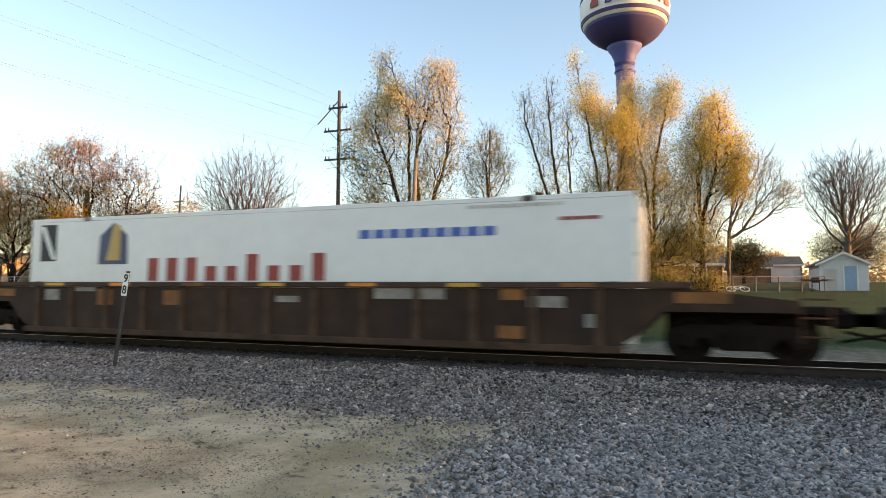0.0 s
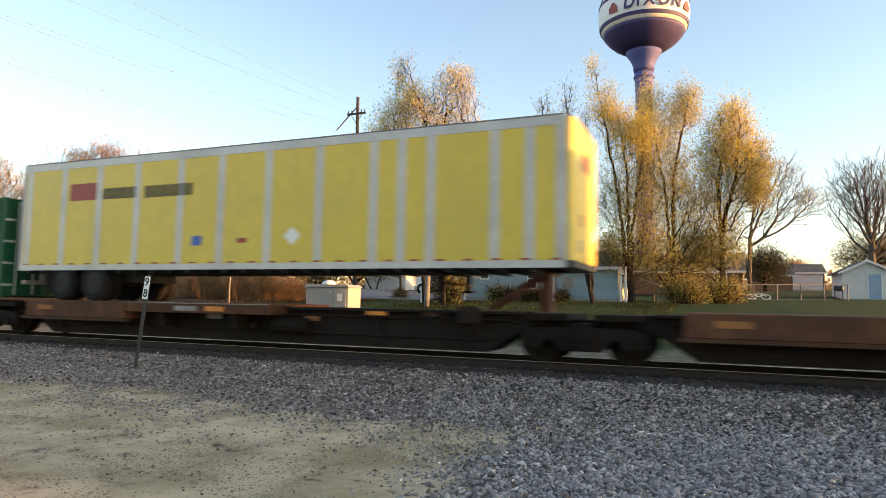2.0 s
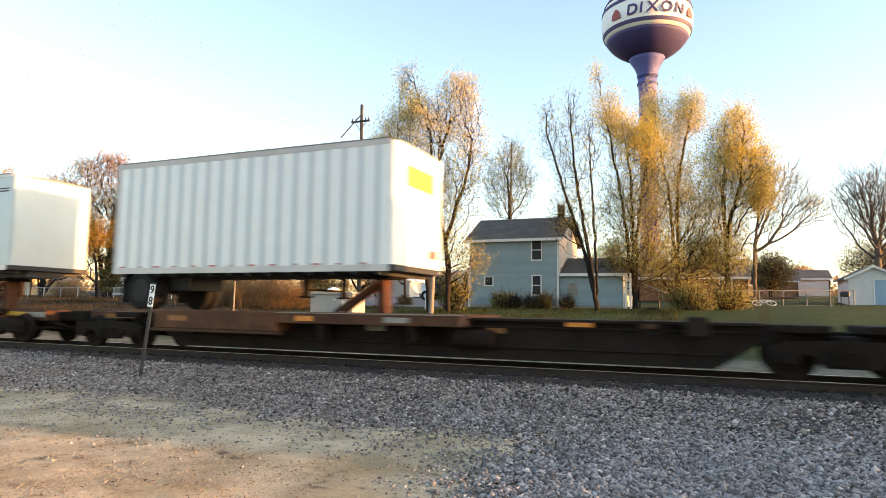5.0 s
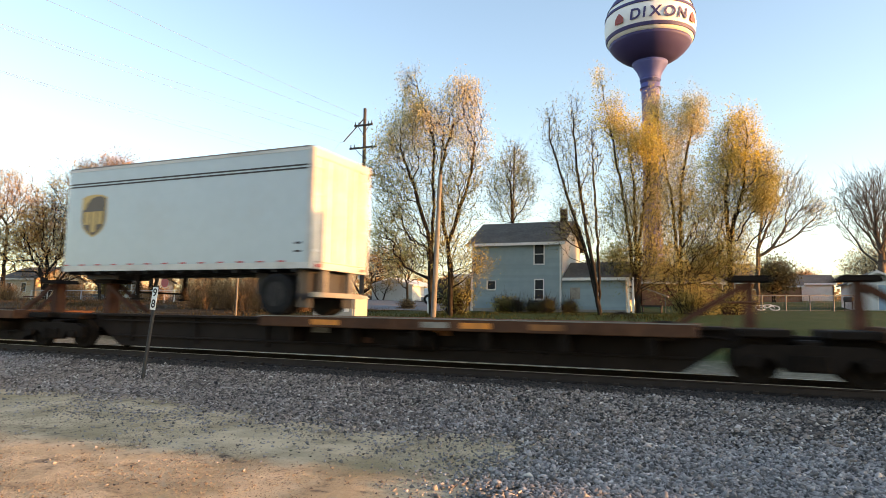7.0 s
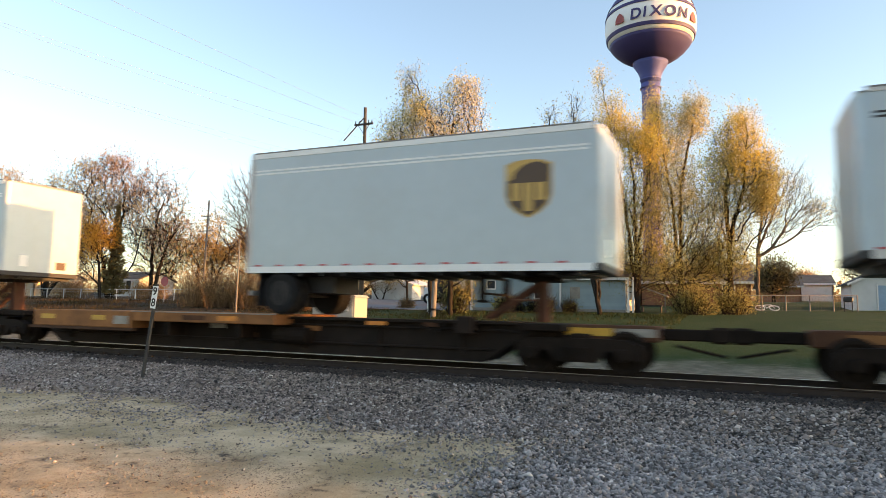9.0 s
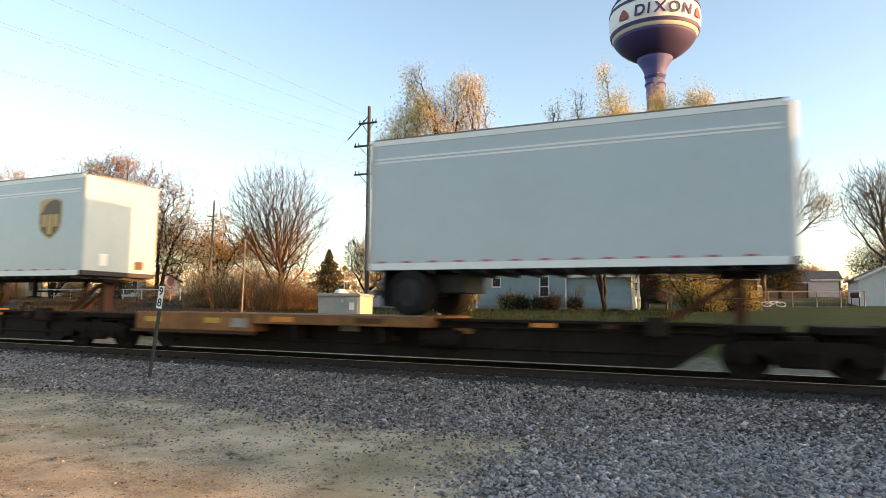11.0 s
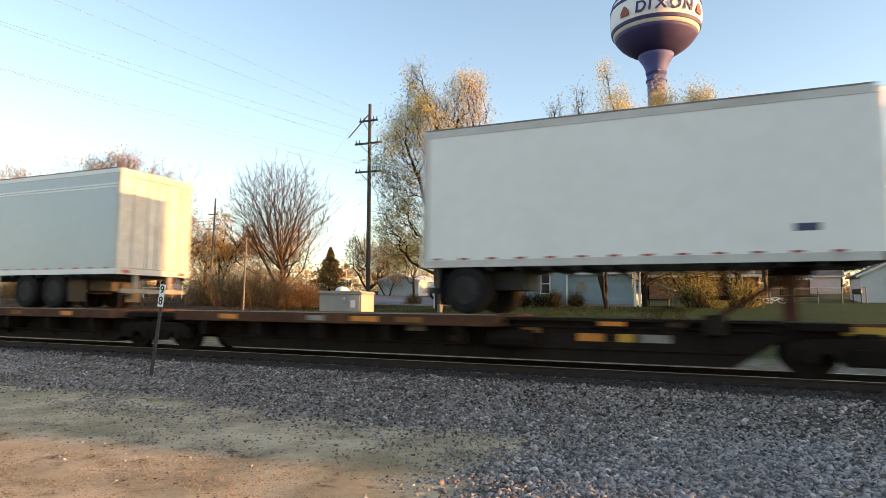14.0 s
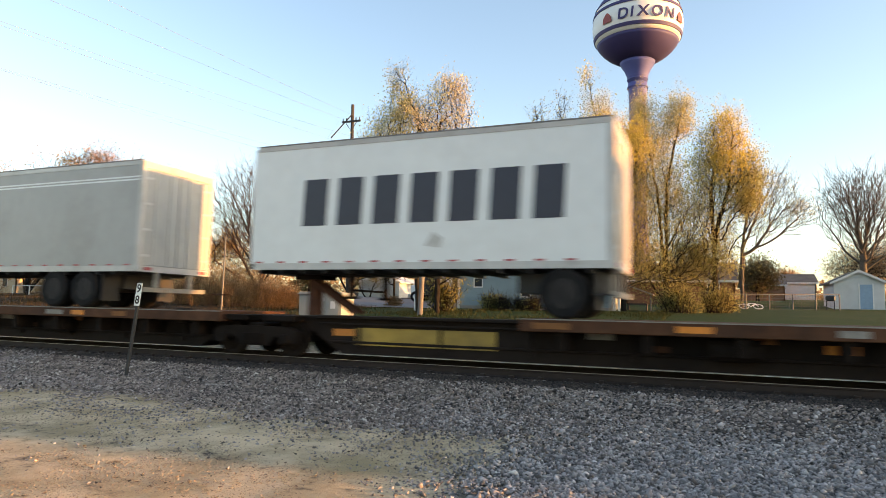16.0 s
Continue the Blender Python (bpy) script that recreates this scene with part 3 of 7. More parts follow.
def spine_car(s0, s1, label, paint, plates, decks, hitches, marks=(), last=False, first=False, sill=M_sill):
    """One unit of an articulated spine car between truck centres s0 and s1."""
    L = s1 - s0
    car = on_train("spine_car", label, "railway car", s0, "articulated spine cars")
    bm = bmesh.new()
    prism(bm, [(0.35, 0.62), (1.35, 0.62), (2.1, 0.13), (L - 2.1, 0.13), (L - 1.35, 0.62), (L - 0.35, 0.62), (L - 0.35, 0.98), (0.35, 0.98)], -0.62, 0.62)
    part("center_sill", bm, sill, car)
    part("sill_flange", bx(1.3, L - 1.3, -0.8, 0.8, 0.94, 1.0, 0.01), sill, car)
    bm = bmesh.new()
    rod(bm, (L * 0.58, -0.85, 0.55), (L * 0.58 + 0.9, -0.85, 0.55), 0.2, seg=12)
    part("air_reservoir", bm, M_dark, car)
    for x0, x1 in plates:
        p = part("side_platform", bx(x0, x1, -1.36, 1.36, 0.60, 1.05, 0.02), paint, car, "weathered side plate of the wheel platform")
        part("lower_lip", bx(x0 - 0.1, x1 + 0.15, -1.40, -1.30, 0.53, 0.60), M_darkrust, p)
        chips(car, [(x0 + 0.35, 0.55, M_chip), (x0 + (x1 - x0) * 0.62, 0.5, M_chip)] if paint is M_tan else [(x0 + 0.5, 0.6, M_tan)], 1.362, 0.86, 0.13)
        part("stencil_panel", bx(x1 - 0.62, x1 - 0.1, -1.375, -1.362, 0.70, 0.92), M_stencil if paint is M_tan else M_rust, car)
    for x0, x1 in decks:
        d = part("deck", bx(x0, x1, -1.33, 1.33, 0.80, 1.055, 0.015), paint, car, "narrow steel running deck")
        part("deck_edge", bx(x0, x1, -1.345, -1.33, 1.035, 1.055), M_stencil, d)
        n = max(2, int((x1 - x0) / 1.6))
        arm = None
        for i in range(n):
            q = x0 + (i + 0.5) * (x1 - x0) / n
            m = pose(q, 0, 0)
            if arm is None:
                arm = part("outrigger", prism(bmesh.new(), [(-0.08, 0.45), (0.08, 0.45), (0.08, 0.8), (-0.08, 0.8)], -1.25, 1.25), M_dark, car)
                arm.matrix_basis = m
            else:
                shared(arm, m, car)
        k = [M_orange, M_tan, M_rust, M_orange, M_rust, M_stencil]
        rr = random.Random(int(s0))
        chips(car, [(x0 + 0.2 + i * 1.25 + rr.uniform(0, 0.4), rr.uniform(0.4, 0.75), k[(i + int(-s0)) % 6]) for i in range(int((x1 - x0 - 0.8) / 1.25))], 1.332, 0.92, 0.12)
    for x, d in hitches:
        hitch(car, x, d)
    chips(car, list(marks), 0.63, 0.62, 0.16)
    chips(car, [(L * 0.72, 0.5, M_orange), (L * 0.8, 0.35, M_rust)], 0.81, 0.90, 0.09)
    part("end_casting", bx(0.25, 1.1, -1.15, 1.15, 0.84, 0.98, 0.02), M_dark, car)
    part("end_casting", bx(L - 1.1, L - 0.25, -1.15, 1.15, 0.84, 0.98, 0.02), M_dark, car)
    part("brake_valve", bx(L - 2.6, L - 2.2, -1.1, -0.75, 0.72, 1.1, 0.03), M_sill, car)
    part("grab_iron", rod(rod(bmesh.new(), (L - 1.3, -1.2, 0.98), (L - 1.3, -1.2, 1.45), 0.02), (L - 1.3, -1.2, 1.45), (L - 0.8, -1.2, 1.45), 0.02), M_rust, car)
    part("brake_pipe", rod(rod(bmesh.new(), (1.6, -0.72, 0.82), (L - 1.6, -0.72, 0.82), 0.022, seg=6), (L - 1.6, -0.72, 0.82), (L - 0.9, -0.5, 0.70), 0.022, seg=6), M_sill, car)
    part("train_line", rod(bmesh.new(), (1.9, -0.66, 0.40), (L - 1.9, -0.66, 0.40), 0.03, seg=6), M_sill, car)
    stay = None
    for i in range(7):
        x = 2.6 + i * (L - 5.2) / 6
        if stay is None:
            stay = part("sill_stiffener", bx(-0.03, 0.03, -0.70, -0.621, 0.26, 0.94), M_sill, car)
            stay.matrix_basis = pose(x, 0, 0)
        else:
            shared(stay, pose(x, 0, 0), car)
    wheel_ring = lathe(bmesh.new(), [(0.22, -0.015), (0.27, -0.015), (0.27, 0.015), (0.22, 0.015)], 16, "y", (L - 3.2, -0.9, 1.0), True)
    part("hand_brake", wheel_ring, M_sill, car)
    for x0, l, z, m in ((L * 0.45, 0.5, 0.72, M_stencil), (L * 0.52, 0.32, 0.52, M_rust), (L * 0.62, 0.4, 0.74, M_tan)):
        part("stencil_panel", bx(x0, x0 + l, -0.712, -0.702, z - 0.06, z + 0.06), m, car)
    add_truck(car, 0)
    if last:
        part("end_sill", bx(-1.5, 0.4, -0.5, 0.5, 0.66, 0.98, 0.03), M_rust, car)
        chips(car, [(-0.9, 1.3, M_tan)], 0.51, 0.84, 0.16)
        coupler(car, -1.5, -1)
    if first:
        add_truck(car, L)
        part("end_sill", bx(L - 0.4, L + 1.5, -0.5, 0.5, 0.66, 0.98, 0.03), M_rust, car)
        chips(car, [(L - 0.7, 1.3, M_chip), (L + 0.65, 0.8, M_stencil)], 0.51, 0.84, 0.16)
        coupler(car, L + 1.5, 1)
    return car


def well_car(s, label):
    """A single-unit well car; s is its left truck centre."""
    L = 19.75
    car = on_train("well_car", label, "railway car", s, "container well cars")
    zt, zb, x0, x1 = 1.484, 0.216, 2.2, L - 2.2
    for side in (-1, 1):
        a, b = sorted((side * 1.42, side * 1.50))
        wall = part("side_wall", prism(bmesh.new(), [(x0, zb), (x1, zb), (x1 + 0.5, 0.55), (x1 + 0.9, 0.95), (L + 0.9, 0.95), (L + 0.9, 1.15), (x1 + 1.4, zt - 0.13), (x0 - 1.4, zt - 0.13), (-0.9, 1.15), (-0.9, 0.95), (x0 - 0.9, 0.95), (x0 - 0.5, 0.55)], a, b), M_well, car, "ribbed dark brown well side")
        a, b = sorted((side * 1.40, side * 1.58))
        part("top_chord", bx(x0 - 1.4, x1 + 1.4, a, b, zt - 0.12, zt, 0.015), M_wellrib, wall)
        part("bottom_chord", bx(x0 - 0.2, x1 + 0.2, a, b, zb - 0.06, zb + 0.08, 0.015), M_wellrib, wall)
        n = 13
        rib = None
        for i in range(n):
            x = x0 + 0.25 + i * (x1 - x0 - 0.5) / (n - 1)
            if rib is None:
                a, b = sorted((side * 1.50, side * 1.565))
                rib = part("side_rib", prism(bmesh.new(), [(-0.09, zb + 0.08), (0.09, zb + 0.08), (0.06, zt - 0.12), (-0.06, zt - 0.12)], a, b), M_wellrib, wall)
                rib.matrix_basis = pose(x, 0, 0)
            else:
                shared(rib, pose(x, 0, 0), wall)
    part("well_floor", bx(x0, x1, -1.42, 1.42, zb - 0.04, zb + 0.04), M_dark, car)
    for a, b in ((-1.6, x0 + 0.1), (x1 - 0.1, L + 1.6)):
        part("end_platform", bx(a, b, -1.35, 1.35, 0.92, 1.06, 0.02), M_dark, car)
        part("bulkhead", bx(max(a, min(b, x0 if a < 0 else x1)) - 0.05, max(a, min(b, x0 if a < 0 else x1)) + 0.05, -1.4, 1.4, 0.3, 1.5), M_well, car)
    for i, m in enumerate((M_chip, M_orange, M_tan, M_chip, M_orange, M_chip, M_tan)):
        part("reflector_plate", bx(x0 + 0.6 + i * 2.3, x0 + 1.25 + i * 2.3, -1.592, -1.581, zt - 0.10, zt - 0.02), m, car)
    for x, l, z, h, m in ((0.5 + x0, 0.5, 1.15, 0.28, M_stencil), (x0 + 2.4, 0.5, 1.1, 0.4, M_tan), (x0 + 1.6, 0.7, 1.3, 0.12, M_stencil), (x0 + 10.4, 1.6, 1.25, 0.25, M_stencil), (x0 + 7.9, 0.6, 1.1, 0.14, M_stencil), (x0 + 4.6, 0.5, 1.1, 0.35, M_tan), (x1 - 1.6, 0.7, 1.1, 0.22, M_stencil), (x1 - 0.5, 0.3, 0.75, 0.25, M_stencil), (x1 - 2.2, 0.5, 0.5, 0.25, M_tan), (x0 + 13.2, 0.45, 1.3, 0.35, M_tan)):
        part("stencil_panel", bx(x, x + l, -1.512, -1.501, z - h / 2, z + h / 2), m, car)
    for x in (x0 - 1.6, x1 + 1.1):
        part("end_stencil", bx(x, x + 0.9, -1.512, -1.501, 1.1, 1.3), M_tan, car)
    for a, b in ((-1.3, 1.3), (L - 1.3, L + 1.3)):
        part("end_sill", bx(a, b, -0.55, 0.55, 0.42, 0.918, 0.02), M_dark, car)
    lad = bmesh.new()
    for x in (L + 0.9, L + 1.35):
        rod(lad, (x, -1.45, 0.45), (x, -1.45, 1.7), 0.02)
    for i in range(4):
        rod(lad, (L + 0.9, -1.45, 0.55 + i * 0.32), (L + 1.35, -1.45, 0.55 + i * 0.32), 0.018)
    part("ladder", lad, M_rust, car)
    add_truck(car, 0)
    add_truck(car, L)
    coupler(car, -1.4, -1)
    coupler(car, L + 1.4, 1)
    return car


def wheel(parent, x, side, r=0.5):
    """A dual trailer wheel."""
    bm = bmesh.new()
    for k in (0, 1):
        y = side * (0.83 + k * 0.32)
        lathe(bm, [(0.30, -0.12), (r - 0.06, -0.13), (r - 0.01, -0.10), (r, -0.05), (r, 0.05), (r - 0.01, 0.10), (r - 0.06, 0.13), (0.30, 0.12)], 28, "y", (0, y, 0))
    w = part("wheel", bm, M_rubber, parent, "black dual tyre")
    w.matrix_basis = pose(x, 0, 1.06 + r)
    bm = bmesh.new()
    lathe(bm, [(0.30, -0.10), (0.29, 0.0), (0.20, 0.03), (0.16, -0.05), (0.10, -0.09), (0.03, -0.1)] if side < 0 else [(0.03, 0.1), (0.10, 0.09), (0.16, 0.05), (0.20, -0.03), (0.29, 0.0), (0.30, 0.10)], 24, "y", (0, side * 1.17, 0))
    part("rim", bm, M_rim, w, "dirty steel rim")
    return w


def trailer(s, L, zt, zb, paint, label, rear="L", axles=(0.95,), ribs=0.0, band=0.16, band_mat=None, tape=M_red, door_mat=None, skirt=None, stripes=None, rib_mat=None, low_mat=None, nose_r=0.1):
    """A box trailer: x = 0 at its left end; rear says which end carries wheels and doors."""
    t = on_train("box_trailer", label, "trailer", s, "trailers on the train")
    W, low = 1.295, low_mat or M_alu

    def X(d):
        return d if rear == "L" else L - d

    def span(a, b):
        return sorted((X(a), X(b)))
    bm = bx(0, L, -W, W, zb + 0.15, zt - 0.05)
    nose = X(L)
    es = [e for e in bm.edges if all(abs(v.co.x - nose) < 1e-3 for v in e.verts) and abs(e.verts[0].co.z - e.verts[1].co.z) > 0.5]
    bmesh.ops.bevel(bm, geom=es, offset=nose_r, segments=4, affect="EDGES", profile=0.5)
    body = part("body", bm, paint, t, "", False)
    bm = bmesh.new()
    vs = [[bm.verts.new((x, y, z)) for y, z in ((-W + 0.01, zt - 0.05), (-W * 0.5, zt + 0.01), (0, zt + 0.02), (W * 0.5, zt + 0.01), (W - 0.01, zt - 0.05))] for x in (0.02, L - 0.02)]
    for i in range(4):
        bm.faces.new((vs[0][i], vs[0][i + 1], vs[1][i + 1], vs[1][i]))
    bm.faces.new(vs[0]); bm.faces.new(vs[1][::-1])
    part("roof", bm, M_rooftop, t)
    a, b = span(0.0, L - 0.15)
    for side in (-1, 1):
        y0, y1 = sorted((side * W, side * (W + 0.012)))
        part("top_rail", bx(a, b, y0, y1, zt - band, zt - 0.01), band_mat or M_alu, t)
        part("bottom_rail", bx(a, b, y0, y1, zb, zb + 0.15), low, t)
        y0, y1 = sorted((side * (W - 0.06), side * (W + 0.016)))
        part("roof_edge", bx(a + 0.01, b - 0.01, y0, y1, zt - 0.008, zt + 0.022), M_rooftop, t, "dark roof edge")
    part("floor_frame", bx(0.02, L - 0.02, -W + 0.004, W - 0.004, zb + 0.02, zb + 0.148), M_black, t)
    first = None
    for i in range(int(L / 0.6)):
        if first is None:
            first = part("cross_member", bx(-0.03, 0.03, -W + 0.03, W - 0.03, zb - 0.08, zb + 0.02), M_black, t)
            first.matrix_basis = pose(0.3, 0, 0)
        else:
            shared(first, pose(0.3 + i * 0.6, 0, 0), t)
    # posts default to grey: the ribs' shading stripes are put into their colour
    if ribs:
        first = None
        n = int((L - 0.4) / ribs)
        for i in range(1, n):
            x = i * (L / n)
            if first is None:
                first = part("side_post", bx(-0.055, 0.055, -W - 0.02, -W, zb + 0.152, zt - band - 0.002), rib_mat or M_grey, t)
                first.matrix_basis = pose(x, 0, 0)
            else:
                shared(first, pose(x, 0, 0), t)
    if stripes:
        for z in (zt - 0.44, zt - 0.52):
            part("stripe", bx(a + 0.1, b - 0.1, -W - 0.006, -W, z - 0.02, z + 0.02), stripes, t)
    if tape:
        first = None
        for i in range(int(L / 0.62)):
            x = 0.3 + i * 0.62
            if first is None:
                first = part("reflector_strip", bx(-0.10, 0.10, -W - 0.018, -W - 0.0125, zb + 0.155, zb + 0.195), tape, t)
                first.matrix_basis = pose(x, 0, 0)
            else:
                shared(first, pose(x, 0, 0), t)
    # rear doors, frame, bumper
    e = X(0)
    o = -1 if rear == "L" else 1
    fx = sorted((e, e + o * 0.05))
    for side in (-1, 1):
        y0, y1 = sorted((side * 0.01, side * 1.18))
        d = part("rear_door", bx(fx[0], fx[1], y0, y1, zb + 0.17, zt - 0.22, 0.01), door_mat or paint, t)
        for yy in (0.35, 0.85):
            part("lock_rod", rod(bmesh.new(), (e + o * 0.075, side * yy, zb + 0.2), (e + o * 0.075, side * yy, zt - 0.25), 0.018, seg=6), M_steel, d)
        for k in range(4):
            z = zb + 0.4 + k * (zt - zb - 0.9) / 3
            y0, y1 = sorted((side * 0.95, side * 1.26))
            part("hinge", bx(min(e, e + o * 0.07), max(e, e + o * 0.07), y0, y1, z, z + 0.06), M_steel, d)
        y0, y1 = sorted((side * 1.185, side * (W + 0.006)))
        part("rear_post", bx(*sorted((e - o * 0.08, e + o * 0.06)), y0, y1, zb, zt - 0.01), M_offwhite, t)
    part("rear_header", bx(*sorted((e - o * 0.05, e + o * 0.06)), -1.18, 1.18, zt - 0.21, zt - 0.012), M_offwhite, t)
    part("rear_sill", bx(*sorted((e - o * 0.05, e + o * 0.07)), -1.18, 1.18, zb, zb + 0.16), M_offwhite, t)
    for y in (-1.0, 1.0):
        part("tail_lamp", bx(*sorted((e + o * 0.071, e + o * 0.09)), y - 0.12, y + 0.12, zb + 0.04, zb + 0.12), M_red, t)
    bm = bmesh.new()
    box(bm, *sorted((e - o * 0.02, e + o * 0.08)), -1.15, 1.15, 1.50, 1.62)
    for y in (-0.6, 0.6):
        box(bm, *sorted((e - o * 0.08, e + o * 0.03)), y - 0.06, y + 0.06, 1.6, zb)
    part("underride_bumper", bm, M_stencil, t)
    # running gear
    for d in axles:
        for side in (-1, 1):
            wheel(t, X(d), side)
        part("axle", rod(bmesh.new(), (X(d), -1.1, 1.56), (X(d), 1.1, 1.56), 0.07), M_black, t)
    p = span(axles[0] - 0.75, axles[-1] + 1.1)
    part("slider_frame", bx(p[0], p[1], -0.62, 0.62, 1.58, zb - 0.06), M_black, t)
    for side in (-1, 1):
        y0, y1 = sorted((side * 0.68, side * 1.25))
        part("mud_flap", bx(*span(axles[0] - 0.66, axles[0] - 0.64), y0, y1, 1.25, zb - 0.05), M_black, t)
    lg = L - 2.6 if L < 10 else L - 3.0
    for side in (-1, 1):
        g = part("landing_leg", bx(X(lg) - 0.07, X(lg) + 0.07, side * 0.85 - 0.07, side * 0.85 + 0.07, 1.45, zb - 0.05, 0.01), M_dark, t)
        part("foot", bx(X(lg) - 0.14, X(lg) + 0.14, side * 0.85 - 0.12, side * 0.85 + 0.12, 1.40, 1.45), M_dark, g)
    part("leg_brace", beam(bmesh.new(), (X(lg), -0.85, 1.6), (X(lg), 0.85, 1.6), 0.05, 0.05), M_dark, t)
    k0, k1 = span(L - 1.5, L - 0.25)
    part("king_pin_plate", bx(k0, k1, -0.6, 0.6, 1.985, zb - 0.0), M_black, t) if zb > 2.0 else None
    if skirt:
        a, b = span(*skirt)
        sk = part("side_skirt", bx(a, b, -1.27, -1.24, 1.14, zb - 0.002, 0.01), M_offwhite, t, "pale grey side skirt")
    return t


def panel(t, name, x0, x1, z0, z1, m, y=1.295, off=0.006):
    return part(name, bx(x0, x1, -y - off, -y, z0, z1), m, t)


def outline(t, name, pts, m, y=1.295, off=0.006):
    return part(name, prism(bmesh.new(), pts, -y - off, -y), m, t)


def bars(t, name, x0, x1, z0, z1, n, m, gap=0.3, lean=0.0, y=1.295, off=0.006, tall=()):
    """A row of plain blocks in place of a word."""
    w = (x1 - x0) / n
    for i in range(n):
        a, b = x0 + i * w + w * gap / 2, x0 + (i + 1) * w - w * gap / 2
        h = z0 + (z1 - z0) * (tall[i % len(tall)] if tall else 1)
        outline(t, name, [(a, z0), (b, z0), (b + lean, h), (a + lean, h)], m, y, off)


def shield(t, x, z, w=0.98, h=1.22):
    """A plain brown shield with a gold rim, a gold sweep across its top and three gold blocks."""
    o = [(-0.5, 0.42), (-0.3, 0.48), (0, 0.5), (0.3, 0.48), (0.5, 0.42), (0.5, -0.1), (0.42, -0.28), (0.25, -0.40), (0, -0.5), (-0.25, -0.40), (-0.42, -0.28), (-0.5, -0.1)]
    s = outline(t, "shield_emblem", [(x + a * w, z + b * h) for a, b in o], M_gold, off=0.007)
    part("emblem_field", prism(bmesh.new(), [(x + a * w * 0.9, z + b * h * 0.92) for a, b in o], -1.306, -1.302), M_brown, s)
    sweep = [(-0.45, 0.38), (-0.28, 0.44), (0, 0.46), (0.1, 0.45), (-0.12, 0.40), (-0.28, 0.30), (-0.36, 0.16), (-0.45, 0.14)]
    part("emblem_sweep", prism(bmesh.new(), [(x + a * w, z + b * h) for a, b in sweep], -1.309, -1.3062), M_gold, s)
    for a0, a1, b0, b1 in ((-0.36, -0.16, -0.20, 0.10), (-0.10, 0.10, -0.38, 0.10), (0.16, 0.36, -0.20, 0.10)):
        part("emblem_block", prism(bmesh.new(), [(x + a0 * w, z + b0 * h), (x + a1 * w, z + b0 * h), (x + a1 * w, z + b1 * h), (x + a0 * w, z + b1 * h)], -1.309, -1.3062), M_gold, s)


def container(s, L, zb, zt, paint, label, ribbed=True):
    """A freight container with corrugated or smooth sides, posts and corner castings."""
    c = on_train("freight_container", label, "container", s, "containers on the train")
    W = 1.295
    inset = 0.03 if ribbed else 0.012
    if ribbed:
        pts, x, k = [], 0.1, 0
        n = int((L - 0.2) / 0.28)
        st = (L - 0.2) / n
        for i in range(n):
            a = 0.1 + i * st
            pts += [(a, 0.0), (a + st * 0.35, 0.0), (a + st * 0.5, 0.03), (a + st * 0.85, 0.03)]
        pts.append((L - 0.1, 0.0))
        bm = bmesh.new()
        for side in (-1, 1):
            lo = [bm.verts.new((x, side * (W - 0.008 - d), zb + 0.14)) for x, d in pts]
            hi = [bm.verts.new((x, side * (W - 0.008 - d), zt - 0.10)) for x, d in pts]
            for i in range(len(pts) - 1):
                bm.faces.new((lo[i], lo[i + 1], hi[i + 1], hi[i]))
        part("corrugated_shell", bm, paint, c, "corrugated steel sides")
    else:
        for side in (-1, 1):
            y0, y1 = sorted((side * (W - 0.04), side * (W - 0.006)))
            part("side_panel", bx(0.1, L - 0.1, y0, y1, zb + 0.14, zt - 0.10), paint, c)
    part("core", bx(0.03, L - 0.03, -W + 0.05, W - 0.05, zb + 0.05, zt - 0.02), paint, c)
    for side in (-1, 1):
        y0, y1 = sorted((side * (W - 0.09), side * W))
        part("top_rail", bx(0.1, L - 0.1, y0, y1, zt - 0.10, zt, 0.01), paint, c)
        part("bottom_rail", bx(0.1, L - 0.1, y0, y1, zb, zb + 0.15, 0.01), paint, c)
        for x in (0, L - 0.12):
            part("corner_post", bx(x, x + 0.12, y0, y1 + (0.002 if side > 0 else 0), zb, zt), paint, c)
        for x in (1.98, L - 2.14):
            y0, y1 = sorted((side * (W - 0.08), side * (W + 0.004)))
            p = part("stacking_post", bx(x, x + 0.16, y0, y1, zb + 0.02, zt - 0.02), paint, c)
            for z in (zb - 0.01, zt - 0.11):
                part("casting", bx(x - 0.04, x + 0.2, y0, y1 + side * 0.004 if side > 0 else y1, z, z + 0.12), M_stencil, p)
    for o, x in ((-1, 0.0), (1, L)):
        for side in (-1, 1):
            y0, y1 = sorted((side * 0.01, side * 1.2))
            d = part("end_door", bx(*sorted((x, x - o * 0.05)), y0, y1, zb + 0.12, zt - 0.1), paint, c)
            for yy in (0.35, 0.9):
                part("lock_rod", rod(bmesh.new(), (x + o * 0.03, side * yy, zb + 0.1), (x + o * 0.03, side * yy, zt - 0.1), 0.02, seg=6), M_steel, d)
            for k in range(4):
                z = zb + 0.35 + k * 0.65
                part("hinge", bx(*sorted((x, x + o * 0.035)), *sorted((side * 1.0, side * 1.28)), z, z + 0.07), M_steel, d)
    return c


# cars
M_stained = mat("rust_stained_door_paint", (0.46, 0.40, 0.33), 0.6, var=0.2, scale=2, dirt=(0.24, 0.12, 0.06, 0.75), dirt_scale=1.4)
M_mustard = mat("worn_mustard_paint", (0.34, 0.22, 0.04), 0.7, var=0.3, scale=4, dirt=(0.10, 0.07, 0.03, 0.7))
A = dict(label="rusty brown articulated spine car with wheel platforms", paint=M_rust)
T = dict(label="orange-brown articulated spine car with yellow reflectors", paint=M_tan)
B = dict(label="dark spine car with long running decks and upright hitches", paint=M_rust)


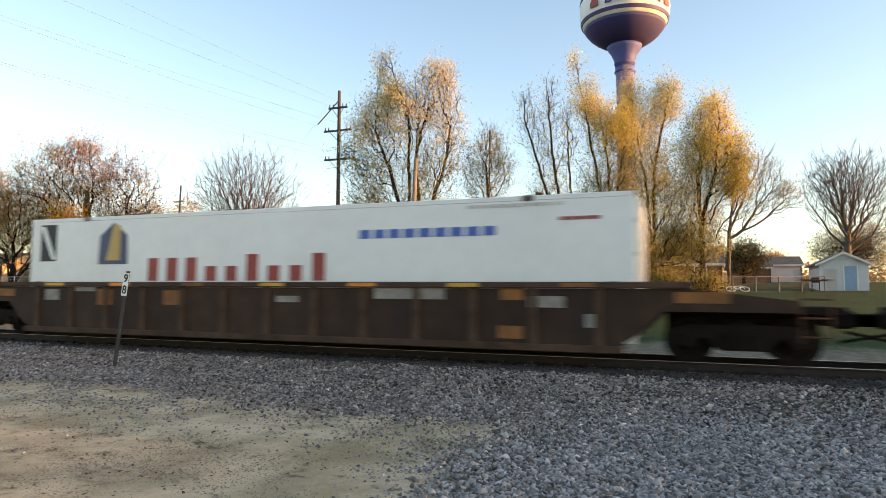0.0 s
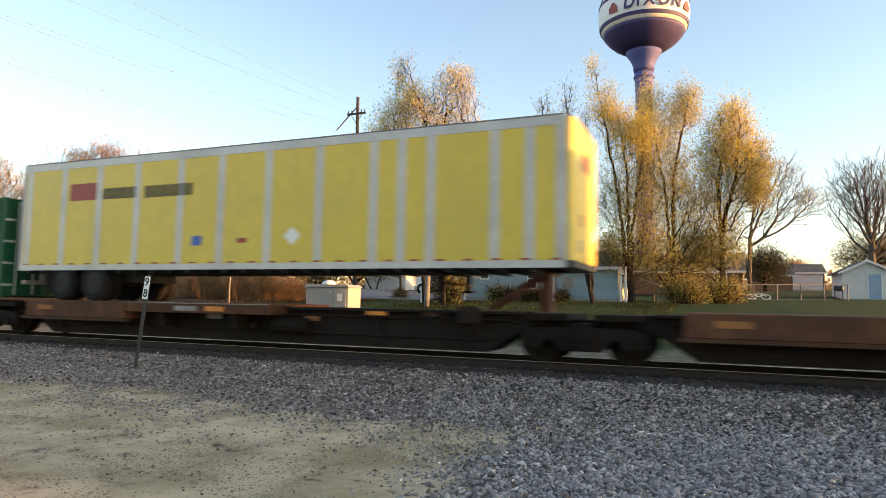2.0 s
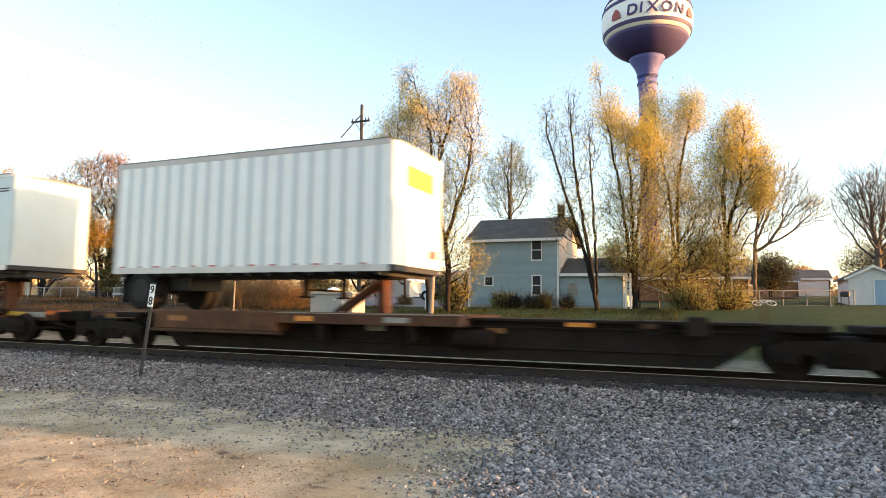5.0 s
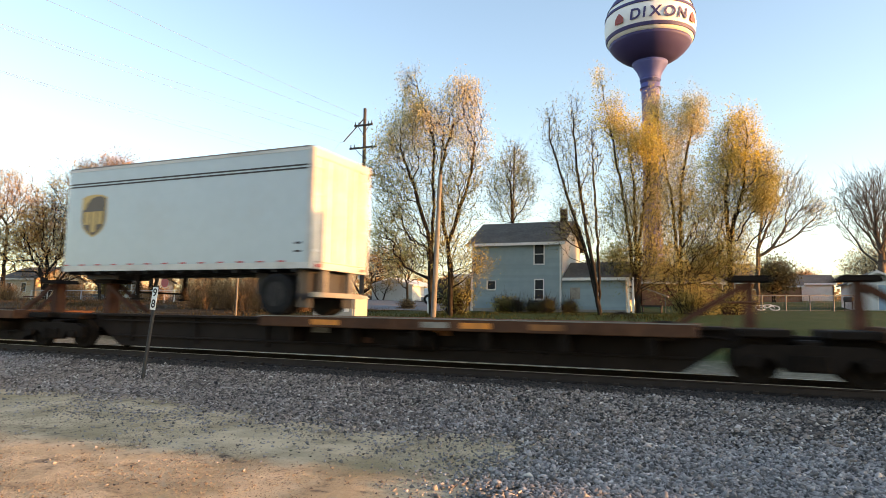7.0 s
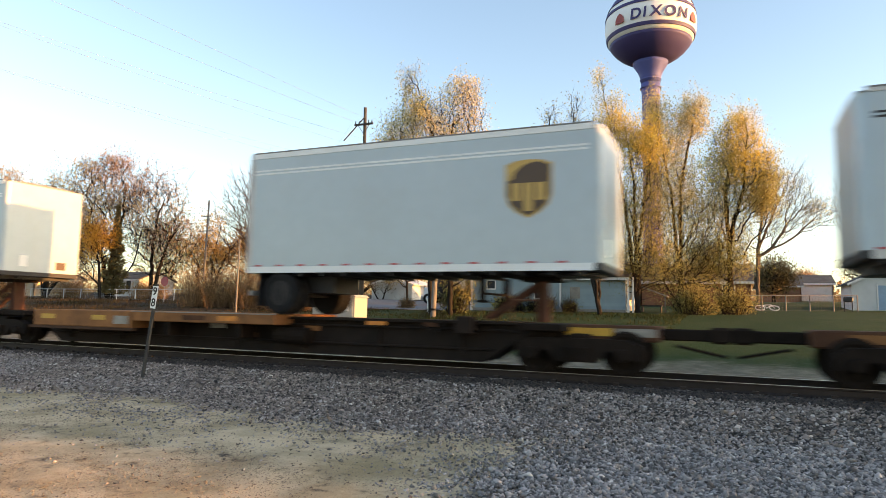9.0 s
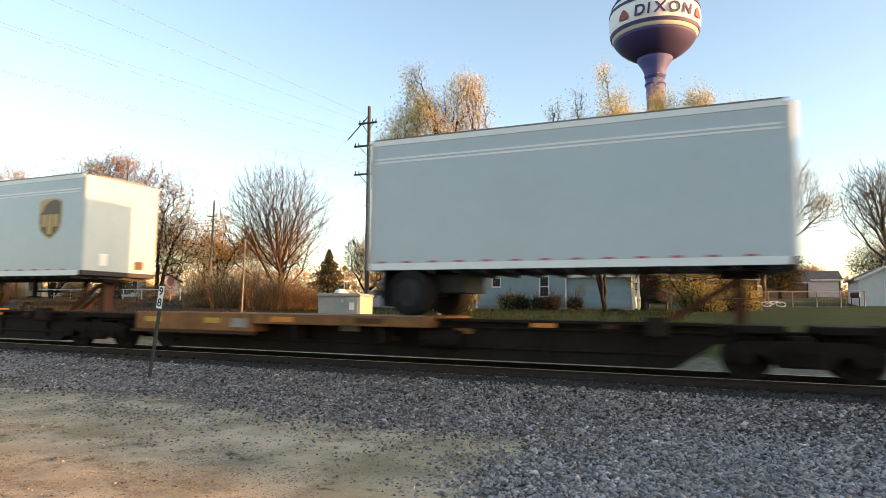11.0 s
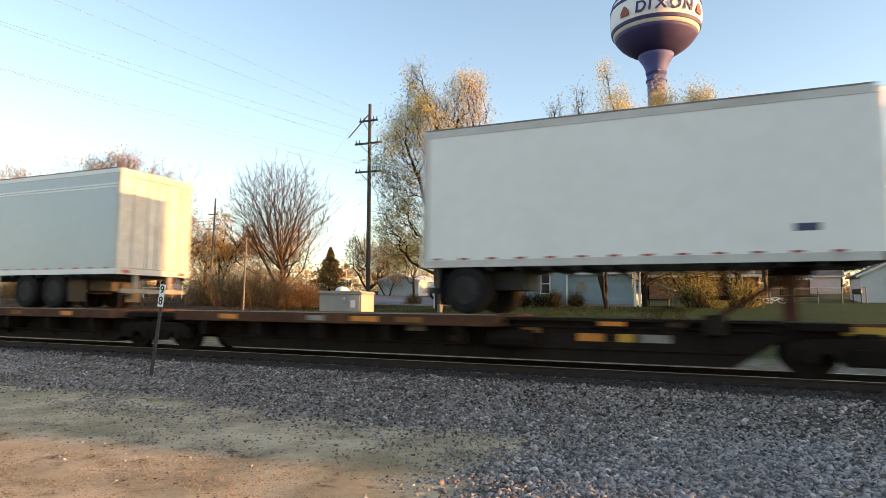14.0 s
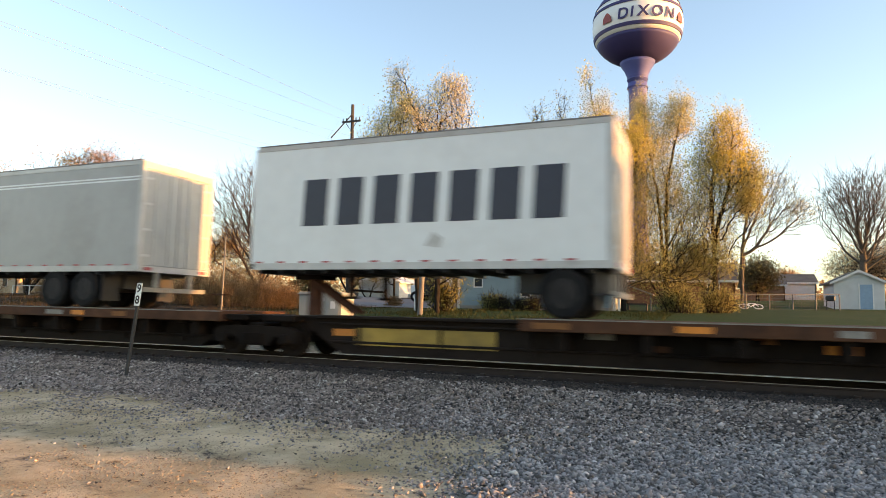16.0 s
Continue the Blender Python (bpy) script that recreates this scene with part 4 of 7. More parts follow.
def unit_a(s0, s1, at=None, **kw):
    L = s1 - s0
    spine_car(s0, s1, plates=[(1.9, 5.75)], decks=[(5.76, 10.4)], hitches=[(L - 0.95, -1)] if at is None else at, **kw)


def unit_m(s0, s1, **kw):
    L = s1 - s0
    spine_car(s0, s1, plates=[(L - 5.75, L - 1.9)], decks=[(L - 10.4, L - 5.76)], hitches=[(0.95, 1)], **kw)


well_car(-19.0, "dark brown well car holding a white container")
unit_a(-40.7, -23.6, first=True, **A)
unit_a(-58.4, -40.7, **A)
unit_a(-76.0, -58.4, [], **A)
unit_a(-93.9, -76.0, **A)
unit_a(-111.3, -93.9, [(7.9, -1)], last=True, **A)
spine_car(-133.1, -116.2, plates=[], decks=[(1.1, 10.9)], hitches=[(0.9, 1), (15.9, -1)], first=True, **B)
spine_car(-152.2, -133.1, plates=[], decks=[(7.5, 17.3)], hitches=[(0.95, 1), (18.2, -1)], **B)
spine_car(-170.2, -152.2, plates=[], decks=[(6.7, 16.5)], hitches=[(0.95, 1), (16.6, -1)], last=True, **B)
unit_a(-193.3, -175.8, first=True, **T)
unit_a(-210.8, -193.3, **T)
unit_a(-228.3, -210.8, **T)
unit_a(-246.3, -228.3, **T)
unit_m(-262.7, -246.3, last=True, **T)
spine_car(-284.4, -268.2, plates=[], decks=[(0.9, 9.7)], hitches=[(15.1, -1)], marks=[(11.2, 0.6, M_orange), (12.3, 0.7, M_stencil), (12.0, 0.4, M_chip)], first=True, **B)
spine_car(-302.1, -284.4, plates=[], decks=[(5.2, 16.3)], hitches=[(0.95, 1)], marks=[(1.6, 0.5, M_orange), (2.3, 0.8, M_chip), (3.8, 0.5, M_orange)], **B)
spine_car(-319.5, -302.1, plates=[], decks=[(6.6, 16.3)], hitches=[(0.95, 1)], marks=[(1.9, 0.55, M_orange), (12.0, 0.5, M_orange)], **B)
part("mustard_panel", bx(2.5, 5.9, -0.66, -0.632, 0.34, 0.74), M_mustard, MOVERS[-1][0], "worn mustard side panel")
spine_car(-337.2, -319.5, plates=[], decks=[(5.2, 16.8)], hitches=[(0.95, 1)], last=True, **B)

# loads
crate = container(-17.2, 16.15, 0.33, 3.215, M_white, "white smooth-sided container riding in a well car", False)
bars(crate, "word_block", 4.108, 9.573, 1.518, 2.089, 9, M_maroon, 0.45, tall=(1, 1, 1, 0.62, 0.62, 1.1, 0.62, 0.62, 1.1))
outline(crate, "crest_emblem", [(2.520, 1.95), (3.540, 1.95), (3.502, 2.7), (3.036, 3.05), (2.560, 2.7)], M_navy)
outline(crate, "crest_emblem", [(2.799, 2.05), (3.270, 2.05), (3.270, 2.95), (3.036, 3.0)], M_gold, off=0.009)
bars(crate, "word_block", 10.257, 13.468, 2.436, 2.629, 9, M_blue, 0.25)
bars(crate, "small_lettering", 12.807, 14.830, 3.0, 3.07, 9, M_alu, 0.2)
bars(crate, "small_lettering", 14.720, 15.525, 2.7, 2.77, 5, M_maroon, 0.15)

panel(crate, "dark_opening", 0.35, 0.95, 2.05, 3.05, M_black, off=0.004)
outline(crate, "diagonal_brace", [(0.35, 3.0), (0.5, 3.0), (0.95, 2.1), (0.8, 2.1)], M_white, off=0.009)

yrc = trailer(-31.56, 8.53, 4.966, 1.965, M_white, "white ribbed trailer with blue blocks and an orange wedge", ribs=0.6, band=0.1)
bars(yrc, "blue_block", 5.812, 7.923, 3.664, 4.554, 3, M_blue, 0.25, 0.1, off=0.026)
outline(yrc, "orange_wedge", [(5.743, 3.077), (7.725, 3.573), (5.881, 3.613)], M_lightorange, off=0.026)
bars(yrc, "small_lettering", 6.727, 7.898, 3.038, 3.195, 6, M_navy, 0.2, off=0.026)
part("nose_block", bx(8.531, 8.537, -0.7, 0.5, 4.0, 4.5), M_blue, yrc)
part("nose_wedge", bx(8.531, 8.537, -0.6, 0.4, 3.85, 3.95), M_lightorange, yrc)
part("placard_panel", bx(8.531, 8.54, -1.0, 1.0, 2.2, 2.8), M_offwhite, yrc)

ctl = trailer(-56.96, 16.15, 4.972, 1.895, M_yellow, "long yellow trailer with grey side posts", axles=(1.75, 3.0), band=0.2, tape=M_maroon, low_mat=M_alu)
for x in (0.256, 1.688, 3.081, 4.495, 6.012, 7.341, 8.787, 10.228, 11.668, 12.361, 13.069, 14.513, 15.256, 15.901):
    panel(ctl, "side_post", x - 0.1, x + 0.1, 2.05, 4.77, M_alu, off=0.012)
panel(ctl, "red_emblem", 1.938, 2.952, 3.845, 4.314, M_maroon, off=0.016)
bars(ctl, "word_block", 3.209, 4.454, 3.837, 4.134, 7, M_black, 0.35, off=0.016)
bars(ctl, "word_block", 4.735, 6.421, 3.811, 4.125, 9, M_black, 0.35, off=0.016)
outline(ctl, "white_placard", [(9.290, 2.688), (9.513, 2.460), (9.733, 2.688), (9.513, 2.889)], M_white, off=0.016)
panel(ctl, "blue_sticker", 6.458, 6.769, 2.502, 2.747, M_blue, off=0.016)
panel(ctl, "red_sticker", 7.898, 8.187, 2.545, 2.656, M_maroon, off=0.016)
part("nose_emblem", bx(16.151, 16.158, -0.35, 0.45, 4.0, 4.4), M_maroon, ctl)
for y, z, m in ((-0.7, 2.35, M_stencil), (-0.5, 2.9, M_maroon), (0.9, 2.7, M_white)):
    part("nose_sticker", bx(16.151, 16.158, y - 0.13, y + 0.13, z - 0.13, z + 0.13), m, ctl)

emp = container(-73.91, 16.15, 1.10, 4.10, M_green, "green corrugated container with a yellow panel, on a spine car")
panel(emp, "yellow_panel", 7.439, 8.817, 2.310, 3.230, M_gold, off=0.008)
panel(emp, "black_block", 7.501, 7.843, 2.396, 3.128, M_black, off=0.012)
panel(emp, "blue_block", 7.996, 8.328, 2.491, 3.042, M_blue, off=0.012)
panel(emp, "blue_block", 8.418, 8.714, 2.484, 3.029, M_blue, off=0.012)
outline(emp, "white_diamond", [(3.493, 3.021), (3.758, 2.786), (4.020, 3.021), (3.758, 3.257)], M_white, off=0.008)
for px0, px1, py0, py1, n in ((2.397, 3.531, 3.588, 3.754, 6), (7.391, 8.933, 3.800, 3.907, 8), (14.974, 15.356, 2.714, 2.906, 3), (0.796, 1.286, 2.667, 2.855, 3), (13.570, 13.878, 1.814, 2.024, 2), (12.561, 12.865, 1.783, 1.874, 2), (14.457, 14.728, 3.695, 3.806, 3), (2.317, 2.597, 1.797, 1.976, 1)):
    bars(emp, "small_lettering", px0, px1, py0, py1, n, M_white, 0.1, off=0.008)

LTL = "white ribbed short trailer with a yellow tapered nameplate panel"
yel = trailer(-84.74, 8.53, 5.009, 2.007, M_white, LTL, ribs=0.42, band=0.14, band_mat=M_offwhite)
outline(yel, "nameplate_panel", [(4.566, 4.482), (6.228, 4.505), (7.722, 4.452), (7.560, 3.702), (6.228, 3.683), (4.704, 3.736)], M_lightorange, off=0.026)
bars(yel, "black_block", 4.693, 7.599, 3.904, 4.304, 6, M_black, 0.35, off=0.032)
panel(yel, "worn_stencil", 0.406, 1.336, 2.438, 2.642, M_alu, off=0.026)
part("nose_panel", bx(8.531, 8.538, -0.75, 0.75, 4.2, 4.6), M_gold, yel)
part("nose_box", bx(8.531, 8.6, -0.9, 0.6, 2.6, 3.3, 0.02), M_offwhite, yel)

unseen = trailer(-111.0, 8.53, 5.0, 2.0, M_white, LTL, ribs=0.42, band=0.14, band_mat=M_offwhite)
part("nose_panel", bx(8.531, 8.538, -0.75, 0.75, 4.0, 4.5), M_lightorange, unseen)
part("nose_placard", bx(8.531, 8.538, 0.5, 1.0, 2.4, 2.6), M_red, unseen)

PARCEL = "pale grey parcel trailer with a brown and gold shield"
PARCEL_R = "pale grey parcel trailer with warm white doors and a brown shield"
trailer(-123.9, 8.53, 5.09, 2.165, M_grey, "plain pale grey parcel trailer with dark pinstripes", stripes=M_black, band=0.08)
for s, zt, zb in ((-151.88, 5.09, 2.165), (-171.0, 5.12, 2.196)):
    u = trailer(s, 8.53, zt, zb, M_grey, PARCEL_R, rear="R", stripes=M_black, band=0.08, door_mat=M_offwhite, nose_r=0.25)
    shield(u, 1.25, 3.72)
    panel(u, "small_lettering", 8.1, 8.3, 2.75, 2.8, M_black); panel(u, "small_lettering", 8.1, 8.3, 2.55, 2.6, M_black)
for s in (-183.79, -201.7, -237.24):
    u = trailer(s, 8.53, 4.985, 2.04, M_grey, PARCEL, stripes=M_white, band=0.13, band_mat=M_white, low_mat=M_white)
    shield(u, 7.05, 3.72)
    part("nose_sticker", bx(8.531, 8.538, 0.45, 0.8, 2.3, 2.55), M_brown, u)
    part("nose_placard", bx(8.531, 8.538, -0.75, -0.5, 2.35, 2.7), M_white, u)
trailer(-219.3, 8.53, 5.0, 2.05, M_grey, "plain pale grey parcel trailer with white pinstripes", stripes=M_white, band=0.13, band_mat=M_white, low_mat=M_white)

xtr = trailer(-263.92, 14.67, 4.97, 1.91, M_white, "long white trailer with a grey lower rail and worn doors", rear="R", axles=(1.9, 3.2), band=0.2, low_mat=M_alu, tape=M_maroon, door_mat=M_offwhite)
bars(xtr, "worn_lettering", 12.827, 14.006, 4.302, 4.610, 4, M_alu, 0.15)
for px in (2.577, 4.780, 11.151):
    panel(xtr, "yellow_placard", px - 0.08, px + 0.08, 2.25, 2.45, M_chip)
panel(xtr, "nose_rail", 0.02, 0.30, 2.08, 4.74, M_alu, off=0.010)
panel(xtr, "dark_placard_box", 0.08, 0.24, 2.55, 3.0, M_black, off=0.016)
for z in (3.3, 3.6, 3.9, 4.2, 4.5):
    panel(xtr, "rail_bracket", 0.04, 0.34, z, z + 0.07, M_white, off=0.018)
bm = bmesh.new()
rod(bm, (4.3, -0.75, 1.62), (5.6, -0.75, 1.62), 0.3, seg=20)
part("fuel_tank", bm, M_rust, xtr)

pup = trailer(-276.37, 8.53, 5.03, 2.037, M_white, "white short trailer with a tan nose emblem", tape=M_maroon, band=0.16, band_mat=M_alu, low_mat=M_alu)
panel(pup, "dark_sticker", 7.088, 7.474, 2.569, 2.702, M_navy)
part("nose_panel", bx(8.531, 8.538, -0.55, 0.75, 3.5, 4.05), M_lightorange, pup)
part("nose_sticker", bx(8.531, 8.538, -0.9, -0.6, 3.0, 3.1), M_stencil, pup)

upsl = trailer(-301.98, 16.15, 5.003, 2.022, M_grey, "long pale grey parcel trailer with side skirts and tandem axles", rear="R", axles=(2.55, 3.8), stripes=M_white, band=0.13, band_mat=M_white, low_mat=M_white, door_mat=M_offwhite, skirt=(5.0, 16.15 - 4.617))
shield(upsl, 1.710, 3.78)
panel(upsl, "small_lettering", 0.55, 0.8, 2.55, 2.85, M_alu)

road = trailer(-319.63, 8.53, 5.021, 2.05, M_white, "white short trailer with a bold row of dark blocks", rear="R", band=0.12, band_mat=M_offwhite, door_mat=M_stained)
bars(road, "dark_block", 1.335, 7.740, 3.061, 4.145, 7, M_ink, 0.3, 0.05)
outline(road, "worn_patch", [(4.610, 2.55), (4.960, 2.5), (5.024, 2.7), (4.792, 2.85)], M_alu)
gry = trailer(-339.4, 16.15, 5.0, 2.03, M_grey2, "pale grey long trailer with shut doors", rear="R", axles=(1.9, 3.1), band=0.12, stripes=M_white, door_mat=M_grey2)

# the cars ahead of the well car, whose shade falls on the dirt
well_car(5.0, "dark brown well car holding two stacked white containers")
container(6.8, 16.15, 0.33, 3.215, M_white, "white smooth-sided container low in a well car", False)
container(7.8, 13.7, 3.23, 6.12, M_offwhite, "white container stacked on another", False)
unit_a(54.3, 68.6, first=True, last=True, **A)
trailer(54.5, 13.6, 4.7, 1.95, M_white, "long plain white trailer on a spine car", axles=(1.9, 3.2))
for s in (30.5, 72.8, 96.6):
    well_car(s, "dark brown well car holding two stacked white containers")
    container(s + 1.8, 16.15, 0.33, 3.215, M_white, "white smooth-sided container low in a well car", False)
    container(s + 1.8, 16.15, 3.23, 6.12, M_offwhite, "white container stacked on another", False)

for o in list(TRUCK.children):
    bpy.data.objects.remove(o)
bpy.data.objects.remove(TRUCK)

# ---- background materials ----
def leaf_mat(name, a, b, c, scale=0.25):
    """Leaves: two autumn colours by leaf and a third by patch, letting light through."""
    m = bpy.data.materials.new(name)
    m.use_nodes = True
    N, L = m.node_tree.nodes, m.node_tree.links
    bsdf = N["Principled BSDF"]
    bsdf.inputs["Roughness"].default_value = 0.7
    bsdf.inputs["Specular IOR Level"].default_value = 0.2
    g = N.new("ShaderNodeNewGeometry")
    m1 = N.new("ShaderNodeMix"); m1.data_type = "RGBA"
    m1.inputs[6].default_value, m1.inputs[7].default_value = (*a, 1), (*b, 1)
    L.new(g.outputs["Random Per Island"], m1.inputs[0])
    n = N.new("ShaderNodeTexNoise")
    n.inputs["Scale"].default_value = scale
    L.new(g.outputs["Position"], n.inputs["Vector"])
    r = N.new("ShaderNodeMapRange")
    r.inputs[1].default_value, r.inputs[2].default_value = 0.42, 0.6
    L.new(n.outputs["Fac"], r.inputs[0])
    m2 = N.new("ShaderNodeMix"); m2.data_type = "RGBA"
    L.new(r.outputs[0], m2.inputs[0]); L.new(m1.outputs[2], m2.inputs[6])
    m2.inputs[7].default_value = (*c, 1)
    L.new(m2.outputs[2], bsdf.inputs["Base Color"])
    tr = N.new("ShaderNodeBsdfTranslucent")
    L.new(m2.outputs[2], tr.inputs["Color"])
    mx = N.new("ShaderNodeMixShader")
    mx.inputs[0].default_value = 0.45
    L.new(bsdf.outputs[0], mx.inputs[1]); L.new(tr.outputs[0], mx.inputs[2])
    L.new(mx.outputs[0], N["Material Output"].inputs[0])
    return m


M_bark = mat("grey_brown_bark", (0.022, 0.019, 0.016), 0.95, var=0.35, scale=8, bump=0.6, bscale=20, spec=0.1)
M_bark3 = mat("reddish_brown_bark", (0.085, 0.058, 0.042), 0.95, var=0.3, scale=8, bump=0.5, bscale=20, spec=0.1)
M_bark2 = mat("pale_bark", (0.10, 0.085, 0.07), 0.9, var=0.35, scale=8, bump=0.6, bscale=20, spec=0.1)
M_drytwig = mat("dry_tan_twigs", (0.16, 0.10, 0.055), 0.9, var=0.3, scale=5, spec=0.1)
M_gold_leaf = leaf_mat("gold_leaves", (0.68, 0.55, 0.20), (0.62, 0.53, 0.30), (0.42, 0.40, 0.16))
M_yellow_leaf = leaf_mat("bright_yellow_leaves", (0.74, 0.59, 0.08), (0.66, 0.50, 0.08), (0.38, 0.36, 0.11))
M_olive_leaf = leaf_mat("olive_leaves", (0.14, 0.165, 0.065), (0.24, 0.24, 0.09), (0.37, 0.33, 0.115))
M_rust_leaf = leaf_mat("russet_leaves", (0.40, 0.24, 0.14), (0.32, 0.20, 0.13), (0.50, 0.33, 0.14))
M_orange_leaf = leaf_mat("orange_leaves", (0.56, 0.31, 0.07), (0.38, 0.22, 0.07), (0.26, 0.19, 0.08))
M_brightorange_leaf = leaf_mat("bright_orange_leaves", (0.72, 0.40, 0.05), (0.62, 0.32, 0.05), (0.40, 0.24, 0.07))
M_pine_leaf = leaf_mat("dark_evergreen", (0.10, 0.10, 0.045), (0.15, 0.12, 0.055), (0.19, 0.13, 0.055))
M_brush = leaf_mat("dry_brush", (0.54, 0.33, 0.14), (0.42, 0.26, 0.12), (0.28, 0.18, 0.09), 0.6)

# ---- trees ----
def tubes(segs, sides=5):
    """Tapered branch pieces as one vertex and face list."""
    P0, P1 = np.array([s[0] for s in segs]), np.array([s[1] for s in segs])
    r0, r1 = np.array([s[2] for s in segs]), np.array([s[3] for s in segs])
    d = P1 - P0
    d /= np.linalg.norm(d, axis=1)[:, None] + 1e-9
    ref = np.where(np.abs(d[:, 2:3]) > 0.9, np.array([[1.0, 0, 0]]), np.array([[0, 0, 1.0]]))
    u = np.cross(d, ref); u /= np.linalg.norm(u, axis=1)[:, None]
    w = np.cross(d, u)
    a = np.arange(sides) * 2 * np.pi / sides
    ring = u[:, None] * np.cos(a)[None, :, None] + w[:, None] * np.sin(a)[None, :, None]
    V = np.concatenate([P0[:, None] + ring * r0[:, None, None], P1[:, None] + ring * r1[:, None, None]], 1).reshape(-1, 3)
    i, j = np.arange(sides), (np.arange(sides) + 1) % sides
    F = np.stack([i, j, j + sides, i + sides], -1)
    F = (F[None] + (np.arange(len(segs)) * 2 * sides)[:, None, None]).reshape(-1, 4)
    return V, F


def grow(rng, p, d, length, r, level, segs, tips, up, spread, kids, wander=0.13, crown=0.0):
    """A limb that bends as it goes and carries shorter limbs; crown: how far up the limb stays bare."""
    n = (3, 4, 5, 7, 9)[min(level, 4)]
    pts = [np.array(p, float)]
    d = np.array(d, float)
    for i in range(n):
        d = d + rng.normal(0, wander, 3) + np.array([0, 0, up * 0.10])
        d /= np.linalg.norm(d)
        pts.append(pts[-1] + d * length / n)
    end = max(r * 0.25, 0.006)
    rad = [r + (end - r) * (i / n) ** 0.8 for i in range(n + 1)]
    for i in range(n):
        segs.append((pts[i], pts[i + 1], rad[i], rad[i + 1]))
    if level <= 1:
        for q in pts[1:]:
            tips.append(q)
            e = q + (d * 0.5 + rng.normal(0, 0.5, 3)) * length * 0.32
            segs.append((q, e, max(end, 0.006), 0.004))
            tips.append(e)
        return
    for k in range(kids):
        f = crown + (0.98 - crown) * (k + rng.uniform(0, 1)) / kids
        i = min(int(f * n), n - 1)
        q = pts[i] + (pts[i + 1] - pts[i]) * (f * n - i)
        a = rng.uniform(0, 2 * np.pi)
        side = np.array([np.cos(a), np.sin(a), 0.1])
        c = d * (1 - spread) + side * spread + np.array([0, 0, up * 0.3])
        c /= np.linalg.norm(c)
        grow(rng, q, c, length * rng.uniform(0.8, 1.2) * (0.62 - 0.38 * f), max(rad[i] * 0.5, 0.008), level - 1, segs, tips, up, spread, kids, wander, 0.15)


def leaves(rng, tips, count, size, spread):
    """Small pointed leaves scattered round the twigs."""
    t = np.array(tips)
    c = t[rng.randint(0, len(t), count)] + rng.normal(0, spread, (count, 3))
    u = rng.normal(0, 1, (count, 3)); u /= np.linalg.norm(u, axis=1)[:, None]
    w = np.cross(u, rng.normal(0, 1, (count, 3))); w /= np.linalg.norm(w, axis=1)[:, None]
    s = (size * rng.uniform(0.6, 1.3, count))[:, None]
    V = np.stack([c - u * s, c + u * s * 0.6 + w * s * 0.6, c + u * s * 0.6 - w * s * 0.6], 1).reshape(-1, 3)
    F = np.arange(count * 3).reshape(-1, 3)
    return V, F


def raw_mesh(name, V, F, material, parent):
    me = bpy.data.meshes.new(name)
    k = F.shape[1]
    me.vertices.add(len(V)); me.vertices.foreach_set("co", V.ravel())
    me.loops.add(F.size); me.loops.foreach_set("vertex_index", F.ravel())
    me.polygons.add(len(F))
    me.polygons.foreach_set("loop_start", np.arange(0, F.size, k))
    me.polygons.foreach_set("loop_total", np.full(len(F), k))
    me.update(calc_edges=True)
    me.materials.append(material)
    ob = new(name, me)
    ob.parent = parent
    return ob


def tree(x, y, height, label, leaf=None, count=0, seed=0, trunks=((0, 0, 1.0),), levels=4, kids=7, up=0.5, spread=0.55, r=0.2, size=0.07, bark=None, fluff=0.25, low=0.0, patch=0.0, crown=0.25, wander=0.09, twig=0.0):
    """A tree: leaning tapered stems (lean x, lean y, share of the height) with limbs and twigs, and a crown of separate leaves."""
    rng = np.random.RandomState(seed)
    z = float(ground_z(x, y)) - 0.1
    t = thing("tree", label, "tree", "", (x, y, z))
    segs, tips = [], []
    for lx_, ly_, share in trunks:
        d = np.array([lx_, ly_, 1.0]); d /= np.linalg.norm(d)
        grow(rng, (lx_ * 0.5, ly_ * 0.5, 0), d, height * 0.92 * share, r * (0.6 + 0.4 * share), levels, segs, tips, up, spread, kids, wander, crown)
    segs = [(a, b, max(q, twig), max(e, twig * 0.6)) for a, b, q, e in segs]
    stout = max(0.035, r * 0.3)
    raw_mesh("trunk", *tubes([g for g in segs if g[2] >= stout], 7), bark or M_bark, t)
    tagged(raw_mesh("twig_mass", *tubes([g for g in segs if g[2] < stout], 3), bark or M_bark, t), "fine twigs", kind="stuff")
    if leaf and count:
        tp = np.array(tips)
        n = noise_grid(tp[:, 0] * 1.0 + tp[:, 1], tp[:, 2], 1.1, seed)
        keep = (tp[:, 2] > low * height) & (n > patch - 1.0)
        tp = tp[keep] if keep.sum() > 20 else tp
        tagged(raw_mesh("crown", *leaves(rng, tp, count, size, fluff), leaf, t), "thinning autumn leaves")
    return t


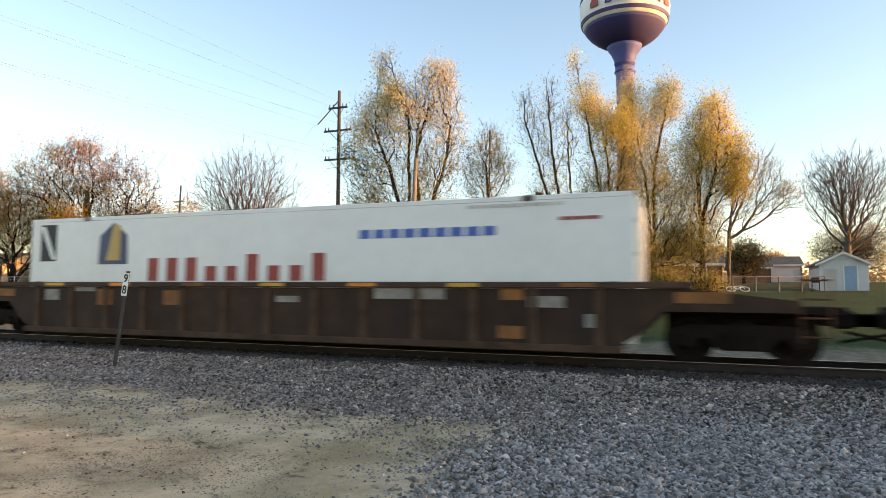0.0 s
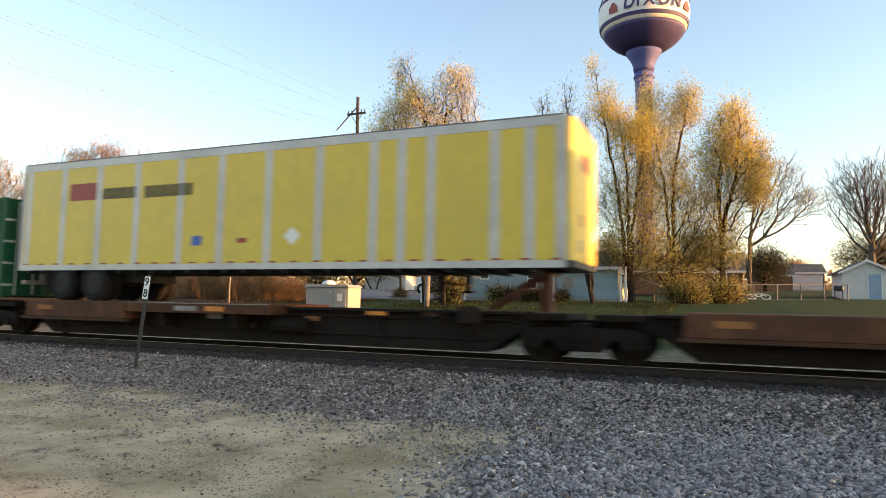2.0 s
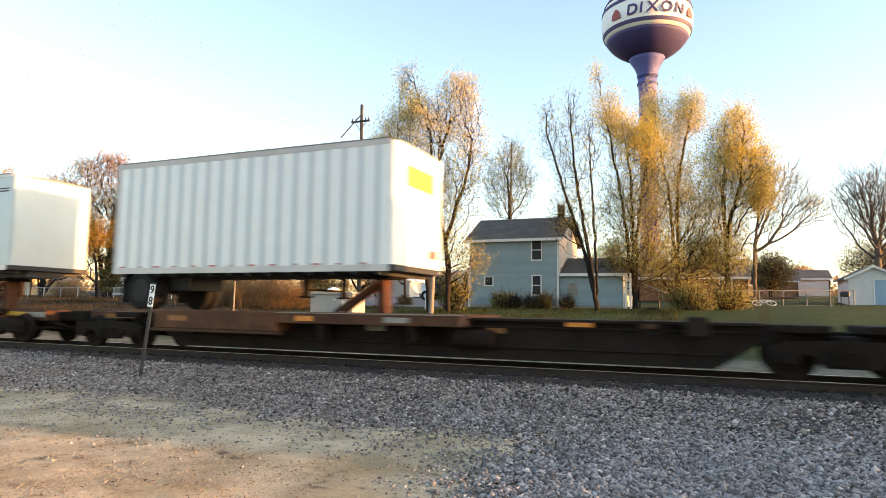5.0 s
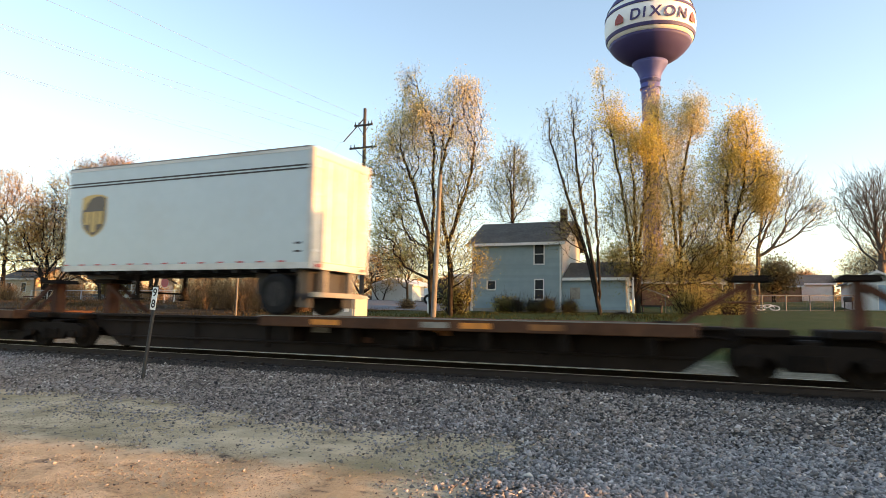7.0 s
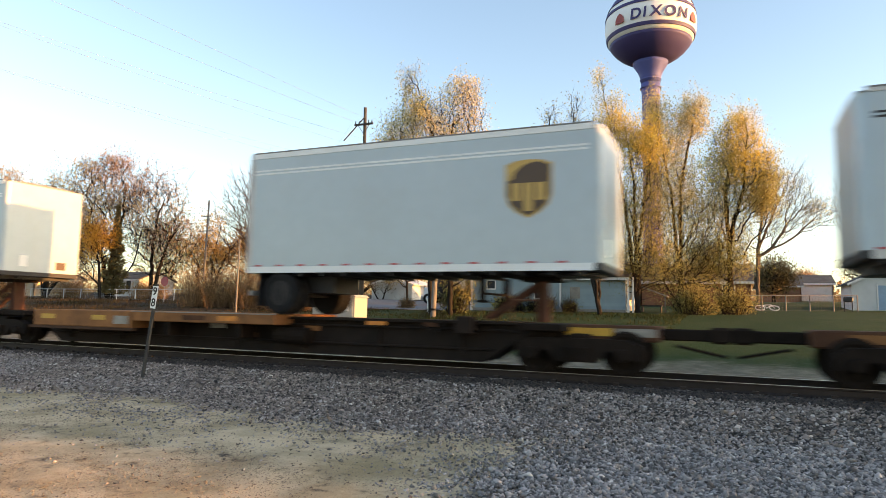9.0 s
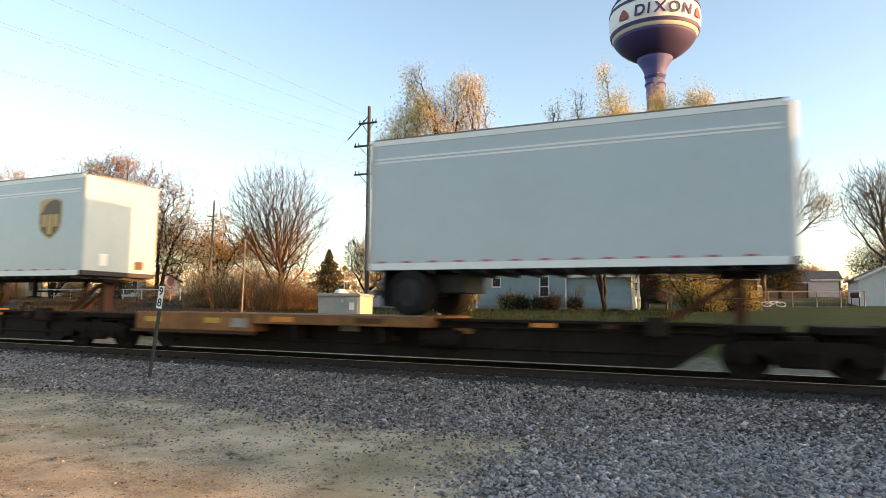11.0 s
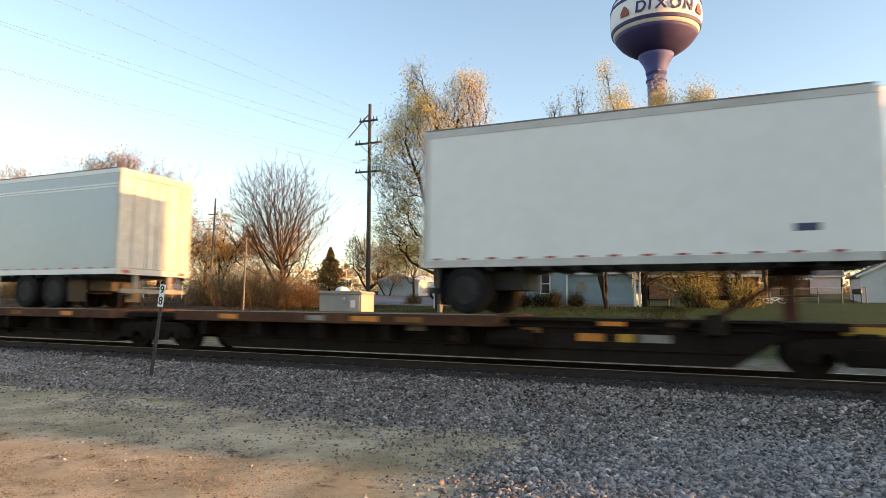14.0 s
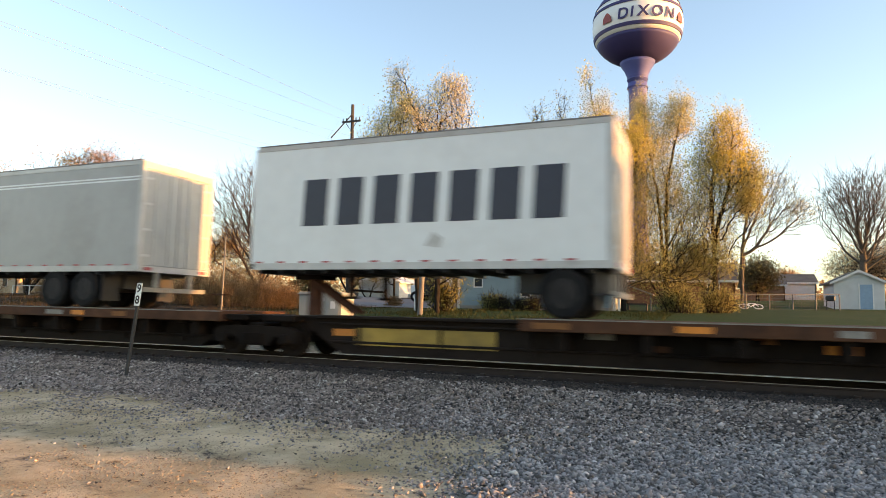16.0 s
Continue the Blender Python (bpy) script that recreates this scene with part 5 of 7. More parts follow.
def crown_tree(x, y, label, stems, lobes, leaf, count, seed, r_tip=0.01, size=0.06, fluff=0.2, twigs=3, bark=None, bf=0.4, low_leaf=None):
    """A tree grown into the lobes of its crown (x, z, half width, half height, shoots): each shoot joins the limb by which its way to the root stays short; stems guide the main limbs."""
    rng = np.random.RandomState(seed)
    t = thing("tree", label, "tree", "", (x, y, float(ground_z(x, y)) - 0.1))
    P, par, path = [np.zeros(3)], [0], [0.0]
    for k, stem in enumerate(stems):
        at, depth = 0, rng.normal(0, 0.35 if k else 0.1)
        for j, (sx, sz) in enumerate(stem):
            a = P[at]
            b = np.array([sx, depth * (j + 1) * 0.6, sz])
            n = max(2, int(np.linalg.norm(b - a) / 0.45))
            for i in range(1, n + 1):
                P.append(a + (b - a) * i / n + rng.normal(0, 0.035, 3) * (i < n)); par.append(at)
                path.append(path[at] + np.linalg.norm(P[-1] - P[at])); at = len(P) - 1
    free = []
    for cx, cz, rx, rz, n in lobes:
        d = rng.normal(0, 1, (n, 3)); d /= np.linalg.norm(d, axis=1)[:, None]
        d *= rng.uniform(0.02, 1, n)[:, None] ** 0.42 * np.where(rng.uniform(0, 1, n) > 0.8, rng.uniform(0.95, 1.4, n), rng.uniform(0.8, 1.08, n))[:, None]
        free.append(np.array([cx, 0, cz]) + d * np.array([rx, min(rx, rz) * 0.85 + 0.2, rz]))
    Q = np.concatenate(free)
    Q = Q[Q[:, 2] > 0.5]
    best, who = np.full(len(Q), 1e9), np.zeros(len(Q), int)

    def offer(k):
        dv = Q - P[k]
        c = np.linalg.norm(dv, axis=1) + bf * path[k] + 0.55 * np.maximum(0, -dv[:, 2])
        m = c < best
        best[m], who[m] = c[m], k
    for k in range(len(P)):
        offer(k)
    left = np.ones(len(Q), bool)
    for _ in range(len(Q)):
        i = int(np.argmin(np.where(left, best, 1e12)))
        k = who[i]
        left[i] = False
        P.append(Q[i]); par.append(k); path.append(path[k] + np.linalg.norm(Q[i] - P[k]))
        best[i] = -1e9
        offer(len(P) - 1)
    P, par = np.array(P), np.array(par)
    load = np.zeros(len(P)); kids = np.bincount(par[1:], minlength=len(P))
    load[kids == 0] = 1
    for k in range(len(P) - 1, 0, -1):
        load[par[k]] += load[k]
    rad = r_tip * np.maximum(load, 1) ** 0.51
    rad[0] = rad[1] * 1.25
    idx = np.arange(1, len(P))
    segs = [(P[par[k]], P[k], min(rad[par[k]], rad[k] * 1.5), rad[k]) for k in idx]
    tips = []
    for k in idx[load[1:] <= 6]:
        d = P[k] - P[par[k]]; d /= np.linalg.norm(d) + 1e-9
        for _ in range(twigs):
            e = d * 0.8 + rng.normal(0, 0.5, 3) + np.array([0, 0, 0.18])
            e = P[k] + e * rng.uniform(0.3, 0.75) * (0.55 + 0.6 * size / 0.06 * 0.5)
            segs.append((P[k] + (P[par[k]] - P[k]) * rng.uniform(0, 0.9), e, r_tip * 0.65, r_tip * 0.35))
            tips += [e, (e + P[k]) / 2]
    stout = max(0.035, r_tip * 4.5)
    raw_mesh("trunk", *tubes([g for g in segs if g[2] >= stout], 7), bark or M_bark, t)
    tagged(raw_mesh("twig_mass", *tubes([g for g in segs if g[2] < stout], 3), bark or M_bark, t), "fine twigs", kind="stuff")
    if leaf and count:
        tp = np.array(tips)
        patch = noise_grid(tp[:, 0] + tp[:, 1], tp[:, 2], 1.0, seed) + rng.normal(0, 0.4, len(tp))
        tp = tp[patch > -0.45]
        top = tp[:, 2].max()
        if low_leaf:
            low = tp[:, 2] + rng.normal(0, 0.8, len(tp)) < top * 0.6
            n = int(count * 0.62)
            tagged(raw_mesh("lower_crown", *leaves(rng, tp[low], n, size, fluff), low_leaf, t), "olive leaves still on the lower limbs")
            tp, count = tp[~low], int(count * 0.48)
        tagged(raw_mesh("crown", *leaves(rng, tp, count, size, fluff), leaf, t), "thinning autumn leaves")
    return t


COTTON = "tall half-bare cottonwood with thinning golden leaves"
RED = "broad tree with sparse russet leaves"
crown_tree(-56.2, 46, RED, (((0.1, 3.6), (1.3, 7.5)), ((-0.8, 4.2), (-4.0, 8.3)), ((3.5, 3.6), (4.9, 7.4))),
           ((-3.0, 10.9, 8.5, 3.7, 900), (-5.7, 8.4, 5.7, 3.6, 300), (1.2, 8.1, 4.6, 4.0, 400), (-1.2, 13.5, 4.7, 1.5, 220)), M_rust_leaf, 17000, 100, r_tip=0.01, size=0.095, fluff=0.26, twigs=3)
crown_tree(-51.5, 47, "leafless brown tree with a few russet leaves", (((-0.4, 5.3), (-0.0, 8.6)), ((1.4, 5.2), (2.7, 7.4))),
           ((-0.0, 8.6, 3.8, 4.9, 700), (2.4, 5.7, 2.8, 3.1, 350), (-1.3, 5.3, 3.0, 2.8, 220)), M_rust_leaf, 6000, 101, r_tip=0.011, size=0.085, fluff=0.2, twigs=3)
crown_tree(-81.9, 52, RED, (((-0.3, 9.2),),),
           ((-0.8, 12.8, 5.6, 3.8, 600), (-1.4, 9.2, 7.4, 4.4, 400)), M_rust_leaf, 9000, 102, r_tip=0.011, size=0.1, fluff=0.3, twigs=3)
crown_tree(-62.7, 44, "broad low tree with orange-brown leaves", (((0.2, 3.6),), ((3.2, 3.0), (3.8, 5.3))),
           ((-0.2, 7.7, 4.1, 2.9, 350), (-2.1, 5.4, 5.0, 2.9, 350), (3.8, 4.4, 3.6, 2.8, 350), (-5.7, 5.5, 4.4, 3.0, 300)), M_orange_leaf, 16000, 103, r_tip=0.011, size=0.085, fluff=0.28, twigs=2)
crown_tree(-52.3, 42, "small tree in bright orange leaf", (((-0.4, 3.4),),),
           ((-0.4, 5.5, 1.3, 2.1, 220), (-1.8, 6.3, 1.6, 1.6, 150), (-2.0, 3.9, 2.1, 1.6, 150)), M_brightorange_leaf, 6500, 104, r_tip=0.009, size=0.08, fluff=0.25)
crown_tree(-44.5, 57.2, "bare round-crowned tree on the bank", (((-0.1, 3.8), (-3.9, 6.7), (-7.3, 8.7)), ((-0.1, 3.5), (-3.3, 9.2), (-5.7, 13.5)), ((-0.2, 4.1), (-1.1, 8.8), (-1.8, 13.9)), ((-0.1, 3.8), (1.5, 9.0), (2.5, 13.0)), ((0.0, 3.3), (3.3, 6.5), (5.4, 8.2)), ((-0.1, 3.2), (-5.0, 5.1), (-7.8, 7.1)), ((0.1, 2.9), (3.7, 4.6), (5.9, 6.4))),
           ((-1.1, 9.5, 6.8, 5.5, 2300), (-1.0, 7.2, 6.6, 3.5, 700)), None, 0, 105, r_tip=0.0115, bark=M_bark3, twigs=3, bf=0.66)
crown_tree(-16.5, 36.4, COTTON, (((-0.1, 3.9), (-0.1, 7.4), (-0.2, 11.1), (-1.4, 14.5)), ((-0.2, 4.9), (-1.7, 9.4), (-2.7, 11.7)), ((0.1, 6.4), (0.2, 10.7), (0.3, 13.2))),
           ((-1.8, 15.0, 0.6, 1.4, 120), (-1.4, 13.2, 1.1, 1.5, 150), (-0.5, 11.9, 2.0, 1.9, 380), (-2.6, 11.5, 1.3, 1.7, 240), (-3.1, 8.7, 1.8, 2.8, 380), (-1.1, 8.6, 2.1, 2.7, 300), (-1.2, 5.2, 2.3, 2.3, 520), (-3.0, 5.4, 1.5, 2.0, 240)), M_gold_leaf, 24000, 106, r_tip=0.0068, size=0.06, fluff=0.2, twigs=2, low_leaf=M_olive_leaf)
crown_tree(-15.5, 37.1, COTTON, (((-0.0, 3.2), (-0.6, 5.7), (-0.9, 9.3), (-0.1, 12.2)), ((-0.2, 4.6), (1.1, 8.1), (1.7, 10.9))),
           ((0.2, 13.9, 1.0, 1.4, 160), (1.1, 13.6, 0.7, 1.5, 110), (-0.2, 12.2, 1.8, 1.9, 260), (1.3, 11.3, 1.0, 2.2, 200), (0.8, 9.0, 1.8, 2.2, 240), (-0.0, 6.9, 2.0, 2.4, 260), (-0.3, 4.1, 1.7, 1.7, 200), (1.4, 3.1, 1.1, 1.1, 110)), M_gold_leaf, 13000, 107, r_tip=0.0075, size=0.06, fluff=0.2, twigs=2, low_leaf=M_olive_leaf)
crown_tree(-17.8, 57, "slender grey tree with sparse leaves behind a house", (((0.1, 6.4), (-0.1, 11.2)),),
           ((0.1, 13.3, 1.5, 2.5, 300), (-1.4, 11.3, 1.4, 2.2, 220), (1.3, 11.1, 1.3, 2.1, 220), (-0.3, 9.1, 2.1, 1.6, 200)), M_olive_leaf, 8000, 108, r_tip=0.008, size=0.065, fluff=0.2, twigs=3)
crown_tree(-7.0, 40.7, "nearly bare many-stemmed tree beside a blue house", (((-0.7, 3.5), (-2.2, 8.2), (-3.2, 11.7), (-3.3, 13.6)), ((-0.6, 4.2), (-1.4, 9.3), (-1.6, 13.0)), ((-0.2, 4.2), (-0.4, 8.1), (-0.6, 11.8)), ((-1.1, 4.6), (-2.5, 6.4))),
           ((-3.1, 11.7, 0.6, 2.2, 90), (-2.1, 10.1, 0.8, 3.0, 130), (-1.5, 12.6, 0.4, 1.9, 70), (-0.5, 10.3, 0.8, 2.2, 140), (-1.4, 7.1, 1.4, 2.6, 220), (-2.2, 5.7, 1.1, 1.6, 110), (-0.4, 5.6, 0.9, 1.8, 110)), M_olive_leaf, 5000, 109, r_tip=0.0095, size=0.055, fluff=0.28, twigs=2)
crown_tree(-5.3, 45.6, "half-bare tree with yellow and olive leaves", (((-0.4, 4.1), (-1.0, 8.8), (-1.7, 12.9), (-2.5, 17.1)), ((-0.1, 4.4), (-0.2, 8.8), (-0.9, 14.0)), ((0.1, 5.2), (0.7, 9.9), (1.0, 13.0))),
           ((-2.4, 16.3, 0.3, 1.2, 25), (-1.8, 13.5, 0.9, 2.1, 150), (-0.8, 11.4, 1.2, 2.4, 240), (0.7, 10.5, 1.3, 2.9, 420), (-1.0, 7.2, 1.7, 2.6, 380), (0.5, 6.2, 1.7, 2.5, 420), (-0.7, 3.5, 1.9, 1.8, 380), (1.2, 3.6, 1.6, 1.8, 260)), M_yellow_leaf, 30000, 110, r_tip=0.008, size=0.062, fluff=0.26, twigs=2, low_leaf=M_olive_leaf)
crown_tree(-2.7, 48.6, "many-stemmed tree with yellow and olive autumn leaves", (((-0.2, 3.7), (-0.5, 8.2), (-1.2, 12.4), (-1.5, 15.4)), ((-0.0, 4.9), (0.1, 9.4), (1.1, 14.3)), ((0.0, 4.5), (1.4, 7.3))),
           ((-1.5, 14.6, 0.7, 1.8, 120), (1.0, 13.9, 1.0, 1.7, 190), (-0.4, 12.4, 1.4, 2.3, 240), (-0.4, 9.2, 2.0, 2.5, 380), (0.3, 6.3, 2.4, 2.5, 620), (1.0, 3.7, 2.6, 2.0, 640), (-0.8, 2.7, 2.1, 1.7, 360)), M_gold_leaf, 34000, 111, r_tip=0.008, size=0.062, fluff=0.26, twigs=2, low_leaf=M_olive_leaf)
crown_tree(0.5, 50.4, "spreading tree in bright yellow leaf", (((-0.0, 4.2), (-0.2, 8.3), (0.3, 12.0)), ((-0.0, 5.0), (1.0, 9.0), (1.3, 13.1)), ((-0.1, 4.2), (-1.3, 7.1))),
           ((0.9, 13.5, 1.3, 1.3, 170), (0.2, 11.9, 1.4, 1.9, 280), (-0.3, 9.9, 1.7, 2.2, 420), (1.4, 10.8, 1.5, 2.2, 330), (1.7, 8.3, 1.4, 2.0, 240), (-0.4, 7.0, 2.0, 2.3, 460), (-0.0, 4.2, 1.8, 2.1, 460), (-1.8, 3.4, 1.7, 1.8, 320), (2.3, 9.6, 1.0, 1.9, 200), (2.2, 7.6, 1.1, 1.5, 160)), M_yellow_leaf, 40000, 112, r_tip=0.008, size=0.064, fluff=0.28, twigs=2, low_leaf=M_olive_leaf)
crown_tree(2.4, 55.4, "spreading nearly bare tree with pale bark", (((0.1, 4.3), (0.4, 6.5), (0.6, 9.2)), ((0.2, 4.3), (2.5, 5.6), (4.0, 7.0)), ((-0.1, 3.5), (-1.5, 4.8), (-1.9, 6.2)), ((0.2, 4.8), (1.6, 8.3))),
           ((0.7, 9.6, 1.3, 2.3, 260), (2.4, 9.1, 1.7, 2.2, 300), (4.0, 7.5, 1.5, 1.4, 220), (1.7, 6.5, 1.5, 1.3, 160), (-1.1, 5.7, 1.0, 1.6, 100)), M_gold_leaf, 3500, 113, r_tip=0.009, size=0.055, bark=M_bark2, twigs=3, bf=0.6)
crown_tree(13.6, 71, "bare grey branching tree in a yard", (((-0.1, 5.1), (-0.7, 8.4)), ((0.2, 5.1), (0.8, 8.8))),
           ((-0.9, 9.2, 2.8, 3.9, 1200), (1.9, 8.8, 2.8, 4.2, 900)), None, 0, 114, r_tip=0.012, bark=M_bark2, twigs=3, bf=0.66)
crown_tree(15.1, 82, "low brown round tree", (((-0.0, 2.7),),),
           ((-0.1, 3.7, 3.1, 2.2, 800), (2.6, 3.9, 2.4, 2.7, 500)), M_rust_leaf, 8000, 115, r_tip=0.013, size=0.1, fluff=0.3)
crown_tree(5.0, 78, "dark round tree behind a fence", (((-0.0, 2.1),),),
           ((-0.0, 2.7, 1.9, 1.9, 500),), M_pine_leaf, 9000, 116, r_tip=0.013, size=0.1, fluff=0.3)
crown_tree(11.8, 114, "small far russet tree", (((-0.1, 2.0),),),
           ((-0.0, 3.4, 1.3, 1.2, 260),), M_rust_leaf, 3500, 117, r_tip=0.015, size=0.12, fluff=0.3)
crown_tree(-42.5, 72, "orange-leaved tree beyond the street", (((-0.0, 2.5),), ((-1.9, 2.6),)),
           ((-1.6, 4.8, 2.0, 2.9, 350), (1.6, 4.0, 2.8, 2.6, 400), (4.0, 3.9, 2.4, 2.5, 350)), M_orange_leaf, 9000, 119, r_tip=0.013, size=0.085, fluff=0.28, twigs=4)
crown_tree(-30.0, 60, "thin olive tree by the street", (((-0.0, 2.1),),),
           ((-0.4, 3.9, 2.2, 2.4, 350),), M_olive_leaf, 4500, 120, r_tip=0.010, size=0.075, fluff=0.25, twigs=4)
crown_tree(-69.8, 72, "thin orange-brown tree beyond the street", (((-0.2, 3.6),),),
           ((-0.3, 6.1, 3.6, 2.6, 350), (4.4, 5.5, 3.5, 2.0, 300), (8.0, 5.9, 2.9, 2.7, 200)), M_orange_leaf, 7000, 121, r_tip=0.014, size=0.1, fluff=0.3, twigs=4)
tree(-34.5, 62.6, 2.5, "small dark twisted ornamental tree", M_pine_leaf, 945, 34, ((-0.5, 0, 1.0), (0.5, 0, 1.0)), levels=3, kids=6, up=0.2, spread=0.6, r=0.1)


BACK = "brown tree in a row behind the houses"
for i, (x, y, h, m) in enumerate(((-80, 56, 13, M_rust_leaf), (-88, 50, 12, M_orange_leaf), (-60, 64, 10, M_orange_leaf), (-70, 66, 11, M_olive_leaf), (-55, 70, 9, M_rust_leaf), (-24, 84, 8, M_olive_leaf), (-14, 88, 7, M_olive_leaf), (26, 80, 9, M_rust_leaf))):
    tree(x, y, h, BACK, m, 6000, 80 + i, ((-0.4, 0, 0.85), (0, 0.1, 1.0), (0.4, 0, 0.9)), levels=3, kids=9, up=0.3, spread=0.6, r=0.16, size=0.131, fluff=0.6, crown=0.08)


# a dense row added out of view further on, to shade the ballast
for i, (y, h) in enumerate(((27.4, 12.0), (30.2, 12.6), (33.6, 12.2), (37.5, 12.8))):
    tree(155 + 2 * (i % 2), y, h, "dense brown tree out of view, added to shade the ballast", M_rust_leaf, 9000, 95 + i, ((-0.1, -0.1, 0.9), (0, 0.08, 1.0), (0.1, -0.05, 0.95)), levels=3, kids=9, up=0.35, spread=0.5, r=0.2, size=0.32, fluff=0.6, crown=0.05)


def far_woods():
    """A low uneven line of brush and trees that closes the distance."""
    rng = np.random.RandomState(77)
    n = 30000
    x = rng.uniform(-230, 130, n)
    y = rng.uniform(118, 150, n)
    top = 3.2 + 1.6 * noise_grid(x, y, 0.22, 31) + 0.8 * noise_grid(x, y, 0.9, 32) + np.clip((-40 - x) / 40, 0, 1) * 3
    z = ground_z(x, y) + np.clip(top, 1.0, 9) * rng.uniform(0, 1, n)
    tips = np.stack([x, y, z], -1)
    V, F = leaves(rng, tips, n, 0.42, 0.3)
    ob = raw_mesh("far_woods", V, F, M_brush, None)
    tagged(ob, "low brown line of distant brush and trees", "woods", kind="stuff")


far_woods()


def evergreen(x, y, h, w, seed):
    rng = np.random.RandomState(seed)
    t = thing("tree", "dark narrow conical evergreen", "tree", "", (x, y, float(ground_z(x, y)) - 0.1))
    part("trunk", rod(bmesh.new(), (0, 0, 0), (0, 0, h), 0.16, 0.02), M_bark, t)
    n = 5200
    z = h * (0.08 + 0.92 * rng.uniform(0, 1, n) ** 1.2)
    a = rng.uniform(0, 6.28, n)
    rr = w * (1 - z / h) * np.sqrt(rng.uniform(0.1, 1, n)) * (0.8 + 0.35 * np.sin(z * 5 + a * 2))
    raw_mesh("crown", *leaves(rng, np.stack([rr * np.cos(a), rr * np.sin(a), z], -1), n, 0.16, 0.05), M_pine_leaf, t)


evergreen(-52.6, 43.6, 9.0, 1.5, 1)
evergreen(-45.0, 67.0, 5.6, 3.4, 2)


def bush(x, y, h, w, leaf, count, seed, label, size=0.09):
    """A bush: many thin stems and small leaves or seed heads."""
    rng = np.random.RandomState(seed)
    t = thing("bush", label, "bush", "", (x, y, float(ground_z(x, y)) - 0.05))
    segs, tips = [], []
    for _ in range(150):
        b = np.array([rng.normal(0, w * 0.3), rng.normal(0, w * 0.25), 0.0])
        d = np.array([b[0] / w * 0.9 + rng.normal(0, 0.2), rng.normal(0, 0.25), 1.0])
        d /= np.linalg.norm(d)
        l = h * rng.uniform(0.55, 1.05) * math.exp(-(b[0] / w) ** 2)
        m = b + d * l * 0.5
        e = m + (d + rng.normal(0, 0.2, 3)) * l * 0.5
        segs += [(b, m, 0.02, 0.014), (m, e, 0.014, 0.005)]
        for f in (0.3, 0.5, 0.7, 0.85, 1.0):
            tips.append(b + (e - b) * f)
            q = b + (e - b) * f
            segs.append((q, q + rng.normal(0, 0.28, 3) + np.array([0, 0, 0.2]), 0.008, 0.003))
    tagged(raw_mesh("twig_mass", *tubes(segs, 3), M_bark if leaf is M_olive_leaf else M_drytwig, t), kind="stuff")
    tagged(raw_mesh("foliage", *leaves(rng, tips, count, size, 0.22), leaf, t), kind="stuff")


for i, (x, y, h, w) in enumerate(((-52.5, 47.5, 1.7, 2.6), (-61.5, 46, 1.7, 2.8), (-71, 45.0, 1.8, 3.0))):
    bush(x, y, h, w, M_brush, 5200, 120 + i, "dark tangled undergrowth below the trees", 0.06)
BR = "dense dry orange-brown brush on the bank"
for i, (x, y, h, w) in enumerate(((-34.6, 35.6, 2.7, 2.0), (-32.4, 35.8, 2.9, 2.1), (-30.3, 36.0, 3.0, 2.1), (-28.4, 36.6, 2.5, 1.8), (-26.9, 37.2, 1.6, 1.3))):
    bush(x, y, h, w, M_brush, 11000, 40 + i, BR, 0.032)
bush(-14.2, 43.6, 1.0, 0.6, M_olive_leaf, 900, 53, "low brown garden bush by the house")
bush(-1.9, 45.2, 1.8, 1.4, M_olive_leaf, 5200, 51, "olive-leaved bush below the trees", 0.055)
bush(0.6, 46.6, 1.8, 1.3, M_olive_leaf, 4200, 52, "olive green bush below the trees", 0.055)
bush(-15.9, 39.0, 2.6, 0.8, M_olive_leaf, 1600, 54, "leafy shoots at the foot of a tree")
for i, (x, y, h) in enumerate(((-13.2, 43.4, 0.9), (-12.1, 43.9, 0.7), (-11.0, 43.2, 1.0), (-9.6, 43.8, 0.7))):
    bush(x, y, h, 0.5, M_olive_leaf, 500, 170 + i, "low weedy garden plant before the house", 0.05)
def weeds(name, label, x0, x1, n, tall, material, seed):
    """A strip of low weeds and grass tufts along the bank before the houses."""
    rng = np.random.RandomState(seed)
    x, y = rng.uniform(x0, x1, n), rng.uniform(26, 43, n)
    ok = noise_grid(x, y, 0.9, 61) + rng.normal(0, 0.5, n) > 0.1
    x, y = x[ok], y[ok]
    h = rng.uniform(0.05, tall, len(x))
    a = rng.uniform(0, 6.28, len(x))
    u = np.stack([np.cos(a), np.sin(a), 0 * a], -1) * rng.uniform(0.01, 0.035, len(x))[:, None]
    c = np.stack([x, y, ground_z(x, y) - 0.03], -1)
    tip = c + np.stack([rng.normal(0, 0.3, len(x)) * h, rng.normal(0, 0.3, len(x)) * h, h], -1)
    V = np.stack([c - u, c + u, tip], 1).reshape(-1, 3)
    tagged(raw_mesh(name, V, np.arange(len(V)).reshape(-1, 3), material, None), label, "weeds", kind="stuff")


weeds("lawn_weeds", "low green and dry weeds before the house", -24, -2, 26000, 0.2, leaf_mat("dry_weed_green", (0.022, 0.040, 0.010), (0.050, 0.052, 0.022), (0.018, 0.030, 0.009)), 9)
weeds("bank_weeds", "dull brown dead weeds on the bank", -62, -22, 42000, 0.32, leaf_mat("dead_weed_brown", (0.060, 0.044, 0.024), (0.085, 0.062, 0.034), (0.030, 0.030, 0.014)), 10)
bush(-22.5, 45.0, 0.6, 0.5, M_brush, 500, 55, "small dry tuft by the street")

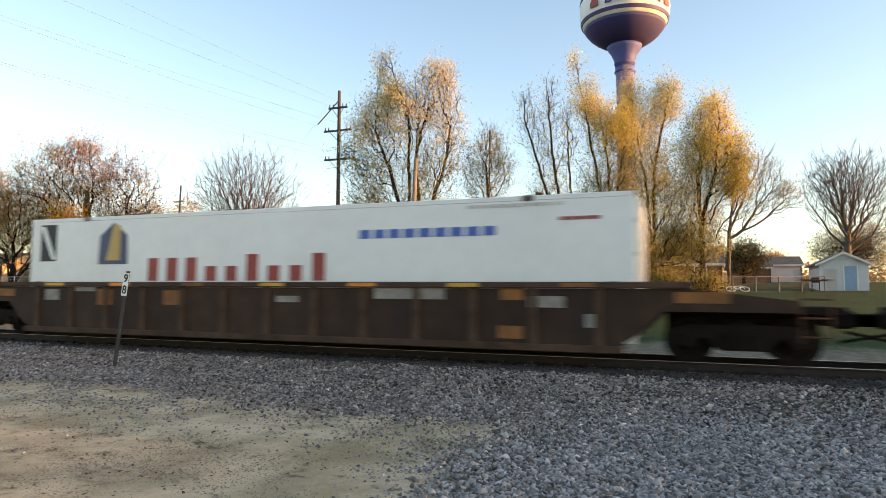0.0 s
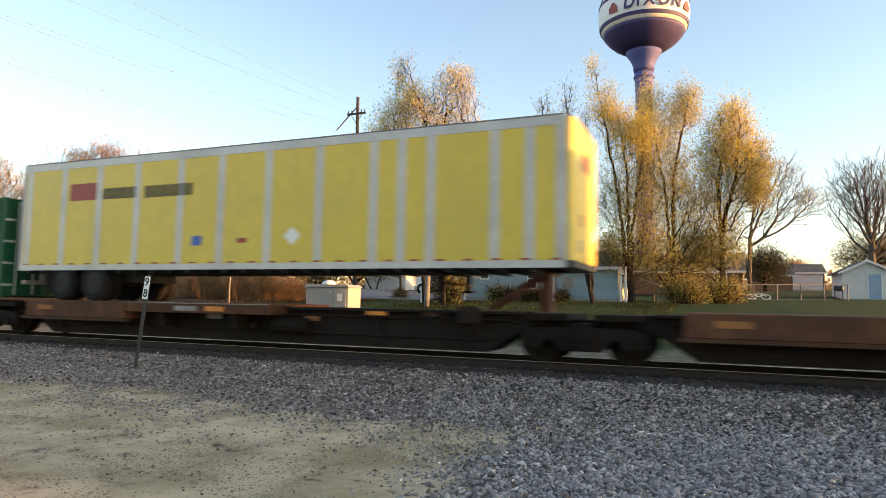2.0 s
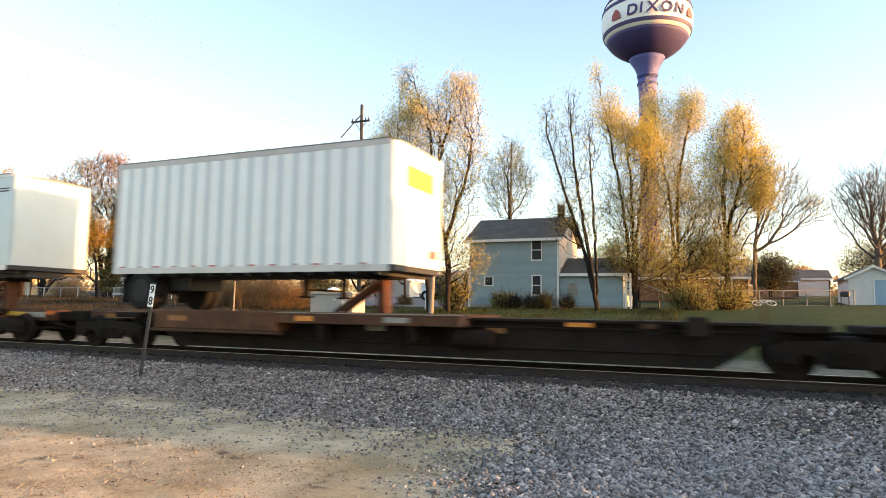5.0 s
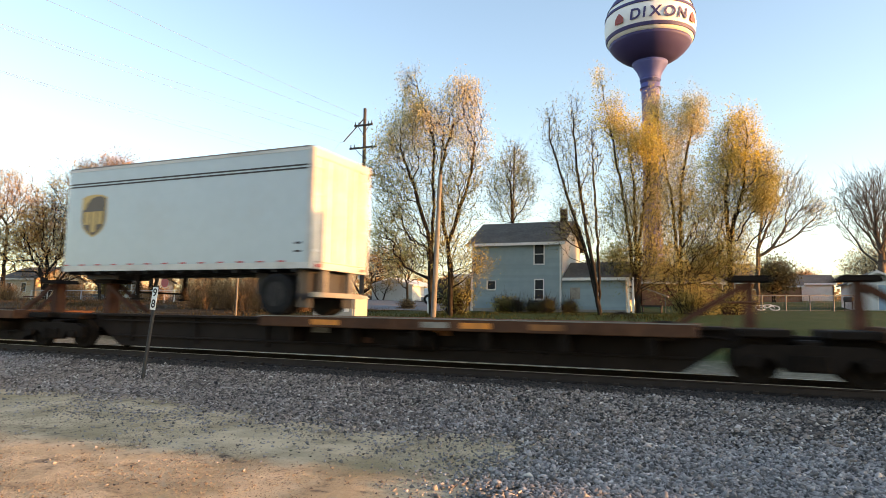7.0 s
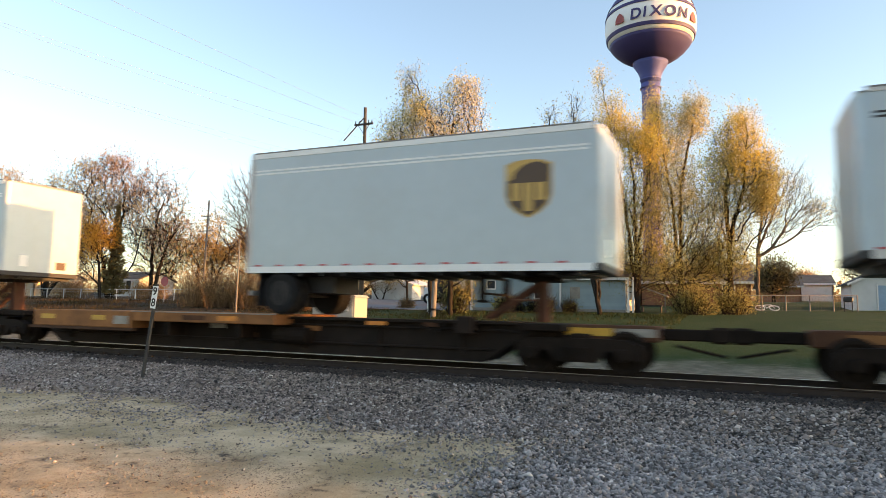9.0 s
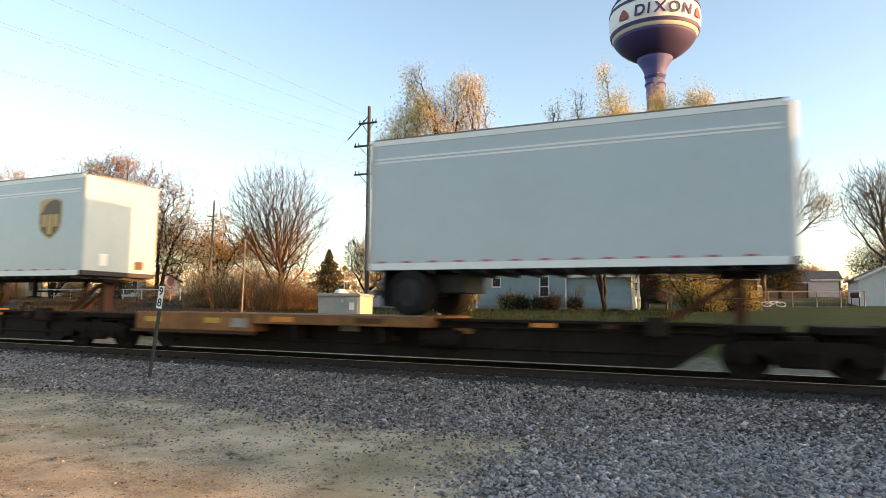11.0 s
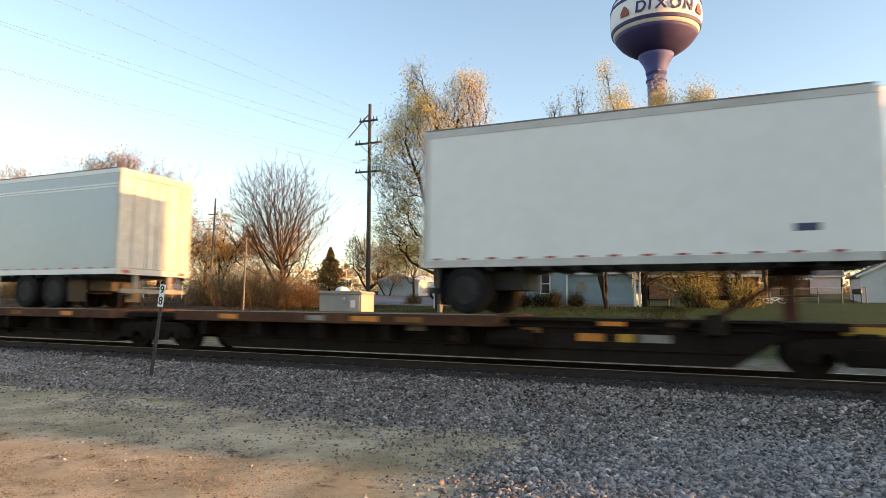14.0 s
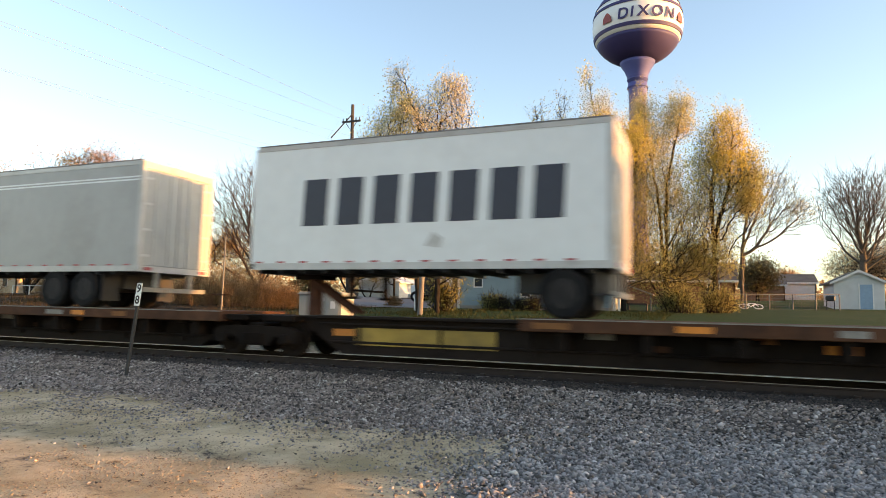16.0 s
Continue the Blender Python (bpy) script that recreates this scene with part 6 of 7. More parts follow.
# ---- water tower ----
def water_tower():
    t = thing("water_tower", "white and purple single-pedestal water tower with the town name", "water tower", "", (-10.7, 113.2, 3.6))
    white = mat("tower_white", (0.78, 0.78, 0.78), 0.6, var=0.05, scale=0.5)
    purple = mat("tower_purple", (0.040, 0.034, 0.135), 0.65, var=0.1, scale=0.5)
    violet = mat("tower_violet", (0.068, 0.082, 0.27), 0.65, var=0.1, scale=0.5)
    b = -3.6
    part("bowl", lathe(bmesh.new(), [(2.9, 44.7 + b), (4.1, 45.3 + b), (5.1, 45.95 + b), (5.9, 46.65 + b), (6.6, 47.5 + b), (6.85, 47.95 + b)], 64), purple, t, "dark purple lower bowl", True)
    tank = part("tank", lathe(bmesh.new(), [(6.85, 47.95 + b), (7.2, 48.7 + b), (7.5, 49.8 + b), (7.6, 50.9 + b), (7.5, 52.2 + b), (7.2, 53.4 + b), (6.65, 54.7 + b), (5.6, 56.0 + b), (4.0, 57.0 + b), (2.0, 57.7 + b), (0.3, 57.9 + b)], 64), white, t, "white tank with bands", True)
    for r0, z0, r1, z1 in ((7.22, 48.55, 7.38, 49.1), (7.5, 52.5, 7.4, 53.0), (7.1, 53.9, 6.3, 55.2)):
        part("band", lathe(bmesh.new(), [(r0 + 0.06, z0 + b), (r1 + 0.06, z1 + b), (r1 - 0.04, z1 + b), (r0 - 0.04, z0 + b)], 64), purple, tank)
    part("neck", lathe(bmesh.new(), [(1.6, 41.0 + b), (1.75, 42.2 + b), (2.2, 43.3 + b), (2.8, 44.2 + b), (2.95, 44.72 + b)], 48), violet, t, "", True)
    part("stem", lathe(bmesh.new(), [(3.2, 0), (2.6, 1.5), (1.9, 5), (1.5, 10), (1.42, 16), (1.42, 33), (1.5, 35.5), (1.6, 37.4)], 48), violet, t, "violet pedestal", True)
    for z in (40.1, 41.6):
        part("collar", lathe(bmesh.new(), [(1.6, z + b), (1.76, z + b), (1.76, z + 0.2 + b), (1.6, z + 0.2 + b)], 48), violet, t)
    face = math.atan2(-113.2, 10.7)
    for ch, deg in (("D", -17.5), ("I", -6.5), ("X", 6.5), ("O", 24.0), ("N", 42.0)):
        cu = bpy.data.curves.new("letter", "FONT")
        cu.body, cu.size, cu.align_x, cu.extrude, cu.offset, cu.shear = ch, 2.5, "CENTER", 0.03, 0.05, 0.12
        tmp = bpy.data.objects.new("letter", cu)
        me = bpy.data.meshes.new_from_object(tmp)
        bpy.data.objects.remove(tmp)
        me.materials.clear()
        me.materials.append(purple)
        ob = new("letter", me)
        ob.parent = tank
        a = face + radians(deg)
        ob.matrix_basis = Matrix.Translation((math.cos(a) * 7.68, math.sin(a) * 7.68, 49.75 + b)) @ Matrix.Rotation(a + math.pi / 2, 4, "Z") @ Matrix.Rotation(radians(90), 4, "X")
    for deg in (-39, 63):
        a = face + radians(deg)
        bm = prism(bmesh.new(), [(-0.9, 0), (0.9, 0), (0.8, 0.9), (0.35, 1.5), (0, 1.75), (-0.35, 1.5), (-0.8, 0.9)], -0.03, 0.03)
        o = part("petal_emblem", bm, M_maroon, tank, "dark red emblem")
        o.matrix_basis = Matrix.Translation((math.cos(a) * 7.68, math.sin(a) * 7.68, 49.75 + b)) @ Matrix.Rotation(a + math.pi / 2, 4, "Z")


water_tower()

# ---- houses ----
def wall_with_holes(bm, x0, x1, z0, z1, holes, y0, y1):
    """A wall in the x-z plane, y0 to y1 thick, left open at holes (x0, x1, z0, z1)."""
    xs = sorted({x0, x1, *[h[0] for h in holes], *[h[1] for h in holes]})
    zs = sorted({z0, z1, *[h[2] for h in holes], *[h[3] for h in holes]})
    for a, b in zip(xs, xs[1:]):
        for c, d in zip(zs, zs[1:]):
            if not any(h[0] <= (a + b) / 2 <= h[1] and h[2] <= (c + d) / 2 <= h[3] for h in holes):
                box(bm, a, b, y0, y1, c, d)
    bmesh.ops.remove_doubles(bm, verts=bm.verts, dist=0.0005)


def siding(t, x0, x1, z0, z1, holes, y, m, step=0.2):
    """Lapped clapboards in front of a wall."""
    n = int((z1 - z0) / step)
    for i in range(n):
        a, b = z0 + i * step, z0 + (i + 1) * step
        cuts = [(x0, x1)]
        for h in holes:
            if h[3] > a and h[2] < b:
                cuts = [q for c0, c1 in cuts for q in ((c0, min(c1, h[0] - 0.08)), (max(c0, h[1] + 0.08), c1)) if q[1] - q[0] > 0.05]
        for c0, c1 in cuts:
            bm = bmesh.new()
            v = [bm.verts.new(p) for p in ((c0, y - 0.03, a), (c1, y - 0.03, a), (c1, y - 0.008, b), (c0, y - 0.008, b), (c0, y, a), (c1, y, a))]
            bm.faces.new(v[:4]); bm.faces.new((v[0], v[4], v[5], v[1]))
            part("clapboard", bm, m, t)


M_bluewall = mat("blue_grey_siding", (0.215, 0.29, 0.32), 0.7, var=0.08, scale=2, rand=0.05)
M_roof = mat("dark_shingles", (0.085, 0.077, 0.066), 0.9, var=0.35, scale=6, bump=0.5, bscale=25)
M_trimw = mat("white_trim", (0.66, 0.66, 0.64), 0.6, var=0.08)
M_glass = mat("dark_window_glass", (0.03, 0.035, 0.04), 0.3, var=0.05, spec=0.12)
M_brick = mat("brown_brick", (0.20, 0.10, 0.06), 0.85, var=0.3, scale=5, bump=0.3)
M_chimney = mat("sooty_brown_brick", (0.085, 0.062, 0.048), 0.9, var=0.3, scale=6, bump=0.3)
M_siding2 = mat("pale_siding", (0.52, 0.54, 0.54), 0.7, var=0.08, scale=2)
M_cream = mat("cream_siding", (0.50, 0.44, 0.32), 0.7, var=0.08, scale=2)
M_asphalt = mat("asphalt", (0.16, 0.16, 0.165), 0.9, var=0.2, scale=3, bump=0.3, dirt=(0.10, 0.10, 0.10, 0.6))
M_wood = mat("weathered_pole_wood", (0.045, 0.043, 0.041), 0.9, var=0.3, scale=6, bump=0.4)
M_palewood = mat("pale_pole_wood", (0.15, 0.145, 0.135), 0.85, var=0.2, scale=6, bump=0.4)


def window(t, x0, x1, z0, z1, y, sash=True):
    w = part("window", bx(x0, x1, y - 0.01, y + 0.03, z0, z1), M_glass, t, "dark sash window")
    f = 0.09
    part("window_frame", bx(x0 - f, x0, y - 0.06, y + 0.02, z0 - f, z1 + f), M_trimw, w)
    part("window_frame", bx(x1, x1 + f, y - 0.06, y + 0.02, z0 - f, z1 + f), M_trimw, w)
    part("window_head", bx(x0, x1, y - 0.06, y + 0.02, z1, z1 + f), M_trimw, w)
    part("window_sill", bx(x0, x1, y - 0.10, y + 0.02, z0 - f, z0), M_trimw, w)
    if sash:
        part("meeting_rail", bx(x0, x1, y - 0.03, y - 0.012, (z0 + z1) / 2 - 0.03, (z0 + z1) / 2 + 0.03), M_trimw, w)


def gable_roof(t, x0, x1, y0, y1, ze, zr, over=0.35, th=0.14):
    """Two roof slopes with the ridge along x."""
    ym = (y0 + y1) / 2
    k = (zr - ze) / (ym - y0)
    for s in (-1, 1):
        ya = y0 - over if s < 0 else y1 + over
        za = ze - over * k
        bm = bmesh.new()
        v = [bm.verts.new(p) for p in ((x0 - over, ya, za), (x1 + over, ya, za), (x1 + over, ym, zr), (x0 - over, ym, zr), (x0 - over, ya, za + th), (x1 + over, ya, za + th), (x1 + over, ym, zr + th), (x0 - over, ym, zr + th))]
        for f in ((0, 1, 2, 3), (4, 7, 6, 5), (0, 4, 5, 1), (1, 5, 6, 2), (2, 6, 7, 3), (3, 7, 4, 0)):
            bm.faces.new([v[i] for i in f])
        bmesh.ops.recalc_face_normals(bm, faces=bm.faces)
        r = part("roof", bm, M_roof, t, "dark shingled roof slope")
        part("eave_trim", bx(x0 - over, x1 + over, ya - 0.04 if s < 0 else ya, ya if s < 0 else ya + 0.04, za - 0.06, za + th), M_trimw, r)


def gable_end(t, x, y0, y1, z0, ze, zr, m, th=0.15):
    bm = bmesh.new()
    ym = (y0 + y1) / 2
    a = [bm.verts.new((x, y, z)) for y, z in ((y0, z0), (y1, z0), (y1, ze), (ym, zr), (y0, ze))]
    b = [bm.verts.new((x - th, y, z)) for y, z in ((y0, z0), (y1, z0), (y1, ze), (ym, zr), (y0, ze))]
    bm.faces.new(a); bm.faces.new(b[::-1])
    for i in range(5):
        bm.faces.new((a[i], b[i], b[(i + 1) % 5], a[(i + 1) % 5]))
    bmesh.ops.recalc_face_normals(bm, faces=bm.faces)
    return part("gable_wall", bm, m, t)


def blue_house():
    t = thing("house", "two-storey blue-grey clapboard house with a dark shingled roof", "house")
    Y0, Y1 = 45.0, 51.5
    x0, x1 = -17.123, -10.435
    zb, ze, zr = 1.25, 6.359, 8.126
    H = [(-12.358, -11.696, 4.795, 6.175), (-12.309, -11.733, 2.298, 3.624), (-15.893, -15.324, 2.976, 3.556)]
    bm = bmesh.new()
    wall_with_holes(bm, x0, x1, zb, ze, H, Y0, Y0 + 0.15)
    part("front_wall", bm, M_bluewall, t)
    siding(t, x0, x1, zb + 0.35, ze, H, Y0, M_bluewall)
    part("foundation", bx(x0, x1, Y0 - 0.02, Y0, zb - 0.2, zb + 0.33), M_tie, t)
    part("back_wall", bx(x0, x1, Y1 - 0.15, Y1, zb, ze), M_bluewall, t)
    # right gable takes paler siding: the sun on it is put into the colour
    gable_end(t, x1, Y0, Y1, zb, ze, zr, M_siding2)
    gable_end(t, x0 + 0.15, Y0, Y1, zb, ze, zr, M_bluewall)
    for h in H:
        window(t, *h, Y0 + 0.05, h[3] - h[2] > 1)
    for x in (x0 - 0.02, x1 - 0.1):
        part("corner_board", bx(x, x + 0.12, Y0 - 0.045, Y0 - 0.031, zb, ze), M_trimw, t)
    gable_roof(t, x0, x1, Y0, Y1, ze, zr)
    ch = part("chimney", bx(x1 - 0.75, x1 - 0.3, 48.0, 48.5, zr - 0.3, 9.074), M_chimney, t)
    part("chimney_cap", bx(x1 - 0.8, x1 - 0.25, 47.95, 48.55, 9.074, 9.074 + 0.1), M_tie, ch)
    # lower wing
    wx, we, wr = -6.069, 3.774, 4.911
    part("wing_wall", bx(x1 + 0.01, wx, 45.2, 45.35, zb, we), M_bluewall, t)
    siding(t, x1 + 0.01, wx, zb + 0.35, we, [], 45.2, M_bluewall)
    # wing gable is paler as well, with its sunlight in the colour
    gable_end(t, wx + 0.02, 45.2, 50.2, zb, we, wr, M_siding2)
    gable_roof(t, x1 + 0.4, wx, 45.2, 50.2, we, wr, 0.3)
    part("wing_foundation", bx(x1, wx, 45.17, 45.2, zb - 0.2, zb + 0.33), M_tie, t)
    for dx in (0.15, 0.45):
        part("porch_post", bx(wx + dx, wx + dx + 0.12, 45.0, 45.12, zb, we), M_trimw, t)
    part("dryer_vent", bx(x1 + 0.6, x1 + 1.3, 45.16, 45.168, 2.3, 3.1), M_stencil, t)
    # porch on the other side
    px = -18.513
    part("porch_roof", bx(px - 0.2, x0 - 0.05, 45.2, 48, 3.85, 4.0), M_roof, t)
    part("porch_eave", bx(px - 0.25, x0 - 0.05, 45.15, 45.2, 3.78, 4.02), M_trimw, t)
    for x in (px, (px + x0) / 2, x0 - 0.2):
        part("porch_post", bx(x, x + 0.1, 45.25, 45.35, zb, 3.85), M_trimw, t)
    part("porch_rail", bx(px, x0 - 0.05, 45.25, 45.32, 2.0, 2.1), M_trimw, t)
    part("porch_lattice", bx(px, x0 - 0.05, 45.27, 45.3, zb - 0.2, 1.75), M_stencil, t)
    part("porch_back", bx(px, x0 - 0.05, 47.4, 47.5, zb, 3.85), M_glass, t)


blue_house()


def simple_house(x0, x1, y0, y1, h, rise, wall, label, holes=(), door=None):
    t = thing("house", label, "house")
    zb = float(ground_z((x0 + x1) / 2, y0)) - 0.1
    bm = bmesh.new()
    H = [(x0 + a, x0 + b, zb + c, zb + d) for a, b, c, d in holes]
    wall_with_holes(bm, x0, x1, zb, zb + h, H, y0, y0 + 0.15)
    part("front_wall", bm, wall, t)
    part("back_wall", bx(x0, x1, y1 - 0.15, y1, zb, zb + h), wall, t)
    gable_end(t, x1, y0, y1, zb, zb + h, zb + h + rise, wall)
    gable_end(t, x0 + 0.15, y0, y1, zb, zb + h, zb + h + rise, wall)
    for q in H:
        window(t, *q, y0 + 0.05, False)
    if door:
        a, b, m = door
        d = part("door", bx(x0 + a, x0 + b, y0 - 0.04, y0 - 0.005, zb + 0.1, zb + 2.1), m, t)
        part("door_frame", bx(x0 + a - 0.08, x0 + a, y0 - 0.05, y0 - 0.003, zb + 0.1, zb + 2.18), M_trimw, t)
        part("door_frame", bx(x0 + b, x0 + b + 0.08, y0 - 0.05, y0 - 0.003, zb + 0.1, zb + 2.18), M_trimw, t)
    gable_roof(t, x0, x1, y0, y1, zb + h, zb + h + rise, 0.3)
    return t


def gable_shed(x0, x1, y0, y1, h, rise, wall, label, door=None, roofm=None):
    """A small building whose gable faces the track."""
    t = thing("shed", label, "shed")
    zb = float(ground_z((x0 + x1) / 2, y0)) - 0.1
    xm = (x0 + x1) / 2
    part("front_wall", prism(bmesh.new(), [(x0, zb), (x1, zb), (x1, zb + h), (xm, zb + h + rise), (x0, zb + h)], y0, y0 + 0.12), wall, t)
    part("back_wall", prism(bmesh.new(), [(x0, zb), (x1, zb), (x1, zb + h), (xm, zb + h + rise), (x0, zb + h)], y1 - 0.12, y1), wall, t)
    part("side_wall", bx(x0, x0 + 0.12, y0 + 0.12, y1 - 0.12, zb, zb + h), wall, t)
    part("side_wall", bx(x1 - 0.12, x1, y0 + 0.12, y1 - 0.12, zb, zb + h), wall, t)
    k = rise / (xm - x0)
    for s in (-1, 1):
        e = x0 - 0.3 if s < 0 else x1 + 0.3
        ze = zb + h - 0.3 * k
        pts = [(e, ze), (xm, zb + h + rise), (xm, zb + h + rise + 0.12), (e, ze + 0.12)]
        part("roof", prism(bmesh.new(), pts, y0 - 0.25, y1 + 0.25), roofm or M_roof, t)
        part("barge_board", prism(bmesh.new(), [(e, ze - 0.08), (xm, zb + h + rise - 0.08), (xm, zb + h + rise + 0.1), (e, ze + 0.1)], y0 - 0.29, y0 - 0.252), M_trimw, t)
    if door:
        a, b, m = door
        d = part("door", bx(x0 + a, x0 + b, y0 - 0.03, y0 - 0.004, zb + 0.1, zb + 2.0), m, t)
        for c0, c1 in ((a - 0.08, a), (b, b + 0.08)):
            part("door_frame", bx(x0 + c0, x0 + c1, y0 - 0.05, y0 - 0.003, zb + 0.1, zb + 2.08), M_trimw, t)
    return t


M_doorblue = mat("blue_door_paint", (0.22, 0.33, 0.45), 0.6, var=0.1)
gable_shed(-36.2, -31.2, 63.6, 70, 1.75, 0.75, M_siding2, "low pale blue-grey garage across the street", roofm=M_trimw)
gable_shed(9.2, 12.6, 59.0, 64, 2.2, 0.85, M_siding2, "pale weathered shed with a blue door", (1.75, 2.6, M_doorblue))
simple_house(-7.0, 2.2, 62.0, 69.0, 2.3, 1.7, M_brick, "low brown brick house with a grey roof", ((7.0, 7.9, 1.0, 2.0),))
simple_house(4.0, 8.6, 88.0, 95.0, 2.0, 1.3, M_brick, "low far house with a dark roof")
simple_house(8.8, 13.0, 96.0, 103.0, 2.4, 1.2, M_siding2, "far pale house with a dark roof")
simple_house(-88.9, -81.9, 56.0, 63.0, 2.6, 1.6, M_cream, "cream house behind autumn trees", ((1.5, 2.4, 0.9, 2.0), (4.4, 5.3, 0.9, 2.0)))
simple_house(-71.2, -65.7, 58.0, 63.5, 2.2, 1.0, M_siding2, "white house half hidden by trees", ((1.0, 1.8, 0.9, 2.1), (3.4, 4.2, 0.9, 2.1)))

# ---- street ----
def street():
    vs, fs = [], []
    path = [(-20.6, 41.0, 3.0), (-23.4, 46.0, 3.8), (-26.0, 51.0, 4.6), (-28.6, 56.0, 6.0), (-31.0, 61.0, 8.0)]
    for x, y, w in path:
        for k in range(9):
            q = x - w + 2 * w * k / 8
            vs.append((q, y, float(ground_z(q, y)) + 0.09))
    for i in range(len(path) - 1):
        for k in range(8):
            a = i * 9 + k
            fs.append((a, a + 1, a + 10, a + 9))
    tagged(mesh_part("road", vs, fs, M_asphalt), "grey worn asphalt side street", "road", kind="structure")


street()

# ---- poles and wires ----
M_fence = mat("dull_galvanised_wire", (0.16, 0.16, 0.16), 0.7, 0.2, var=0.15)

def utility_pole():
    t = thing("utility_pole", "tall dark wooden power pole with three crossarms", "utility pole", "", (-25.6, 43.4, 1.1))
    top = 15.8
    part("pole", rod(bmesh.new(), (0, 0, 0), (0.35, -0.9, top), 0.19, 0.12, 12), M_wood, t)
    for z, w in ((14.45, 0.82), (12.7, 1.2), (10.5, 1.15)):
        fx, fy = 0.35 * z / top, -0.9 * z / top
        a = part("crossarm", bx(fx - w, fx + w, fy - 0.24, fy - 0.12, z - 0.07, z + 0.07, 0.01), M_wood, t)
        for x in (-w + 0.1, -w + 0.4, w - 0.4, w - 0.1):
            bm = bmesh.new()
            rod(bm, (fx + x, fy - 0.18, z + 0.07), (fx + x, fy - 0.18, z + 0.30), 0.05, 0.03)
            part("insulator", bm, M_wood, a)
        bm = bmesh.new()
        for s in (-1, 1):
            beam(bm, (fx, fy - 0.16, z - 0.75), (fx + s * w * 0.6, fy - 0.18, z - 0.06), 0.03, 0.04)
        part("brace", bm, M_wood, a)
    part("guy_arm", beam(bmesh.new(), (0.33, -0.95, 15.0), (-1.25, -1.3, 13.2), 0.07, 0.07), M_wood, t)
    return t


utility_pole()


def wire(a, b, sag):
    pts = []
    for i in range(25):
        f = i / 24
        p = Vector(a).lerp(Vector(b), f)
        p.z -= sag * 4 * f * (1 - f)
        pts.append(np.array(p))
    d = Vector(b) - Vector(a)
    u = np.array(d.cross(Vector((0, 0, 1))).normalized()) * 0.006
    w = np.array([0, 0, 0.006])
    V = np.array([p + q for p in pts for q in (u, w, -u, -w)])
    F = np.array([(i * 4 + k, i * 4 + (k + 1) % 4, i * 4 + 4 + (k + 1) % 4, i * 4 + 4 + k) for i in range(24) for k in range(4)])
    ob = raw_mesh("power_wire", V, F, M_fence, None)
    tagged(ob, "thin overhead power wire from a wooden pole", "wire", "overhead wires")


for (a, b) in (((-26.0, 42.0, 15.75), (-30.0, -4.0, 15.4)), ((-24.6, 42.0, 15.75), (-27.2, -4.0, 15.9)), ((-26.3, 42.2, 14.0), (-36.0, -4.0, 15.6)), ((-24.2, 42.2, 14.0), (-34.0, -4.0, 14.4)), ((-26.3, 42.4, 11.8), (-35.0, -4.0, 13.2)), ((-24.2, 42.4, 11.8), (-33.5, -4.0, 12.2))):
    wire(a, b, 0.5)
for (a, b) in (((-26.0, 42.0, 15.75), (-70.0, 90.0, 18)), ((-24.4, 42.2, 14.0), (-70.0, 92.0, 16))):
    wire(a, b, 1.2)


def simple_pole(x, y, h, r, m, label, lean=0.0, arms=()):
    t = thing("utility_pole", label, "utility pole", "", (x, y, float(ground_z(x, y)) - 0.1))
    part("pole", rod(bmesh.new(), (0, 0, 0), (lean, 0, h), r, r * 0.72, 12), m, t)
    for z, w in arms:
        part("crossarm", bx(lean * z / h - w, lean * z / h + w, -0.2, -0.1, z - 0.05, z + 0.05), m, t)
    return t


simple_pole(-15.65, 34.8, 8.6, 0.16, M_palewood, "pale weathered wooden pole by the cottonwoods", 0.3)
simple_pole(-22.1, 71.0, 18.0, 0.14, M_wood, "dark wooden pole behind the house", 0.15, ((15.2, 0.6),))
simple_pole(-51.6, 54.0, 10.8, 0.13, M_palewood, "thin wooden pole with small crossarms", 0.2, ((7.4, 1.0), (9.0, 0.6)))
simple_pole(-23.5, 27.0, 4.6, 0.05, M_palewood, "thin weathered grey post", 0.05)


def signal_cabinet():
    t = thing("signal_cabinet", "pale grey-green steel signal cabinet with a domed vent", "cabinet", "", (-16.35, 26.0, float(ground_z(-16.3, 26.0)) - 0.05), 8)
    m = mat("pale_grey_green_paint", (0.30, 0.32, 0.305), 0.5, var=0.06, scale=3, dirt=(0.30, 0.31, 0.28, 0.4))
    zt = 1.95 - float(ground_z(-16.3, 26.0))
    part("body", bx(-1.15, 0.95, -0.75, 0.75, 0, zt - 0.12, 0.02), m, t)
    part("roof", prism(bmesh.new(), [(-1.22, zt - 0.12), (1.02, zt - 0.12), (0.9, zt), (-1.1, zt)], -0.83, 0.83), m, t, "shallow overhanging roof")
    part("door", bx(0.25, 0.85, -0.775, -0.752, 0.1, zt - 0.2, 0.01), m, t)
    part("notice", bx(0.42, 0.66, -0.782, -0.776, zt - 0.75, zt - 0.42), M_white, t, "white notice")
    d = lathe(bmesh.new(), [(0.32, zt), (0.34, zt + 0.05), (0.26, zt + 0.16), (0.1, zt + 0.22), (0.02, zt + 0.23)], 20, "z", (-0.35, 0, 0))
    part("vent_dome", d, M_white, t, "white domed vent", True)
    part("latch", bx(0.0, 0.12, -0.78, -0.75, zt - 0.4, zt - 0.28), M_steel, t)


signal_cabinet()


